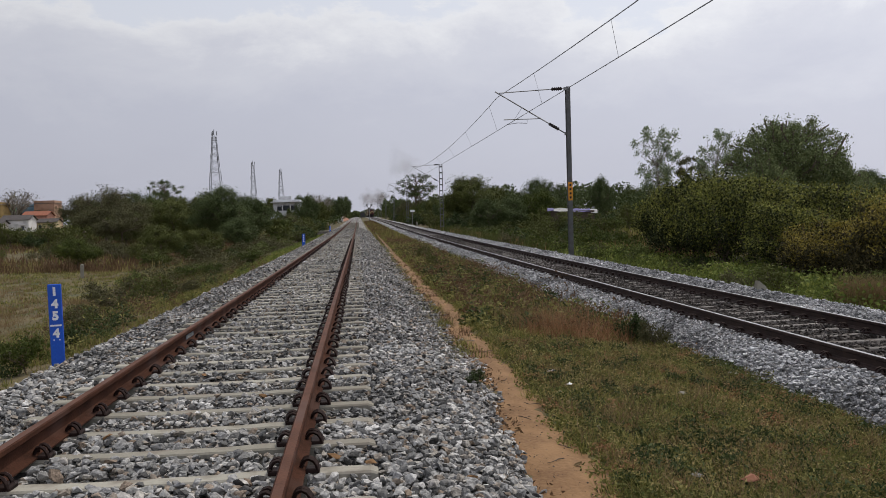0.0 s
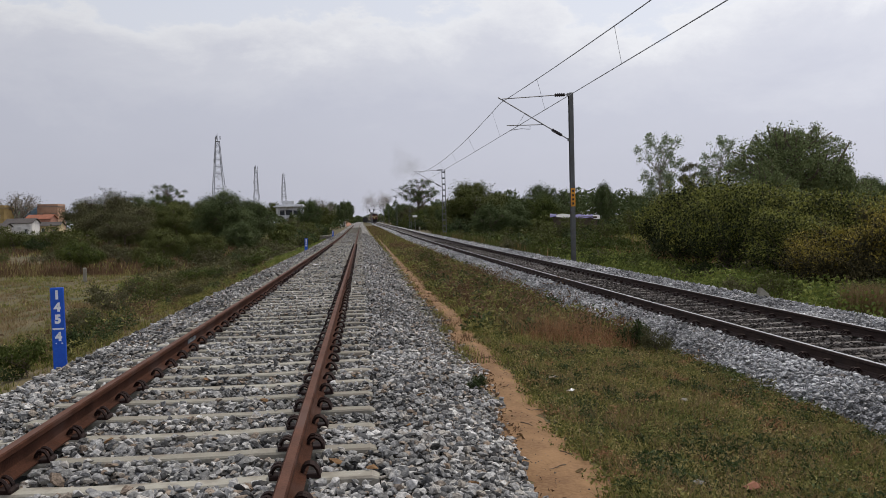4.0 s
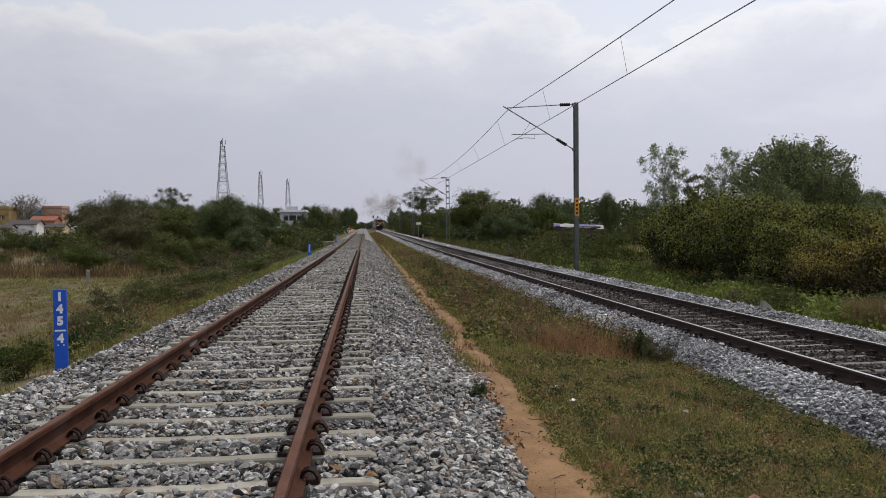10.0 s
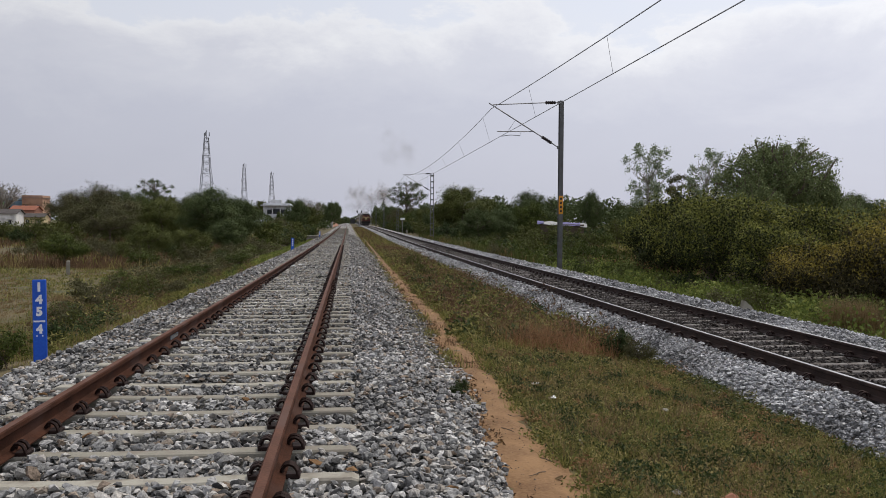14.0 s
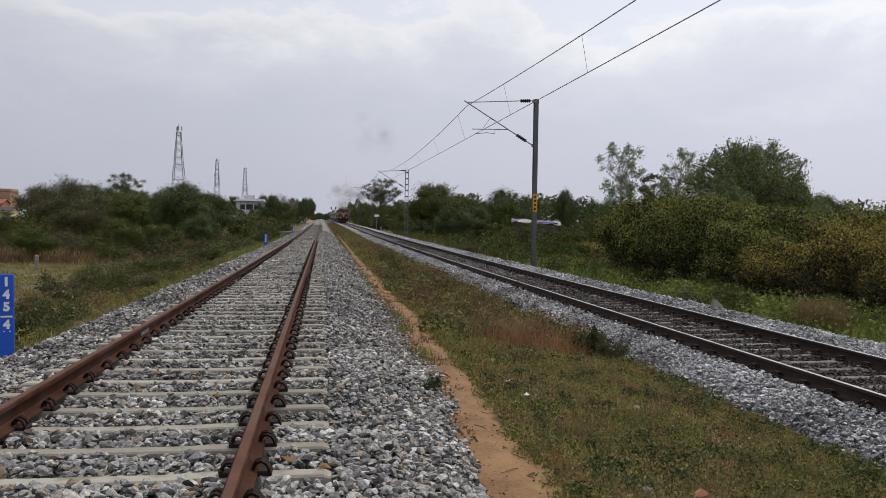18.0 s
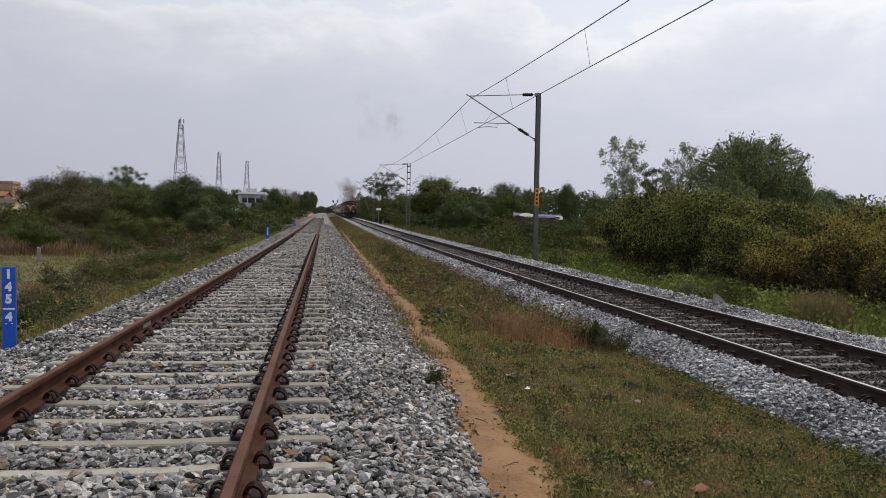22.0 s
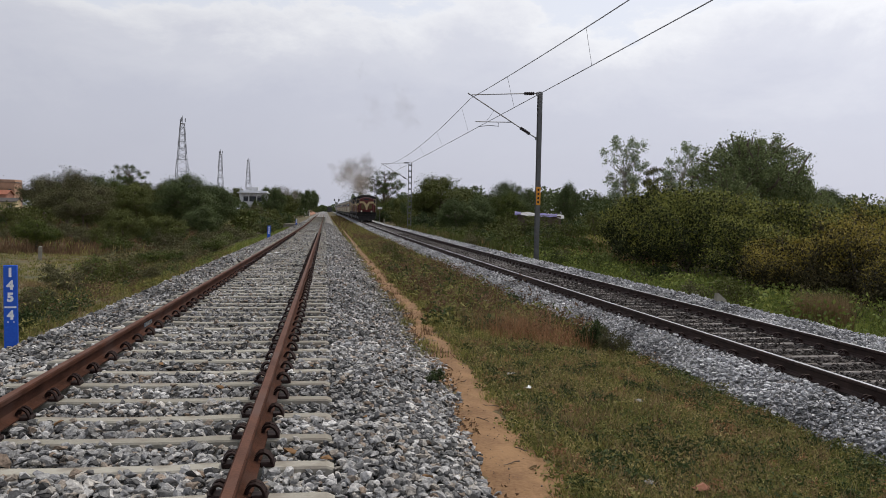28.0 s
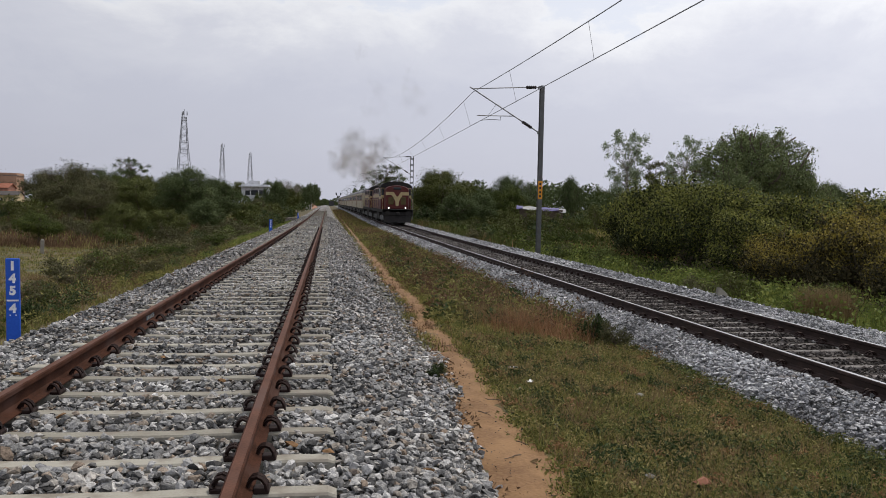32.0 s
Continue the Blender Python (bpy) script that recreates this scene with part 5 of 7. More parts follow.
kind("thicket", bark, leaf_thicket, leaf_top_lit, lit_top=(26, 0.048, 0.52), seed=9, height=3.2, lobes=shoots(crown(9, 19, 4.6, 3.25, 0.2, 0.40), 9, 22, 0.3), clumps=600, per_clump=34, **DENSE)
kind("thicket_b", bark, leaf_thicket, leaf_top_lit, lit_top=(30, 0.048, 0.46), seed=10, height=3.0, lobes=shoots(crown(10, 19, 4.4, 3.05, 0.2, 0.40), 10, 22, 0.3), clumps=580, per_clump=34, **DENSE)
kind("thicket_yellow", bark, leaf_dusk, leaf_ochre, lit_top=(30, 0.046, 0.56), seed=12, height=2.7, lobes=shoots(crown(12, 19, 4.2, 2.8, -0.05, 0.40), 12, 30, 0.34), clumps=560, per_clump=32, **DENSE)
LOW = dict(trunk_r=0.018, clumps=140, per_clump=15, clump_r=0.085, leaf=0.048, trunk_to=0.2, stems=4, hollow=0.3, twigs=3, mess=0.9)
kind("shrub", bark, leaf_mid, seed=13, height=1.2, lobes=shoots(crown(13, 9, 1.7, 1.2, -0.1, 0.40), 13, 14, 0.2), **LOW)
kind("shrub_dark", bark, leaf_dark, seed=14, height=1.0, lobes=shoots(crown(14, 9, 1.4, 1.0, -0.1, 0.40), 14, 14, 0.2), **LOW)
kind("shrub_brown", bark, leaf_brown, seed=15, height=1.3, lobes=shoots(crown(15, 9, 1.9, 1.3, -0.1, 0.40), 15, 16, 0.22), **LOW)
kind("shrub_olive", bark, leaf_olive, seed=16, height=1.3, lobes=shoots(crown(16, 9, 1.9, 1.3, -0.1, 0.40), 16, 16, 0.22), **LOW)
kind("shrub_lime", bark, leaf_lime, seed=19, height=1.1, lobes=shoots(crown(19, 9, 1.8, 1.1, -0.1, 0.40), 19, 14, 0.2), **LOW)

LEFT = "trees in the fields west of the line"
RIGHT = "trees and bushes east of the line"
# what, name, label, x, y, scale, turn, wide
for what, name, label, x, y, scale, turn, wide, group in (
    ("bare", "tree", "leafless pale tree behind the houses", -95.0, 240, 1.55, 0, 1.15, LEFT),
    ("brown_far", "tree", "brownish half-bare tree by the houses", -44.6, 140, 0.92, 20, 0.9, LEFT),
    ("round_far", "tree", "dark green flat-topped tree", -49, 172, 0.98, 80, 0.85, LEFT),
    ("round_far", "tree", "dark green dense spreading tree", -38, 150, 1.02, 140, 1.0, LEFT),
    ("airy", "tree", "tall airy tree above its neighbours", -44.5, 198, 1.04, 30, 1.05, LEFT),
    ("brown_far", "tree", "broad brown tree with bare limbs", -29.5, 102, 0.92, 200, 1.15, LEFT),
    ("round_far_b", "tree", "green tree behind the brown one", -35, 120, 0.88, 200, 1.0, LEFT),
    ("olive_far", "tree", "broad olive-brown field tree", -24.0, 112, 0.82, 10, 1.0, LEFT),
    ("brown_far", "tree", "low brown tree in scrub", -24.5, 90, 0.6, 110, 1.1, LEFT),
    ("round_far", "tree", "dense dark tree near the line", -16.4, 102, 0.92, 260, 1.0, LEFT),
    ("round_far", "tree", "dense dark tree near the line", -14.2, 114, 0.8, 50, 0.85, LEFT),
    ("olive_far", "tree", "dense olive tree near the line", -20.5, 116, 0.9, 150, 0.9, LEFT),
    ("brown_far", "tree", "brown tree beside the white house", -15.5, 190, 0.5, 70, 1.1, LEFT),
    ("olive_far", "tree", "olive tree beside the line", -9.2, 200, 0.88, 130, 0.85, LEFT),
    ("olive_far", "tree", "olive tree beside the line", -12.0, 214, 0.75, 230, 0.8, LEFT),
    ("bare", "tree", "leafless tree among the crowns", -8.9, 208, 1.12, 60, 0.8, LEFT),
    ("round_far", "tree", "dark tree where the line ends", -5.6, 282, 1.12, 200, 0.62, LEFT),
    ("round_far", "tree", "dark tree where the line ends", -9.5, 290, 1.18, 100, 0.7, LEFT),
    ("round_far_b", "tree", "small round tree in the field", -19.6, 60, 0.33, 0, 1.1, LEFT),
    ("olive_far", "bush", "pale green bush in the field", -16.1, 70, 0.42, 40, 1.0, LEFT),
    ("olive_far", "bush", "olive bush in the field", -12.3, 66, 0.36, 140, 1.1, LEFT),
    ("round_far", "bush", "dark bush in the field", -10.6, 76, 0.42, 240, 1.1, LEFT),
    ("round_far_b", "tree", "rounded green field tree", -33.5, 146, 0.98, 15, 0.85, LEFT),
    ("olive_far", "tree", "rounded olive field tree", -29.0, 140, 0.94, 115, 0.85, LEFT),
    ("round_far", "tree", "rounded dark green field tree", -18.5, 140, 0.88, 215, 0.75, LEFT),
    ("olive_far", "tree", "rounded olive field tree", -46.5, 152, 0.92, 65, 0.9, LEFT),
    ("olive_far", "tree", "rounded olive field tree", -38.0, 128, 0.8, 165, 0.9, LEFT),
    ("round_far_b", "tree", "small green field tree", -26.0, 96, 0.6, 265, 1.0, LEFT),
    ("round_far", "tree", "dark tree close beside the line", -9.8, 165, 0.93, 20, 0.62, LEFT),
    ("round_far_b", "tree", "green tree hiding the white house", -10.9, 130, 0.42, 70, 0.8, LEFT),
    ("olive_far", "tree", "olive tree close beside the line", -14.6, 150, 0.45, 170, 0.9, LEFT),
    ("round_far", "tree", "dark tree rising behind the villa", -22.5, 322, 1.38, 30, 0.62, LEFT),
    ("round_far", "tree", "dark tree rising behind the villa", -18.6, 316, 1.3, 130, 0.5, LEFT),
    ("olive_far", "tree", "olive tree rising behind the villa", -33.5, 318, 1.32, 230, 0.7, LEFT),
    ("round_far_b", "tree", "low tree in front of the villa", -20.6, 262, 0.8, 60, 0.55, LEFT),
    ("bare", "tree", "leafless pinkish tree among the crowns", -11.4, 222, 1.24, 160, 0.7, LEFT),
    ("olive_far", "tree", "hazy tree behind the far masts", 15.5, 450, 1.1, 160, 0.7, RIGHT),
    ("round_far", "tree", "hazy tree behind the far masts", 19.5, 420, 1.2, 60, 0.7, RIGHT),
    ("round_far", "tree", "dark tree where the line ends", -5.9, 400, 1.45, 10, 0.52, LEFT),
    ("round_far", "tree", "dark tree far along the line", 13.5, 400, 1.15, 40, 0.62, RIGHT),
    ("round_far_b", "tree", "green tree far along the line", 12.2, 330, 0.95, 140, 0.62, RIGHT),
    ("olive_far", "tree", "olive tree far along the line", 14.6, 292, 1.0, 240, 0.8, RIGHT),
    ("round_far", "tree", "dark tree behind the masts", 13.0, 262, 0.92, 300, 0.72, RIGHT),
    ("round_far_b", "tree", "green tree behind the masts", 14.2, 224, 0.85, 100, 0.8, RIGHT),
    ("olive_far", "tree", "olive tree behind the masts", 15.8, 200, 0.8, 60, 0.9, RIGHT),
    ("round_far_b", "tree", "green tree behind the masts", 13.2, 180, 0.62, 320, 0.8, RIGHT),
    ("round_far", "tree", "low dark tree behind the masts", 14.6, 158, 0.72, 200, 0.85, RIGHT),
    ("olive_far", "tree", "low olive tree behind the masts", 13.2, 143, 0.66, 110, 0.8, RIGHT),
    ("round_far", "tree", "low dark tree behind the masts", 13.8, 128, 0.62, 10, 0.85, RIGHT),
    ("round_far_b", "tree", "green tree behind the mast", 16.8, 122, 0.75, 40, 0.9, RIGHT),
    ("round_far", "tree", "dark green tree beyond the hedge", 27.0, 122, 0.9, 80, 0.9, RIGHT),
    ("round_far_b", "tree", "green tree beyond the hedge", 22.5, 104, 0.72, 180, 0.9, RIGHT),
    ("airy", "tree", "tall spreading tree with open crown", 13.3, 190, 1.0, 90, 1.12, RIGHT),
    ("brown_far", "tree", "low brown tree beside the masts", 11.5, 205, 0.7, 90, 0.7, RIGHT),
    ("round_far", "tree", "dark tree behind the masts", 13.5, 240, 0.8, 30, 0.9, RIGHT),
    ("round_far", "tree", "dark tree behind the masts", 16.5, 170, 0.62, 130, 0.9, RIGHT),
    ("olive_far", "tree", "dense yellowish green tree", 14.8, 105, 0.97, 0, 0.98, RIGHT),
    ("round_far", "tree", "dark dense low tree", 17.5, 112, 0.72, 60, 0.8, RIGHT),
    ("round_far", "bush", "dark bush below the tree", 13.6, 86, 0.52, 150, 0.95, RIGHT),
    ("round_far", "bush", "dark bush below the tree", 16.6, 90, 0.52, 50, 0.95, RIGHT),
    ("round_far", "tree", "dark green distant tree", 36, 200, 0.95, 30, 1.1, RIGHT),
    ("round_far_b", "tree", "broad green distant tree", 42, 205, 0.98, 80, 1.0, RIGHT),
    ("round_far", "tree", "dark green distant tree", 48, 190, 1.05, 120, 0.9, RIGHT),
    ("round_far_b", "tree", "broad green distant tree", 29, 195, 0.85, 180, 1.1, RIGHT),
    ("round_far", "tree", "dark pointed field tree", 33, 110, 0.86, 200, 0.52, RIGHT),
    ("round_far_b", "tree", "broad green distant tree", 76, 220, 1.15, 40, 0.9, RIGHT),
    ("round_far_b", "tree", "low green distant tree", 62, 180, 0.8, 140, 1.1, RIGHT),
    ("round_far", "tree", "low dark distant tree", 88, 200, 0.9, 240, 1.1, RIGHT),
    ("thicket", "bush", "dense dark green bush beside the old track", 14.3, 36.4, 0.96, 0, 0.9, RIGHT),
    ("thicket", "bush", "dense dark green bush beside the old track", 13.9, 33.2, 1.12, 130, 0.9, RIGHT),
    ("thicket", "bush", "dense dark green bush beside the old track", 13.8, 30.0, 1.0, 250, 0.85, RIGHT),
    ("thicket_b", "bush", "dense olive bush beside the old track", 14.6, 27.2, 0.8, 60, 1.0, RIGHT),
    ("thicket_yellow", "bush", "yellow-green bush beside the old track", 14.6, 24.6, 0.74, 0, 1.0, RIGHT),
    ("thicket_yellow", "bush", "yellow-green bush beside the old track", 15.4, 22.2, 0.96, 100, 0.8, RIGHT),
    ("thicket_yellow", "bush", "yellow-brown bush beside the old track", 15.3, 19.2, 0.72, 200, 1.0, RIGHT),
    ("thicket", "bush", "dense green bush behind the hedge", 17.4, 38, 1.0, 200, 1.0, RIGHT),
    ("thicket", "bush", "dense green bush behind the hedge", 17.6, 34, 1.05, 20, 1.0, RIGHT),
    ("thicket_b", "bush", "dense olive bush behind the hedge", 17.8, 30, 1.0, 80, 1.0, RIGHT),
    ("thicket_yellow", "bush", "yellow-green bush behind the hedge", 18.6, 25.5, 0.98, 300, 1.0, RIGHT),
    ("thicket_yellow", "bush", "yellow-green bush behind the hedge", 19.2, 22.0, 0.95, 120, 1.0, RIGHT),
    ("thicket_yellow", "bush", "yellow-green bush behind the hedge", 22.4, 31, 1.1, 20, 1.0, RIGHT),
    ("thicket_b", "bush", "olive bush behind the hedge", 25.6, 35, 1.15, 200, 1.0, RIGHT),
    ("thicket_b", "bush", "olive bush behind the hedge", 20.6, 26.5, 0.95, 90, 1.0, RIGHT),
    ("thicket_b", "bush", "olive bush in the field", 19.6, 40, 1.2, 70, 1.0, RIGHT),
    ("gum", "tree", "slender grey-green gum tree", 20.4, 55, 0.98, 0, 0.95, RIGHT),
    ("gum_b", "tree", "slender grey-green gum tree", 24.6, 55, 0.97, 0, 0.95, RIGHT),
    ("knobbly", "tree", "small brownish tree with knobbly clumps between the gums", 24.9, 60, 1.0, 0, 0.95, RIGHT),
    ("big", "tree", "large dark green thorn tree", 26.0, 48, 1.0, 0, 0.95, RIGHT),
    ("big_side", "tree", "green thorn tree beside the large one", 23.6, 46, 0.92, 0, 0.8, RIGHT),
    ("big_side", "tree", "green thorn tree beside the large one", 29.2, 48, 0.95, 90, 0.75, RIGHT),
    ("round_far", "tree", "green tree beyond the hedge", 58, 90, 0.8, 0, 0.9, RIGHT),
    ("round_far_b", "tree", "green tree beyond the hedge", 50, 84, 0.62, 90, 1.0, RIGHT),
    ("big_side", "tree", "green tree beyond the hedge", 40, 62, 0.78, 90, 0.9, RIGHT),
):
    grow(what, name, label, x, y, scale, turn, wide, group)

# shrubs strewn over the fields
WORDS = {"shrub": "green leafy shrub in the scrub", "shrub_dark": "dark green shrub in the scrub", "shrub_brown": "brown half-dry shrub in the scrub", "shrub_olive": "olive green shrub in the scrub", "shrub_lime": "bright yellow-green shrub in the scrub"}
green = np.random.default_rng(21)


def strew(n, x0, x1, y0, y1, kinds, low, high, slant=0.0):
    for _ in range(n):
        y = green.uniform(y0, y1)
        x = green.uniform(x0, x1) + slant * (y - y0)
        what = kinds[green.integers(0, len(kinds))]
        grow(what, "shrub", WORDS[what], x, y, green.uniform(low, high), green.uniform(0, 360), green.uniform(0.9, 1.3), "shrubs in the fields")


strew(6, -8.0, -5.6, 15, 34, ["shrub_olive", "shrub_brown", "shrub_brown"], 0.25, 0.5)
strew(8, -9, -6.0, 32, 56, ["shrub_brown", "shrub_brown", "shrub_olive", "shrub"], 0.45, 0.95)
strew(28, -19, -6.4, 58, 95, ["shrub_brown", "shrub_olive", "shrub_brown", "shrub_dark", "shrub"], 0.8, 1.5)
strew(16, -9.5, -6.4, 27, 56, ["shrub_brown", "shrub_olive", "shrub_brown", "shrub_olive"], 0.28, 0.75)
strew(14, -34, -17, 72, 95, ["shrub_brown", "shrub_olive"], 0.9, 1.5)
strew(14, -56, -30, 95, 130, ["shrub_dark", "shrub_olive"], 1.6, 2.8)
strew(10, -9.5, -5.6, 95, 170, ["shrub_dark", "shrub_olive"], 1.3, 2.4)
strew(22, 11.5, 19, 44, 84, ["shrub_dark", "shrub_olive", "shrub"], 0.9, 1.6)
strew(20, 10.6, 13.2, 15, 46, ["shrub_dark", "shrub_olive", "shrub"], 0.45, 0.85)
strew(9, 18.2, 24.5, 76, 81, ["shrub_dark", "shrub_olive", "shrub"], 1.55, 1.85)
strew(52, 10.2, 12.6, 42, 100, ["shrub_dark", "shrub_olive", "shrub", "shrub_brown"], 0.5, 1.0)
strew(34, 10.6, 15, 95, 270, ["shrub_dark", "shrub_olive"], 1.6, 2.7)
strew(16, -12.5, -6.4, 92, 175, ["shrub_dark", "shrub_olive", "shrub"], 1.5, 2.5)
strew(14, 20, 34, 90, 112, ["shrub_dark", "shrub_olive"], 1.2, 2.4)
strew(7, -10.5, -6.2, 30, 90, ["shrub_lime"], 0.6, 1.2)
strew(12, 10.8, 17, 17, 70, ["shrub_lime"], 0.5, 1.1)
strew(14, 10.4, 13, 16, 44, ["shrub_dark", "shrub_brown", "shrub"], 0.4, 0.8)
grow("shrub_dark", "shrub", "dark weedy shrub beside the blue board", -5.2, 15.2, 0.5, 10, 0.8, "shrubs in the fields")
grow("shrub_brown", "shrub", "dark weedy shrub beside the ballast", -6.2, 19.5, 0.5, 10, 0.8, "shrubs in the fields")
grow("shrub", "shrub", "small green shrub beside the ballast", -4.95, 12.6, 0.55, 60, 0.9, "shrubs in the fields")
grow("shrub_dark", "shrub", "small dark plant at the edge of the ballast", 1.27, 9.3, 0.2, 60, 0.9, "shrubs beside the path")
grow("shrub_dark", "shrub", "small leafy plant at the edge of the grass", 4.45, 13.4, 0.55, 0, 0.7, "shrubs beside the path")
grow("shrub_brown", "shrub", "small brown plant at the edge of the grass", 4.75, 13.0, 0.42, 80, 0.7, "shrubs beside the path")
grow("shrub_olive", "shrub", "small olive plant among weeds", 3.4, 24.5, 0.38, 130, 0.9, "shrubs beside the path")
grow("shrub_olive", "shrub", "small olive plant among weeds", 3.9, 20.4, 0.3, 30, 0.9, "shrubs beside the path")
grow("shrub_olive", "shrub", "green plant beside the path", 2.9, 33, 0.5, 130, 0.8, "shrubs beside the path")
grow("shrub_olive", "shrub", "green plant beside the path", 3.1, 40, 0.55, 230, 0.8, "shrubs beside the path")


# woods on the skyline
def woods(name, spans, n, leaf, mat, label):
    r = np.random.default_rng(len(name) + n)
    c = []
    for x0, x1, y, low, high in spans:
        k = int(n * abs(x1 - x0) / 100)
        x = r.uniform(x0, x1, k)
        top = low + (high - low) * np.clip(0.5 + 0.32 * np.sin(x * 0.33 + y) + 0.22 * np.sin(x * 0.83 + 2 * y) + 0.12 * np.sin(x * 2.1), 0, 1)
        yy = y + r.uniform(-5, 5, k)
        c.append(np.stack([x, yy, land(x, yy) + top * r.random(k) ** 0.45], 1))
    v, f = leaf_quads(np.concatenate(c), leaf, r, tri=True)
    return tagged(new(name, sheet(name, v, f, mat)), label, "wood", kind="stuff")


woods("far_woods", [(-130, -62, 290, 4, 6.5), (-62, -14, 250, 3, 6), (-60, -14, 180, 2, 4), (-12, -5, 240, 2, 4), (-30, 40, 520, 3, 6), (9, 60, 300, 4, 9), (14, 60, 150, 3.6, 7.2), (60, 190, 260, 5, 9), (36, 110, 140, 3.5, 7.0)],
      12000, 0.36, leaf_far, "dark distant woods along the skyline")
woods("far_scrub", [(-62, -22, 128, 1.2, 2.6), (-34, -9, 120, 1.5, 3.2), (17, 60, 118, 1.2, 3.0), (13, 40, 96, 0.8, 2.0), (9.8, 40, 452, 2.5, 5.0), (9.6, 30, 350, 2.0, 4.0), (-40, -3.8, 455, 1.5, 4.0), (-60, 70, 850, 3.0, 6.5)], 6000, 0.34, leaf_olive, "olive scrub between the field trees")


woods("hazy_woods", [(-26, 34, 850, 3.5, 7.0)], 30000, 0.75, leaf_far, "dark distant woods where the line ends")


# ---- grass and weeds ----
def blades(name, x, y, h, w, mat, label, lean=0.5, sink=0.01, tuft=0, spread=0.03):
    """Thin pointed blades, one triangle each; drawn together into tufts of about that many, of uneven height."""
    n = len(x)
    if tuft:
        root = np.repeat(green.integers(0, n, n // tuft + 1), tuft)[:n]
        tall = np.repeat(green.uniform(0.35, 1.7, n // tuft + 1), tuft)[:n]
        x, y, h = x[root] + green.normal(0, spread, n), y[root] + green.normal(0, spread, n), h * tall
    a, b = green.uniform(0, 6.283, n), green.uniform(0, 6.283, n)
    z = land(x, y) - sink
    p = np.stack([x, y, z], 1)
    side = np.stack([np.cos(a), np.sin(a), np.zeros(n)], 1) * (w / 2)[:, None]
    k = lean * np.abs(green.normal(size=n)) * h
    tip = p + np.stack([np.cos(b) * k, np.sin(b) * k, h], 1)
    v = np.stack([p - side, p + side, tip], 1).reshape(-1, 3)
    return tagged(new(name, sheet(name, v, np.arange(3 * n).reshape(-1, 3), mat)), label, "grass", kind="stuff")


def spots(n, x0, x1, y0, y1, test=None, near=1.0):
    """Places in a rectangle, denser towards its near end, kept where the test allows."""
    y = y0 + (y1 - y0) * green.random(n) ** near
    x = green.uniform(x0, x1, n)
    if test is not None:
        k = test(x, y)
        x, y = x[k], y[k]
    return x, y


def patchy(x, y, k, s, level):
    return waves(x, y, k, s) + 0.35 * green.normal(size=len(x)) > level


def verge(x, y):
    """Between path and old ballast."""
    edge = path_mid(y) + path_half(y) + 0.06 * np.sin(y * 2.3) + 0.1 * np.abs(green.normal(size=len(x)))
    return (x > edge) & (x < old_x(y) - 1.84 + 0.08 * np.sin(3.1 * y) + 0.06 * green.normal(size=len(x)))


def lawn(x, y):
    return verge(x, y) & patchy(x, y, 2.6, 4, -0.45)


def reddish(x, y):
    u = (x - 3.65) / 0.95
    v = (y - 13.9) / 0.95
    return verge(x, y) & (u * u + v * v < 1 + 0.3 * green.normal(size=len(x)))


def brown_far(x, y):
    return verge(x, y) & (x > path_mid(y) + 0.5 + 0.35 * np.sin(y * 0.6)) & patchy(x, y, 1.5, 7, 0.0)


U = green.uniform
x, y = spots(140000, 1.5, 5.2, 3.2, 13, lawn, 1.3)
blades("short_grass", x, y, U(0.012, 0.085, len(x)), U(0.007, 0.017, len(x)), grass_green, "short olive-green grass between path and ballast", 0.9, tuft=16, spread=0.035)
x, y = spots(48000, 1.5, 5.0, 3.2, 13, lambda x, y: verge(x, y) & patchy(x, y, 3.3, 9, -0.2), 1.3)
blades("dry_grass", x, y, U(0.03, 0.14, len(x)), U(0.006, 0.013, len(x)), grass_dry, "thin straw-coloured blades in the short grass", 0.9, tuft=8, spread=0.03)
x, y = spots(44000, 1.5, 5.2, 3.2, 13, lambda x, y: verge(x, y) & patchy(x, y, 1.7, 2, 0.0), 1.3)
v, f = leaf_quads(np.stack([x, y, land(x, y) + U(0.005, 0.06, len(x))], 1), 0.014, green, flat=0.4)
tagged(new("low_herbs", sheet("low_herbs", v, f, herb_olive)), "small leafy herbs in the short grass", "grass", kind="stuff")
# creepers spread over the whole verge; their dark colour doubles as shade under blades
x, y = spots(90000, 1.5, 5.2, 3.2, 14, lambda x, y: verge(x, y) & patchy(x, y, 1.2, 6, -0.9), 1.3)
v, f = leaf_quads(np.stack([x, y, land(x, y) + U(0.002, 0.03, len(x))], 1), 0.022, green, flat=0.5, tri=True)
tagged(new("low_herbs", sheet("low_herbs", v, f, leaf_dark)), "dark leafy creepers whose colour also shades the gaps in the short grass", "grass", kind="stuff")
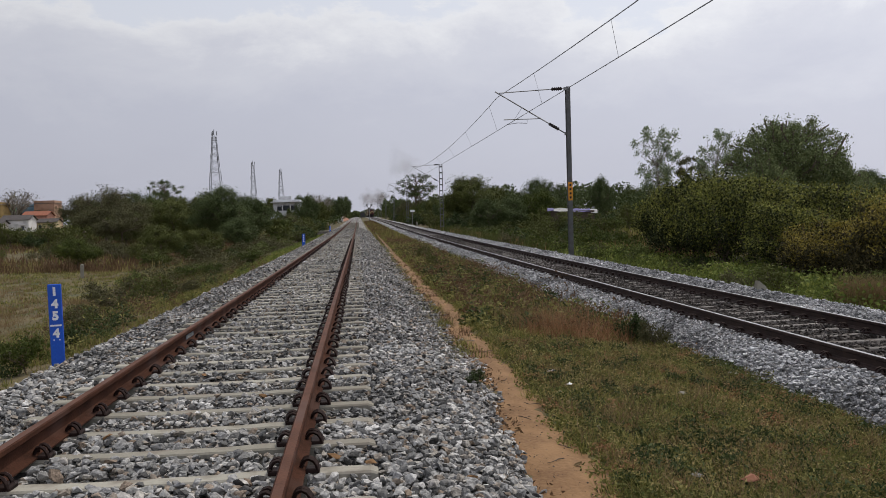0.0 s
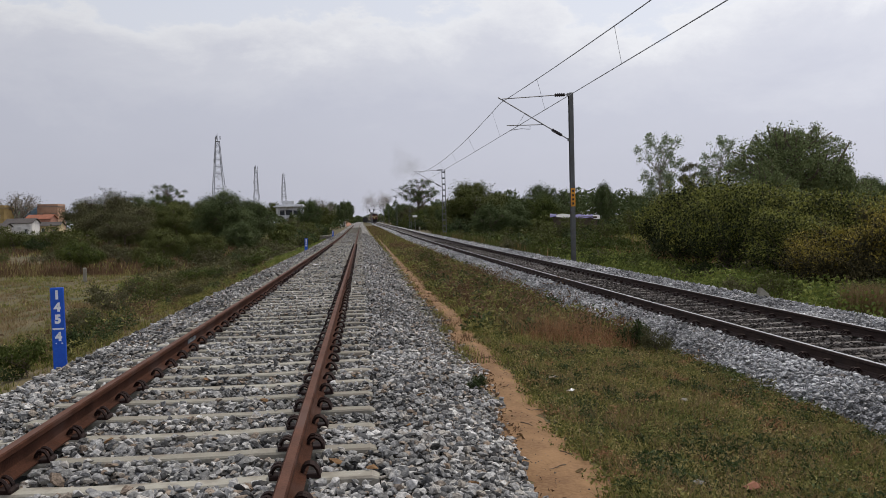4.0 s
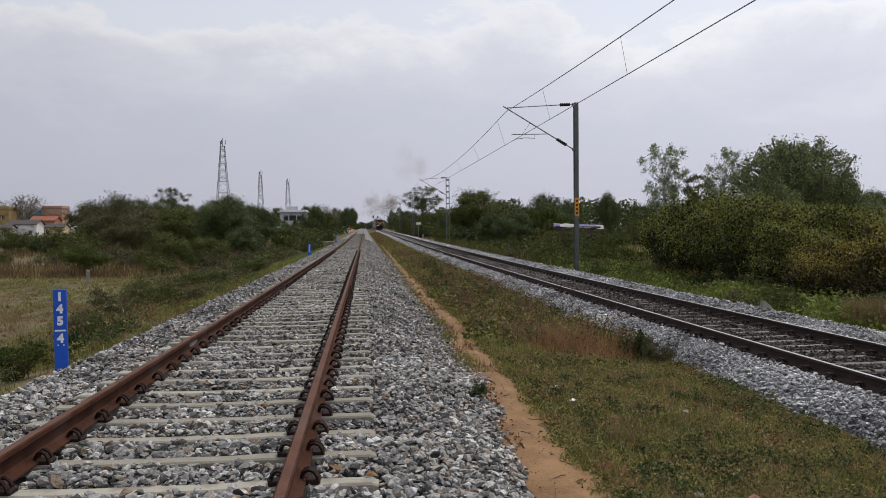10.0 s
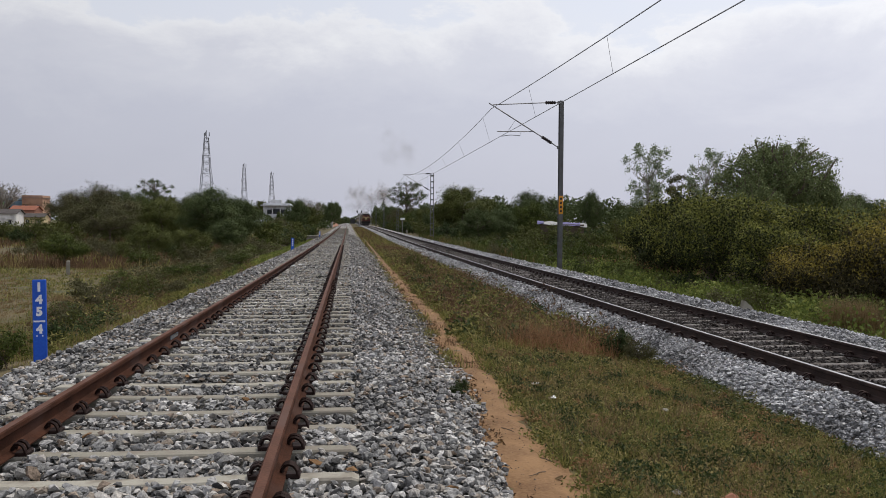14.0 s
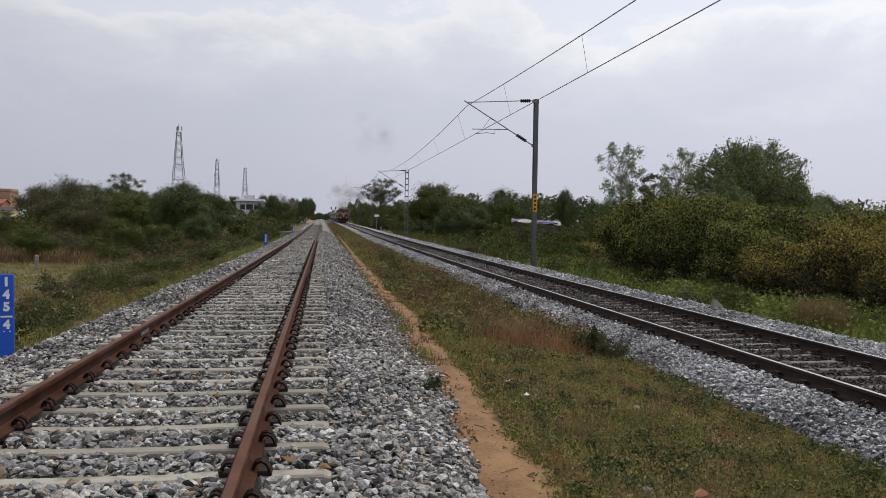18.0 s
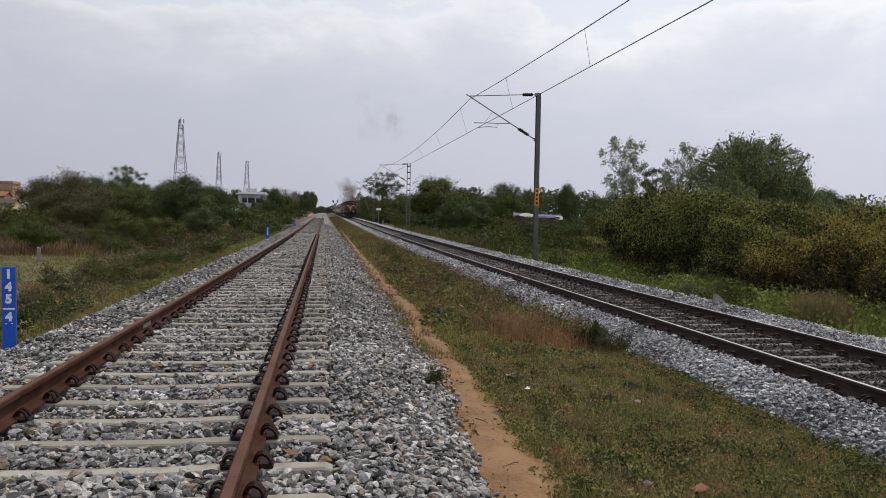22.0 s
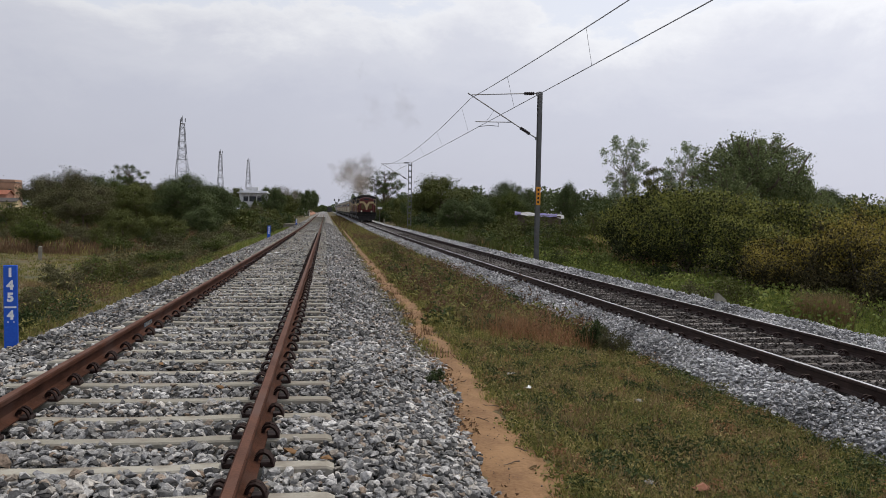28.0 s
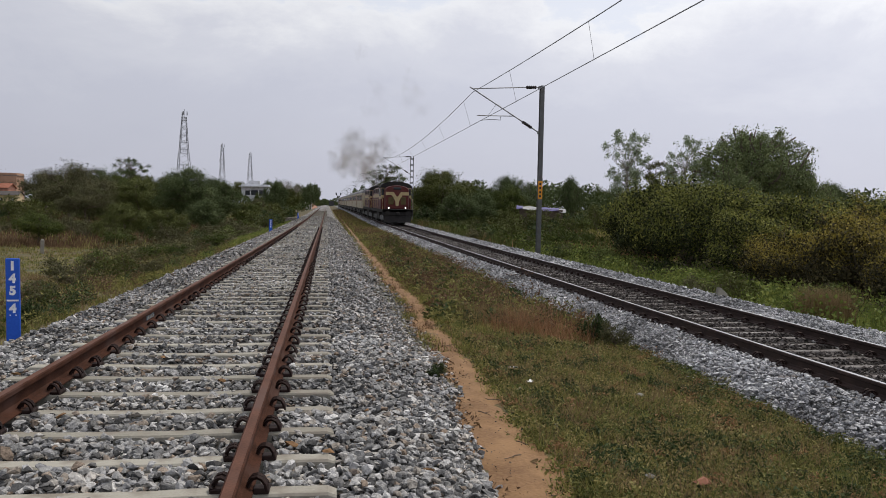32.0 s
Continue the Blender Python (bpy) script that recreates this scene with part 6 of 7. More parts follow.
def clumps(name, count, area, test, low, high, leaf, per, mat, label, rise=0.5, category="weeds"):
    """Low leafy weeds that grow in rounded clumps of uneven size."""
    x0, x1, y0, y1 = area
    x, y = spots(count * 6, x0, x1, y0, y1, test, 1.2)
    x, y = x[:count], y[:count]
    size = U(low, high, len(x))[:, None, None] * green.lognormal(0, 0.25, len(x))[:, None, None]
    d = np.clip(green.normal(size=(len(x), per, 3)), -1.8, 1.8) * np.array([0.55, 0.55, 1])
    d[:, :, 2] = np.abs(d[:, :, 2]) * rise * (1.1 - 0.35 * (d[:, :, 0] ** 2 + d[:, :, 1] ** 2))
    c = np.stack([x, y, land(x, y) + 0.01], 1)[:, None, :] + d * size
    v, f = leaf_quads(c.reshape(-1, 3), leaf, green, flat=0.15, long=2.1, tri=True)
    return tagged(new(name, sheet(name, v, f, mat)), label, category, kind="stuff")


def fringe(x, y):
    return np.abs(x - old_x(y) + 1.92) < 0.22 + 0.12 * np.sin(1.9 * y)


NEAR = (1.7, 5.1, 3.4, 14)
clumps("weed_clumps", 130, NEAR, verge, 0.06, 0.17, 0.017, 150, leaf_dark, "dark green clumps of low weeds in the grass")
clumps("weed_clumps", 260, NEAR, verge, 0.05, 0.15, 0.015, 140, herb_olive, "olive clumps of low weeds in the grass")
clumps("weed_clumps", 70, NEAR, verge, 0.05, 0.14, 0.014, 130, leaf_lime, "fresh green clumps of low weeds in the grass")
clumps("weed_clumps", 140, NEAR, verge, 0.05, 0.13, 0.013, 90, weed_red, "reddish dry clumps of low weeds in the grass")
clumps("edge_weeds", 75, (4.3, 5.6, 4.5, 13), fringe, 0.05, 0.15, 0.019, 130, leaf_dark, "dark creeping weeds along the toe of the ballast", 0.35)
clumps("edge_weeds", 80, (4.3, 5.6, 4.5, 16), fringe, 0.05, 0.15, 0.018, 120, herb_olive, "olive creeping weeds along the toe of the ballast", 0.4)
clumps("weed_clumps", 85, (1.9, 5.0, 14, 60), verge, 0.14, 0.34, 0.045, 80, leaf_dark, "dark green weed clumps along the verge", 0.6)
clumps("weed_clumps", 210, (1.9, 5.0, 14, 60), verge, 0.14, 0.34, 0.042, 80, herb_olive, "olive weed clumps along the verge", 0.6)
clumps("weed_clumps", 280, (1.9, 5.0, 14, 70), verge, 0.14, 0.36, 0.036, 80, weed_brown, "brown weed clumps along the verge", 0.7)
# weeds that creep over the edge of the path
x, y = spots(60000, 1.4, 2.8, 3.2, 45, lambda x, y: (x - path_mid(y) < path_half(y) * 1.6) & (x - path_mid(y) > path_half(y) * (0.45 + 0.75 * green.random(len(x)) + 0.25 * np.sin(3.3 * y) + 0.2 * np.sin(8.1 * y))), 1.4)
v, f = leaf_quads(np.stack([x, y, land(x, y) + 0.02 + U(0.0, 0.035, len(x))], 1), 0.02, green, flat=0.5, tri=True)
tagged(new("path_herbs", sheet("path_herbs", v, f, herb_olive)), "low herbs creeping over the edge of the path", "grass", kind="stuff")
x, y = spots(16000, 1.0, 2.2, 3.2, 30, lambda x, y: np.abs(x - path_mid(y) + path_half(y) * 0.95) < 0.07 * np.abs(green.normal(size=len(x))) * (1 + np.sin(2.7 * y)), 1.3)
v, f = leaf_quads(np.stack([x, y, land(x, y) + 0.02 + U(0.0, 0.03, len(x))], 1), 0.02, green, flat=0.5, tri=True)
tagged(new("path_litter", sheet("path_litter", v, f, weed_brown)), "brown dead leaves along the foot of the ballast", "litter", kind="stuff")
x, y = spots(52000, 1.6, 5.0, 3.2, 16, lambda x, y: verge(x, y) & patchy(x, y, 1.9, 12, -0.35), 1.3)
v, f = leaf_quads(np.stack([x, y, land(x, y) + U(0.02, 0.09, len(x))], 1), 0.0145, green, tri=True)
tagged(new("seed_heads", sheet("seed_heads", v, f, seed_pale)), "tiny pale seed heads over the short grass", "grass", kind="stuff")
x, y = spots(46000, 1.6, 5.0, 13, 34, lawn, 1.3)
blades("short_grass", x, y, U(0.04, 0.14, len(x)), U(0.008, 0.016, len(x)), grass_green, "short olive-green grass beside the path", 0.8, tuft=14, spread=0.05)
x, y = spots(34000, 1.8, 5.0, 34, 110, verge, 1.2)
blades("short_grass", x, y, U(0.08, 0.25, len(x)), U(0.02, 0.045, len(x)), grass_green, "rough olive grass beside the path", 0.7)
x, y = spots(17000, 2.4, 5.0, 12, 17, reddish)
blades("red_weeds", x, y, U(0.06, 0.46, len(x)) * (0.75 + 0.35 * waves(x, y, 3.0, 2)), U(0.006, 0.013, len(x)), weed_red, "tall reddish-brown dry weeds beside the ballast", 0.55, tuft=9, spread=0.05)
x, y = spots(7000, 2.4, 4.2, 12, 20, lambda x, y: reddish(x + 0.6, y - 0.8))
blades("dry_grass", x, y, U(0.15, 0.5, len(x)), U(0.004, 0.009, len(x)), grass_dry, "tall straw-coloured grass beside the weeds", 0.35)
x, y = spots(9000, 1.6, 5.0, 60, 260, lambda x, y: (np.abs(x - path_mid(y)) > path_half(y)) & (x < old_x(y) - 2.1))
blades("rough_grass", x, y, U(0.1, 0.4, len(x)), U(0.04, 0.1, len(x)), weed_brown, "rough brown grass far along the path", 0.5)
x, y = spots(14000, 1.6, 5.0, 60, 260, lambda x, y: (np.abs(x - path_mid(y)) > path_half(y) * 1.2) & (x < old_x(y) - 1.9))
blades("rough_grass", x, y, U(0.1, 0.3, len(x)), U(0.04, 0.1, len(x)), grass_green, "rough olive grass far along the path", 0.5)
x, y = spots(30000, 2.0, 5.0, 15, 60, brown_far, 1.3)
blades("brown_weeds", x, y, U(0.05, 0.26, len(x)), U(0.008, 0.02, len(x)), weed_brown, "brown dry weeds along the verge", 0.35, tuft=12, spread=0.08)
x, y = spots(6000, 2.2, 5.0, 17, 60, brown_far, 1.3)
blades("dry_grass", x, y, U(0.08, 0.28, len(x)), U(0.008, 0.02, len(x)), grass_dry, "dry grass along the verge", 0.4)


x, y = spots(24000, 1.9, 5.0, 11, 50, lambda x, y: verge(x, y) & patchy(x, y, 1.6, 3, 0.2) & (y > 11 + 5 * green.random(len(x))), 1.3)
v, f = leaf_quads(np.stack([x, y, land(x, y) + U(0.01, 0.13, len(x))], 1), 0.036, green, flat=0.4, tri=True)
tagged(new("low_herbs", sheet("low_herbs", v, f, herb_olive)), "leafy weeds among the dry grass", "grass", kind="stuff")


def west(x, y):
    return x < -4.15 - 0.12 * np.sin(1.3 * y) - 0.15 * np.abs(green.normal(size=len(x)))


x, y = spots(60000, -10, -4.1, 7, 30, lambda x, y: west(x, y) & patchy(x, y, 0.9, 3, -0.9), 1.1)
blades("field_grass", x, y, U(0.03, 0.14, len(x)), U(0.008, 0.018, len(x)), grass_green, "rough green grass below the ballast", 0.5, tuft=14, spread=0.07)
x, y = spots(40000, -14, -4.1, 7, 34, lambda x, y: west(x, y) & patchy(x, y, 0.7, 8, -0.2))
blades("dry_grass", x, y, U(0.05, 0.18, len(x)), U(0.006, 0.015, len(x)), grass_dry, "dry grass below the ballast", 0.5)
x, y = spots(70000, -30, -4.6, 28, 62, lambda x, y: patchy(x, y, 0.35, 5, -0.7))
blades("field_grass", x, y, U(0.04, 0.16, len(x)), U(0.015, 0.04, len(x)), grass_green, "rough olive grass of the field", 0.6, tuft=16, spread=0.15)
x, y = spots(60000, -34, -7, 26, 66, lambda x, y: patchy(x, y, 0.3, 2, -0.35))
blades("dry_grass", x, y, U(0.04, 0.16, len(x)), U(0.015, 0.04, len(x)), grass_dry, "pale dry grass of the field", 0.6, tuft=16, spread=0.15)
x, y = spots(24000, -10, -4.6, 28, 120, lambda x, y: (x > -6.5 - 0.5 * np.sin(y * 0.3)))
blades("field_grass", x, y, U(0.06, 0.24, len(x)), U(0.02, 0.05, len(x)), grass_lush, "green grass along the foot of the ballast", 0.5)
x, y = spots(45000, -75, -12, 62, 150, lambda x, y: patchy(x, y, 0.12, 5, -0.6))
blades("brown_weeds", x, y, U(0.25, 0.9, len(x)), U(0.05, 0.14, len(x)), weed_brown, "tall brown grass across the far field", 0.4)
x, y = spots(36000, -80, -10, 60, 190, lambda x, y: patchy(x, y, 0.2, 11, -0.2))
blades("field_grass", x, y, U(0.2, 0.7, len(x)), U(0.06, 0.16, len(x)), grass_green, "rough olive grass across the far field", 0.5)


WEST = (-8.5, -4.3, 8, 42)
clumps("field_weeds", 45, (-6.4, -4.3, 8, 42), west, 0.12, 0.36, 0.03, 130, leaf_dark, "dark weed clumps below the ballast", 0.8)
clumps("field_weeds", 60, WEST, west, 0.12, 0.34, 0.028, 130, herb_olive, "olive weed clumps below the ballast", 0.7)
clumps("field_weeds", 60, WEST, west, 0.12, 0.36, 0.026, 130, weed_brown, "brown dry weed clumps below the ballast", 0.9)
clumps("field_weeds", 120, (-12, -6, 44, 75), west, 0.25, 0.7, 0.06, 90, leaf_brown, "brown weed clumps across the field", 0.7)
# a band of tall reddish grass beyond the pasture
x, y = spots(34000, -46, -13, 57, 68, lambda x, y: np.abs(y - 62 + 2.2 * np.sin(0.21 * x)) < 3.2 + green.normal(size=len(x)))
blades("red_grass", x, y, U(0.15, 0.5, len(x)) * (0.8 + 0.35 * np.sin(x * 0.7)), U(0.025, 0.05, len(x)), weed_brown, "band of tall reddish-brown grass beyond the pasture", 0.3, tuft=14, spread=0.2)
x, y = spots(3500, -46, -13, 57, 66, lambda x, y: patchy(x, y, 0.4, 9, 0.0))
blades("red_grass", x, y, U(0.3, 0.6, len(x)), U(0.025, 0.05, len(x)), seed_pale, "pale plumes over the reddish grass", 0.3, tuft=12, spread=0.25)
x, y = spots(30000, -30, -6, 10, 54, lambda x, y: west(x, y) & patchy(x, y, 0.28, 13, 0.1), 1.1)
blades("pasture", x, y, U(0.02, 0.07, len(x)), U(0.012, 0.03, len(x)), grass_lush, "short green pasture grass", 0.8, tuft=10, spread=0.12)


def east(x, y):
    return x > old_x(y) + 2.75 + 0.15 * np.sin(1.7 * y) + 0.1 * np.abs(green.normal(size=len(x)))


x, y = spots(34000, 9.2, 14.5, 12, 45, lambda x, y: east(x, y) & patchy(x, y, 0.9, 6, -0.1), 1.1)
blades("tall_weeds", x, y, U(0.12, 0.5, len(x)), U(0.012, 0.03, len(x)), grass_lush, "lush green weeds beside the old track", 0.4, tuft=14, spread=0.09)
x, y = spots(60000, 9.4, 14.5, 14, 45, lambda x, y: east(x - 0.4, y) & patchy(x, y, 1.3, 1, -0.2))
v, f = leaf_quads(np.stack([x, y, land(x, y) + U(0.1, 0.85, len(x)) * (0.6 + 0.4 * np.sin(x * 2.1 + y * 1.3))], 1), 0.06, green)
tagged(new("broad_weeds", sheet("broad_weeds", v, f, grass_lush)), "broad-leaved green weeds beside the old track", "weeds", kind="stuff")
x, y = spots(12000, 10.6, 12.0, 16.6, 18.2, lambda x, y: ((x - 11.25) / 0.55) ** 2 + ((y - 17.4) / 0.5) ** 2 < 1 + 0.4 * green.normal(size=len(x)))
blades("dry_grass", x, y, U(0.35, 1.05, len(x)), U(0.008, 0.016, len(x)), grass_dry, "tall tuft of dry tan grass", 0.25)
x, y = spots(30000, 9.6, 15.5, 44, 110, lambda x, y: east(x - 0.4, y) & patchy(x, y, 0.8, 1, -0.2))
v, f = leaf_quads(np.stack([x, y, land(x, y) + U(0.1, 1.1, len(x)) * (0.6 + 0.4 * np.sin(x * 1.6 + y * 0.9))], 1), 0.12, green, tri=True)
tagged(new("broad_weeds", sheet("broad_weeds", v, f, leaf_mid)), "broad-leaved green weeds along the old track", "weeds", kind="stuff")
x, y = spots(60000, 9.2, 20, 45, 110, east)
blades("tall_weeds", x, y, U(0.25, 0.9, len(x)), U(0.04, 0.1, len(x)), leaf_olive, "olive weeds along the old track", 0.4)
x, y = spots(26000, 9.2, 22, 42, 110, lambda x, y: east(x, y) & patchy(x, y, 0.5, 3, 0.1))
blades("brown_weeds", x, y, U(0.3, 0.9, len(x)), U(0.03, 0.08, len(x)), weed_red, "brown weeds along the old track", 0.4)
x, y = spots(36000, 14, 90, 40, 160, lambda x, y: x > 12)
blades("field_grass", x, y, U(0.2, 0.8, len(x)), U(0.06, 0.16, len(x)), grass_green, "rough grass of the eastern field", 0.5)

x, y = spots(16000, 1.5, 5.0, -12, 3.3, verge)
blades("short_grass", x, y, U(0.03, 0.1, len(x)), U(0.01, 0.02, len(x)), grass_green, "short olive-green grass beside the path", 0.9, tuft=16, spread=0.05)

x, y = spots(34000, 1.2, 2.5, 11, 60, lambda x, y: (np.abs(x - path_mid(y)) < path_half(y) + 0.15) & (np.abs(x - path_mid(y)) > path_half(y) * U(0.2, 1.1, len(x))) & patchy(x, y, 2.7, 6, 0.15), 1.3)
blades("path_grass", x, y, U(0.03, 0.13, len(x)), U(0.006, 0.016, len(x)), grass_green, "thin grass along both edges of the path", 0.8, -0.01, 12, 0.04)
x, y = spots(20000, 1.2, 2.5, 11, 60, lambda x, y: (np.abs(x - path_mid(y)) < path_half(y) + 0.15) & patchy(x, y, 3.3, 9, 0.55), 1.3)
blades("path_weeds", x, y, U(0.03, 0.12, len(x)), U(0.006, 0.014, len(x)), weed_brown, "dry brown weeds scattered on the path", 0.8, -0.01, 10, 0.04)

# tufts that reach over the path, and dead stalks and chips on it
x, y = spots(70000, 1.4, 2.6, 3.2, 40, lambda x, y: (np.abs(x - path_mid(y)) < path_half(y) + 0.12) & (x - path_mid(y) > path_half(y) * U(0.3, 1.0, len(x))) & patchy(x, y, 3.7, 5, 0.1), 1.4)
blades("path_grass", x, y, U(0.02, 0.09, len(x)), U(0.004, 0.012, len(x)), grass_green, "thin grass creeping over the edge of the path", 0.9, -0.01, 12, 0.03)
x, y = spots(9000, 1.2, 2.6, 3.2, 24, lambda x, y: (np.abs(x - path_mid(y)) < path_half(y) + 0.05) & patchy(x, y, 2.9, 8, 0.2), 1.4)
v, f = scatter(coarse_rocks, x, y, land(x, y) + 0.03, 0.008 * green.lognormal(0, 0.5, len(x)), green)
tagged(new("path_chips", sheet("path_chips", v, f, ballast_bed_dark)), "small dark chips and crumbs on the path", "grit", kind="stuff")
x, y = spots(1500, 1.1, 2.4, 3.2, 20, lambda x, y: (np.abs(x - path_mid(y)) < path_half(y) + 0.1) & patchy(x, y, 2.2, 1, 0.1), 1.3)
blades("dead_stalks", x, y, U(0.005, 0.02, len(x)), U(0.004, 0.007, len(x)), bark, "dead stalks lying on the path", 5.0, -0.022)


# dead twigs on the path and in the grass
twig_rng = np.random.default_rng(31)
for i, (x, y) in enumerate(((1.52, 5.35), (1.75, 5.5), (1.45, 6.2), (1.62, 6.6), (1.5, 7.6), (1.7, 8.2), (1.6, 9.4), (2.5, 6.7), (2.9, 7.4), (3.3, 6.9), (2.7, 8.3), (3.6, 8.0), (2.4, 9.8), (3.1, 9.3), (1.75, 11.5), (1.6, 12.6), (3.9, 6.3), (2.2, 5.6))):
    n = int(twig_rng.integers(4, 7))
    long = twig_rng.uniform(0.09, 0.24)
    pts = [(long * (k / (n - 1) - 0.5), twig_rng.normal(0, 0.012), 0.012 + abs(twig_rng.normal(0, 0.008)) + (0.02 * k / n if i > 6 else 0)) for k in range(n)]
    s = Shape()
    s.tube(pts, [0.005 - 0.0028 * k / (n - 1) for k in range(n)], 5)
    s.tube([pts[2], (pts[2][0] + 0.03, pts[2][1] + 0.035, pts[2][2] + 0.012)], [0.003, 0.0015], 4)
    single("twig", s, bark if i < 7 or i % 3 else bark_pale, "dead brown twig lying on the path" if i < 7 else "dead twig lying in the short grass", "twig", pose(x, y, float(land(x, y)) + 0.02, 0, 0, twig_rng.uniform(0, 360)), "twigs beside the path")


# ---- train ----
loco_red = surface("loco_red", (0.062, 0.008, 0.007), (0.105, 0.013, 0.010), 1.5, 30.0, 0.45, 0.1, stain=(0.08, 0.02, 0.016), stain_scale=1.5)
loco_cream = plain("loco_cream", (0.42, 0.33, 0.17), 0.5)
coach_cream = surface("coach_cream", (0.36, 0.32, 0.235), (0.46, 0.41, 0.31), 0.8, 20.0, 0.55, 0.1, stain=(0.32, 0.27, 0.17), stain_scale=0.9)
coach_band = surface("coach_band", (0.17, 0.10, 0.065), (0.25, 0.15, 0.09), 0.8, 20.0, 0.55, 0.1)
under_black = surface("under_black", (0.010, 0.009, 0.009), (0.026, 0.023, 0.021), 2.0, 20.0, 0.8, 0.2)
roof_grey = surface("roof_grey", (0.16, 0.16, 0.165), (0.25, 0.25, 0.255), 1.0, 20.0, 0.7, 0.1)
grille_olive = surface("grille_olive", (0.05, 0.036, 0.012), (0.10, 0.075, 0.024), 3.0, 30.0, 0.6, 0.3)
lamp_lit = plain("lamp_lit", (1.0, 0.93, 0.82), 0.3, 0.0, 5.0)


def front(t):
    """Place of the engine's front along the line at t seconds."""
    s = 32 - t
    return 78 + 12.9 * s - 0.0525 * s * s


def on_line(y, length):
    """Pose of a vehicle on the old track, its front at y."""
    a = Vector((float(old_x(y)), y, float(old_z(y))))
    b = Vector((float(old_x(y + length)), y + length, float(old_z(y + length))))
    d = (b - a).normalized()
    up = Vector((0, 0, 1)) - d * d.z
    side = d.cross(up).normalized()
    up = side.cross(d)
    m = Matrix((side, d, up)).transposed().to_4x4()
    return Matrix.Translation(a) @ m


def arch(w, z0, z1, rise, n=9):
    """Section of a body with an arched roof."""
    return [(-w / 2, z0), (w / 2, z0), (w / 2, z1)] + [(w / 2 * math.cos(a), z1 + rise * math.sin(a)) for a in np.linspace(0, math.pi, n)[1:-1]] + [(-w / 2, z1)]


def hull(section, y0, y1, inset=0.12):
    s = Shape()
    cx, cz = 0, sum(z for _, z in section) / len(section)
    def ring(y, k):
        return [(cx + (x - cx) * k, y, cz + (z - cz) * k) for x, z in section]
    s.loft([ring(y0, 0.94), ring(y0 + inset, 1), ring(y1 - inset, 1), ring(y1, 0.94)])
    return s


def wheel_pair(parent, y, r):
    for side in (-1, 1):
        s = Shape()
        s.turn([(r * 0.4, -0.02), (r, -0.06), (r, 0.05), (r + 0.03, 0.06), (r + 0.03, 0.09), (r * 0.5, 0.09)], sides=20, m=pose(side * 0.86, y, r, 0, -90 * side, 0))
        part("wheel", s, under_black, parent)


def bogie(parent, y, axles, r):
    s = Shape()
    span = (axles - 1) * 1.8 + 1.6
    for side in (-1, 1):
        s.box((side * 1.06, y, 0.72), (0.16, span, 0.34), 0.03)
    s.box((0, y, 0.85), (2.1, 0.5, 0.25), 0.03)
    b = part("bogie", s, under_black, parent)
    for side in (-1, 1):
        for k in range(axles):
            s = Shape()
            s.box((side * 1.16, y + (k - (axles - 1) / 2) * 1.8, 0.58), (0.2, 0.42, 0.42), 0.04)
            part("axle_box", s, galvanised, b)
    for k in range(axles):
        wheel_pair(b, y + (k - (axles - 1) / 2) * 1.8, r)


engine = thing("locomotive", "dark red diesel locomotive with cream bands and lit lamps", "locomotive", group="engines of the train")
s = Shape()
s.box((0, 9.2, 1.28), (2.9, 18.0, 0.3), 0.03)
part("deck", s, under_black, engine)
short = part("short_hood", hull(arch(2.3, 1.42, 3.3, 0.42), 0.9, 2.4, 0.16), loco_red, engine)
cab = part("cab", hull(arch(2.95, 1.42, 3.45, 0.55), 2.2, 4.6, 0.05), loco_red, engine)
hood = part("long_hood", hull(arch(2.5, 1.42, 3.4, 0.42), 4.55, 17.6, 0.2), loco_red, engine)
s = Shape()
s.loft([[(x, y, z) for x, z in arch(3.1, 3.52, 3.56, 0.56)[2:] + [(-1.5, 3.50), (1.5, 3.50)]] for y in (1.95, 4.75)])
part("cab_roof", s, under_black, engine)
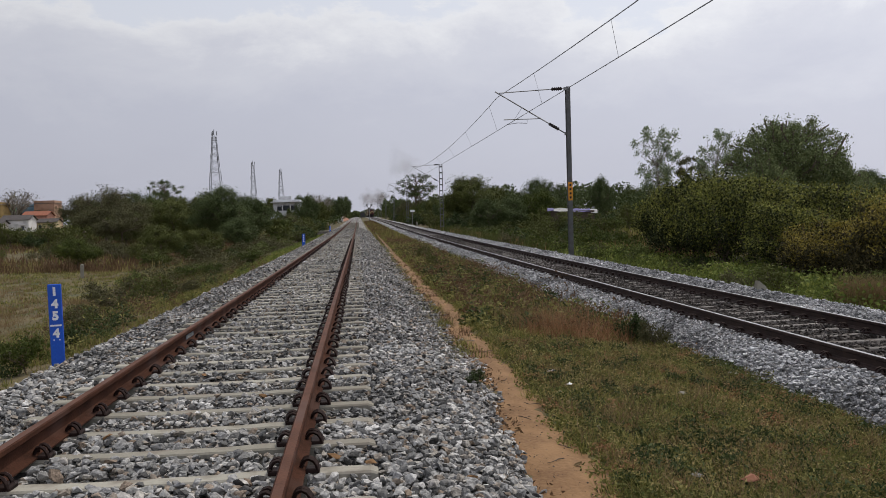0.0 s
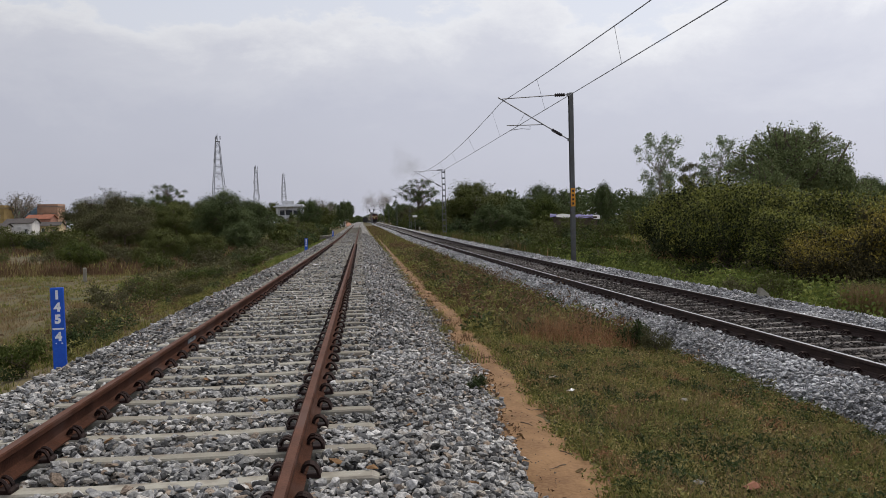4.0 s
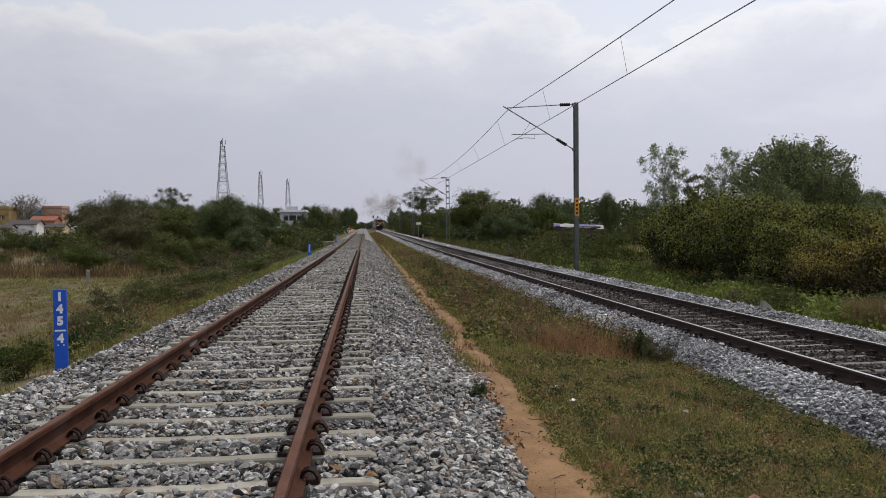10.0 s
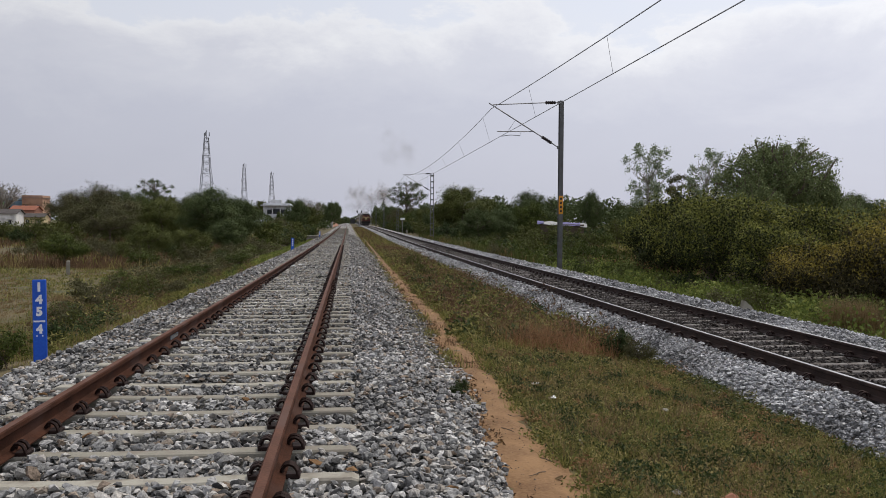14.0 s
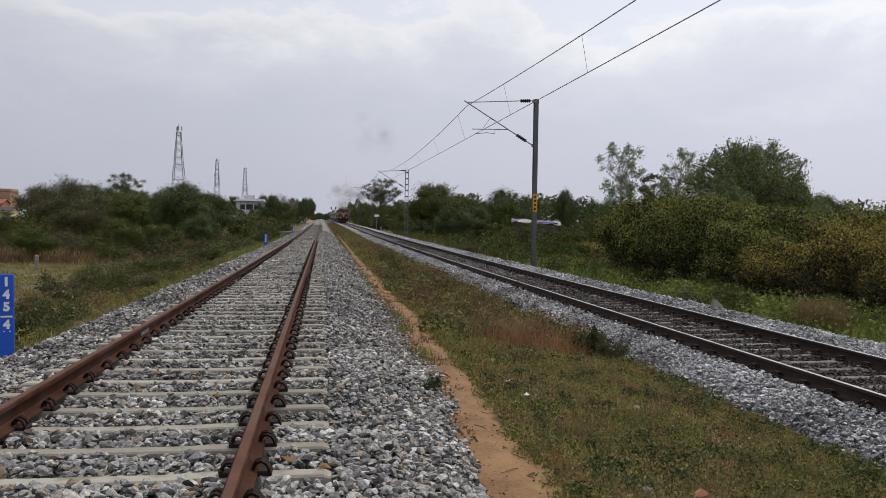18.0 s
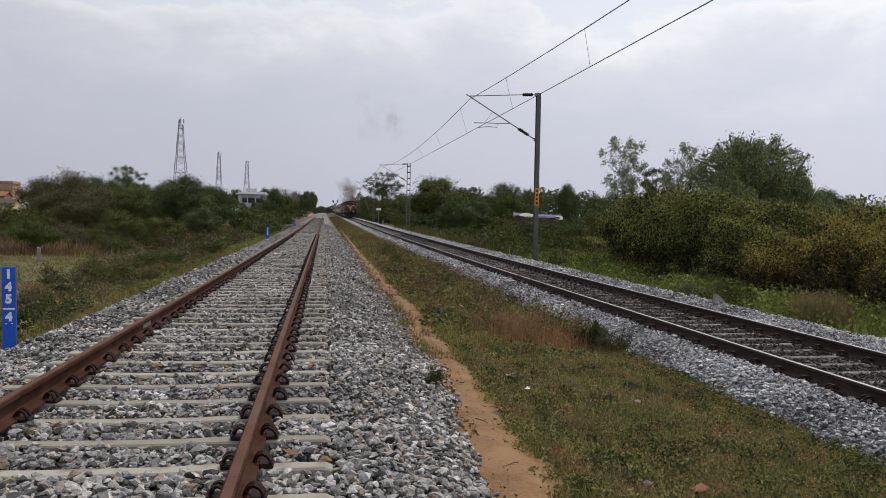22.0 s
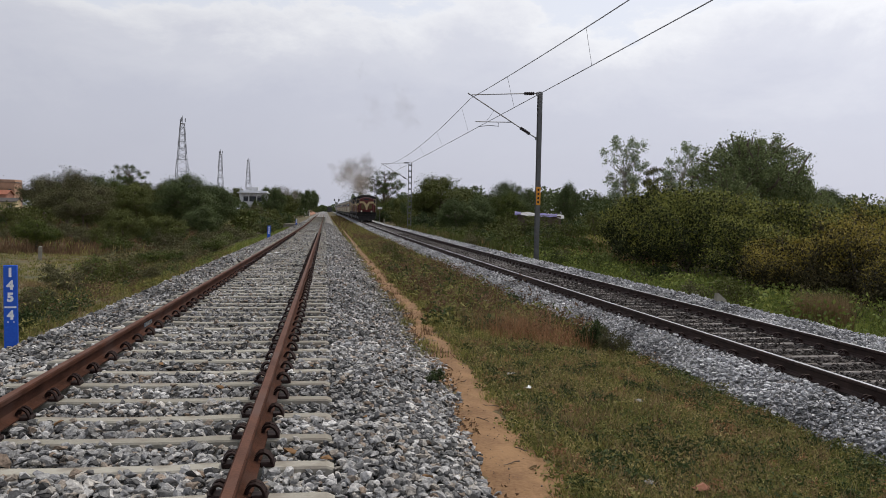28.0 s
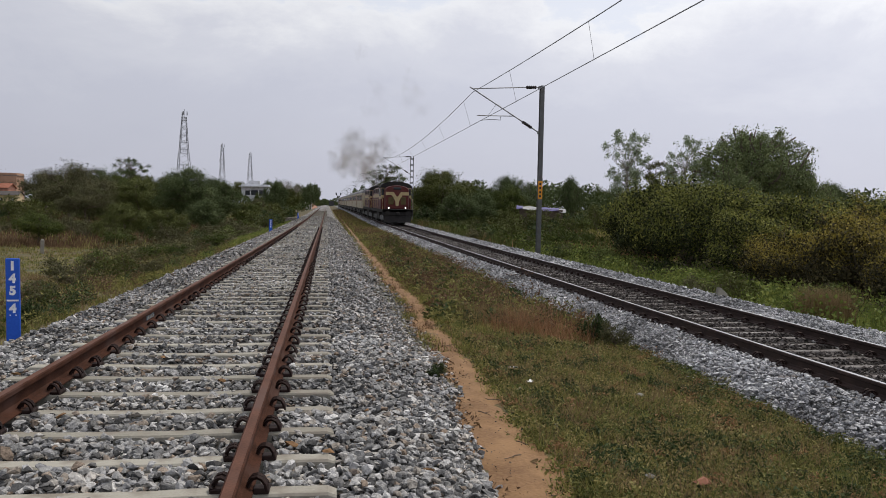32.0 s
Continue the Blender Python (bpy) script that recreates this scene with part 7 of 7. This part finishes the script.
for side in (-1, 1):
    s = Shape()
    s.box((side * 1.3, 2.19, 3.1), (0.26, 0.05, 0.62), 0.02)
    pane = part("front_window", s, glass_dark, cab)
    s = Shape()
    s.box((side * 1.29, 2.215, 3.02), (0.36, 0.04, 0.98), 0.01)
    part("window_surround", s, loco_cream, pane, "cream window surround")
    for y in (2.95, 3.85):
        s = Shape()
        s.box((side * 1.475, y, 3.05), (0.05, 0.72, 0.7), 0.02)
        part("side_window", s, glass_dark, cab)
    s = Shape()
    s.box((side * 1.48, 3.4, 2.5), (0.03, 2.3, 0.26), 0.01)
    part("cream_band", s, loco_cream, cab)
    s = Shape()
    s.box((side * 1.26, 11, 2.75), (0.03, 12.6, 0.34), 0.01)
    part("cream_band", s, loco_cream, hood)
    for k in range(7):
        s = Shape()
        s.box((side * 1.26, 5.9 + k * 1.7, 2.1), (0.05, 1.3, 0.85), 0.02)
        part("hood_door", s, loco_red, hood)
    for k in range(4):
        s = Shape()
        s.box((side * 1.26, 6.3 + k * 3.1, 3.3), (0.06, 1.6, 0.42), 0.02)
        part("grille", s, under_black, hood)
    # the cream chevron of the front: a band that runs down to a point in the middle
    s = Shape()
    s.loft([[(side * x, 0.925 - o, z) for x, z in ((1.1, 3.08), (1.1, 2.78), (0.5, 2.78), (0.17, 2.2), (0.14, 1.8), (0.0, 1.76), (0.0, 2.6), (0.36, 3.08))] for o in ((0.0, 0.05) if side > 0 else (0.05, 0.0))])
    part("chevron", s, loco_cream, short)
    s = Shape()
    s.box((side * 0.58, 0.9, 2.25), (0.5, 0.06, 0.72), 0.03)
    part("front_grille", s, grille_olive, short, "olive-brown louvred grille")
    s = Shape()
    s.turn([(0.13, 0), (0.13, 0.08), (0.058, 0.12)], sides=14, m=pose(side * 0.80, 0.92, 1.58, 90, 0, 0))
    lamp = part("headlamp", s, under_black, short)
    s = Shape()
    s.turn([(0.001, 0), (0.058, 0), (0.05, 0.03), (0.001, 0.045)], sides=14, m=pose(side * 0.80, 0.80, 1.58, 90, 0, 0))
    part("lens", s, lamp_lit, lamp, "lit white lamp")
    s = Shape()
    s.turn([(0.16, 0), (0.09, 0.03), (0.09, 0.5), (0.25, 0.52), (0.25, 0.58), (0.02, 0.6)], sides=14, m=pose(side * 0.98, 0.2, 1.08, 90, 0, 0))
    part("buffer", s, under_black, engine)
    s = Shape()
    s.tube([(side * 1.42, 0.6, 1.45), (side * 1.42, 0.6, 2.4), (side * 1.42, 2.2, 2.5)], 0.025, 5)
    part("handrail", s, loco_cream, engine)
    s = Shape()
    s.tube([(side * 1.42, 4.8, 2.4), (side * 1.42, 17.8, 2.4)], 0.025, 5)
    for y in (4.8, 8, 11.2, 14.5, 17.8):
        s.tube([(side * 1.42, y, 1.42), (side * 1.42, y, 2.4)], 0.02, 4)
    part("handrail", s, loco_cream, engine)
s = Shape()
s.box((0, 0.86, 3.42), (0.7, 0.1, 0.22), 0.03)
part("number_box", s, glass_dark, short)
s = Shape()
s.box((0, 0.35, 1.15), (2.9, 0.3, 0.62), 0.04)
part("buffer_beam", s, under_black, engine)
s = Shape()
s.loft([[(-1.35, 0.25, 0.85), (1.35, 0.25, 0.85), (1.35, 0.4, 0.85), (-1.35, 0.4, 0.85)], [(-1.2, -0.05, 0.22), (1.2, -0.05, 0.22), (1.2, 0.1, 0.22), (-1.2, 0.1, 0.22)]])
part("cowcatcher", s, under_black, engine)
s = Shape()
s.box((0, -0.05, 1.05), (0.3, 0.5, 0.32), 0.05)
part("coupler", s, under_black, engine)
s = Shape()
s.box((0, 9.2, 0.75), (2.5, 4.2, 0.8), 0.1)
part("fuel_tank", s, under_black, engine)
for y in (6.5, 9.5, 14.5):
    s = Shape()
    s.turn([(0.75, 0), (0.75, 0.18), (0.5, 0.2)], sides=16, m=pose(0, y, 3.8))
    part("roof_fan", s, under_black, hood)
s = Shape()
s.box((0, 11.2, 3.95), (0.5, 0.9, 0.3), 0.05)
part("exhaust_stack", s, under_black, hood)
bogie(engine, 4.2, 3, 0.54)
bogie(engine, 14.2, 3, 0.54)

coach = thing("passenger_coach", "cream passenger coach with an orange-brown window band", "coach", group="coaches of the train")
body = part("body", hull(arch(3.1, 1.15, 3.25, 0.7), 0.15, 22.2, 0.06), coach_cream, coach)
s = Shape()
s.loft([[(x, y, z) for x, z in arch(3.16, 3.34, 3.36, 0.66)[2:] + [(-1.5, 3.3), (1.5, 3.3)]] for y in (0.1, 22.25)])
part("roof", s, roof_grey, coach)
for side in (-1, 1):
    s = Shape()
    s.box((side * 1.552, 11.2, 2.62), (0.02, 21.6, 0.86), 0)
    band = part("window_band", s, coach_band, coach)
    for k in range(9):
        s = Shape()
        s.box((side * 1.566, 3.2 + k * 2.0, 2.66), (0.03, 1.25, 0.62), 0.01)
        part("window", s, glass_dark, coach)
    for y in (1.1, 21.2):
        s = Shape()
        s.box((side * 1.556, y, 2.2), (0.04, 0.75, 1.95), 0.01)
        part("door", s, coach_band, coach)
s = Shape()
s.box((0, 11.1, 1.0), (2.7, 22.2, 0.3), 0.02)
part("underframe", s, under_black, coach)
s = Shape()
s.box((0, 11.1, 0.65), (2.2, 5.5, 0.6), 0.05)
part("battery_box", s, under_black, coach)
s = Shape()
s.box((0, 0.0, 2.1), (1.5, 0.5, 2.1), 0.08)
part("gangway", s, under_black, coach)
bogie(coach, 3.7, 2, 0.46)
bogie(coach, 18.6, 2, 0.46)
TRAIN = [(engine, 0.0, 18.5), (copy_thing(engine, Matrix.Identity(4)), 18.9, 18.5), (coach, 37.8, 22.3)]
for k in range(1, 11):
    TRAIN.append((copy_thing(coach, Matrix.Identity(4)), 37.8 + 22.75 * k, 22.3))


# ---- exhaust smoke: soft wisps, thin towards their edges, gathered into puffs ----
def wisp(name, most):
    m = surface(name, (0.27, 0.22, 0.165), (0.41, 0.345, 0.265), 1.0, 5.0, 1.0, 0.0)
    n, l = m.node_tree.nodes, m.node_tree.links
    uv, grad = n.new("ShaderNodeUVMap"), n.new("ShaderNodeVectorMath")
    uv.uv_map = "wisp"
    grad.operation = "LENGTH"
    l.new(uv.outputs["UV"], grad.inputs[0])
    fade = n.new("ShaderNodeMapRange")
    fade.interpolation_type = "SMOOTHSTEP"
    for k, v in (("From Min", 1.0), ("From Max", 0.0), ("To Min", 0.0), ("To Max", most)):
        fade.inputs[k].default_value = v
    l.new(grad.outputs["Value"], fade.inputs["Value"])
    tc, rag, cut = n.new("ShaderNodeTexCoord"), n.new("ShaderNodeTexNoise"), n.new("ShaderNodeMapRange")
    rag.inputs["Scale"].default_value, rag.inputs["Detail"].default_value = 1.9, 4.0
    l.new(tc.outputs["Object"], rag.inputs["Vector"])
    cut.inputs["From Min"].default_value, cut.inputs["From Max"].default_value = 0.36, 0.6
    cut.inputs["To Min"].default_value = 0.6
    l.new(rag.outputs["Fac"], cut.inputs["Value"])
    amount = n.new("ShaderNodeMath")
    amount.operation = "MULTIPLY"
    l.new(fade.outputs["Result"], amount.inputs[0])
    l.new(cut.outputs["Result"], amount.inputs[1])
    l.new(amount.outputs["Value"], n["Principled BSDF"].inputs["Alpha"])
    n["Principled BSDF"].inputs["Specular IOR Level"].default_value = 0.0
    return m


scene.cycles.transparent_max_bounces = 96
SOOT = {"thick": wisp("soot_thick", 0.095), "mid": wisp("soot_mid", 0.075), "thin": wisp("soot_thin", 0.018)}


def puff_mesh(seed, n, mat):
    """Soft wisps turned every way within about one metre."""
    r = np.random.default_rng(seed)
    c = r.normal(size=(n, 3)) * 0.42
    a = r.normal(size=(n, 3))
    a[:, 1] *= 0.3
    a /= np.linalg.norm(a, axis=1)[:, None]
    b = r.normal(size=(n, 3))
    b[:, 1] *= 0.3
    b -= a * (a * b).sum(1)[:, None]
    b /= np.linalg.norm(b, axis=1)[:, None]
    k = r.uniform(0.6, 1.0, n)[:, None]
    turn = np.arange(8) * math.pi / 4
    co, si = np.cos(turn)[None, :, None], np.sin(turn)[None, :, None]
    v = (c[:, None] + (a[:, None] * co + b[:, None] * si) * k[:, None]).reshape(-1, 3)
    me = sheet("puff", v, np.arange(8 * n).reshape(-1, 8), mat)
    uv = me.uv_layers.new(name="wisp")
    uv.data.foreach_set("uv", np.tile(np.stack([np.cos(turn), np.sin(turn)], 1).ravel().astype(np.float32) * 1.08, n))
    return me


smoke = thing("exhaust_smoke", "brown-grey diesel smoke drifting over the train", "smoke")
puff_rng = np.random.default_rng(77)
SMOKE = []


def puff(seed, size, how, n, path):
    p = part("puff", puff_mesh(seed, n, SOOT[how]), None, smoke)
    p.scale = (size, size, size)
    SMOKE.append((p, path, seed))


def drift(table):
    """A path through (t, x, y, z) rows."""
    rows = np.array(table, float)
    return lambda t: Vector([float(np.interp(t, rows[:, 0], rows[:, k])) for k in (1, 2, 3)])


def blown(start, spread, room):
    """Smoke that waits in the engine's hood, leaves by the stack at its start and rises, slows and spreads."""
    out = Vector(spread)

    def path(t):
        y = front(max(t, 0)) + 11.2
        if t <= start:
            return Vector((float(old_x(y)), y + room, float(old_z(y)) + 2.55))
        age = t - start
        y0 = front(start) + 11.2
        lift = 1 - math.exp(-age / 1.5)
        wide = 1 - math.exp(-age / 4.5) + 0.03 * age
        return Vector((float(old_x(y0)) + out.x * wide + 0.12 * age, y0 - 9 * (1 - math.exp(-age / 1.6)) + out.y * wide, float(old_z(y0)) + 4.4 + 3.6 * lift + 0.34 * age + out.z * wide))
    return path


# an old plume that hangs over the trees, smoke that lags behind the engine, and the new burst
for i in range(9):
    o = puff_rng.uniform(-1, 1, 3) * (3.0, 3, 3.0)
    puff(40 + i, 4.0, "thin", 16, drift([(0, 16.4 + o[0], 300 + o[1], 21.6 + o[2]), (10, 17.2 + 1.2 * o[0], 300 + o[1], 26 + 1.3 * o[2]),
                                         (17, 17.8 + 1.7 * o[0], 300 + o[1], 33 + 1.8 * o[2]), (32, 21 + 4.2 * o[0], 300 + o[1], 47 + 4.2 * o[2])]))
for i in range(22):
    o = puff_rng.uniform(-1, 1, 3) * (5.6, 4, 2.6)
    puff(60 + i, 3.4, "mid", 13, drift([(0, 9.2 + o[0], 455 + o[1], 11.6 + o[2]), (6, 8.3 + o[0], 402 + o[1], 11.5 + 1.1 * o[2]), (12, 7.6 + 1.2 * o[0], 350 + o[1], 12.0 + 1.5 * o[2]),
                                        (17, 11 + 1.7 * o[0], 318 + o[1], 11.5 + 1.6 * o[2]), (21, 25 + 2.2 * o[0], 308 + o[1], 8.5 + 0.8 * o[2]), (26, 46 + 3 * o[0], 300 + o[1], 5.5 + 0.5 * o[2]), (32, 66 + 3 * o[0], 300 + o[1], 5 + 0.4 * o[2])]))
for i in range(48):
    start = 19.9 + (3.2 * (i / 26) if i < 26 else 3.2 + 5.2 * (i - 26) / 22)
    a, q = puff_rng.uniform(0, 6.283), math.sqrt(puff_rng.random())
    puff(90 + i, 1.75 + 0.2 * (i % 3), "thick", 12, blown(start, (5.2 * q * math.cos(a) - 0.3, puff_rng.uniform(-4, 4), 3.9 * q * math.sin(a) + 0.8), -3.5 + 0.5 * i))


# the bed and the verge go on behind the camera
stones("ballast_stones", mid_rocks, (-3.0, -1.9, 2.8, 6.2), 900, 0.05, new_mid, bed_new_h, SLEEPER_FIRST, ballast_stone, GREY, new_toe)
BEHIND = (1.7, 5.1, -12, 3.4)
clumps("weed_clumps", 90, BEHIND, verge, 0.14, 0.34, 0.042, 60, herb_olive, "olive weed clumps along the verge", 0.6)
clumps("weed_clumps", 50, BEHIND, verge, 0.14, 0.34, 0.045, 60, leaf_dark, "dark green weed clumps along the verge", 0.6)
clumps("weed_clumps", 60, BEHIND, verge, 0.14, 0.34, 0.036, 60, weed_brown, "brown weed clumps along the verge", 0.7)


def motions():
    times = [0, 2, 4, 6, 8, 10, 12, 14, 16, 18, 20, 22, 24, 26, 28, 29, 30, 31, 32]
    for ob, back, length in TRAIN:
        walk(ob, [(t, on_line(front(t) + back, length)) for t in times])
    finer = times[:11] + [20 + 0.5 * k for k in range(1, 25)]
    for p, path, seed in SMOKE:
        rows = []
        for t in finer:
            at = path(t)
            rows.append((t, pose(at.x, at.y, at.z, 0, 0, 5 * t + 40 * seed)))
        walk(p, rows)


motions()
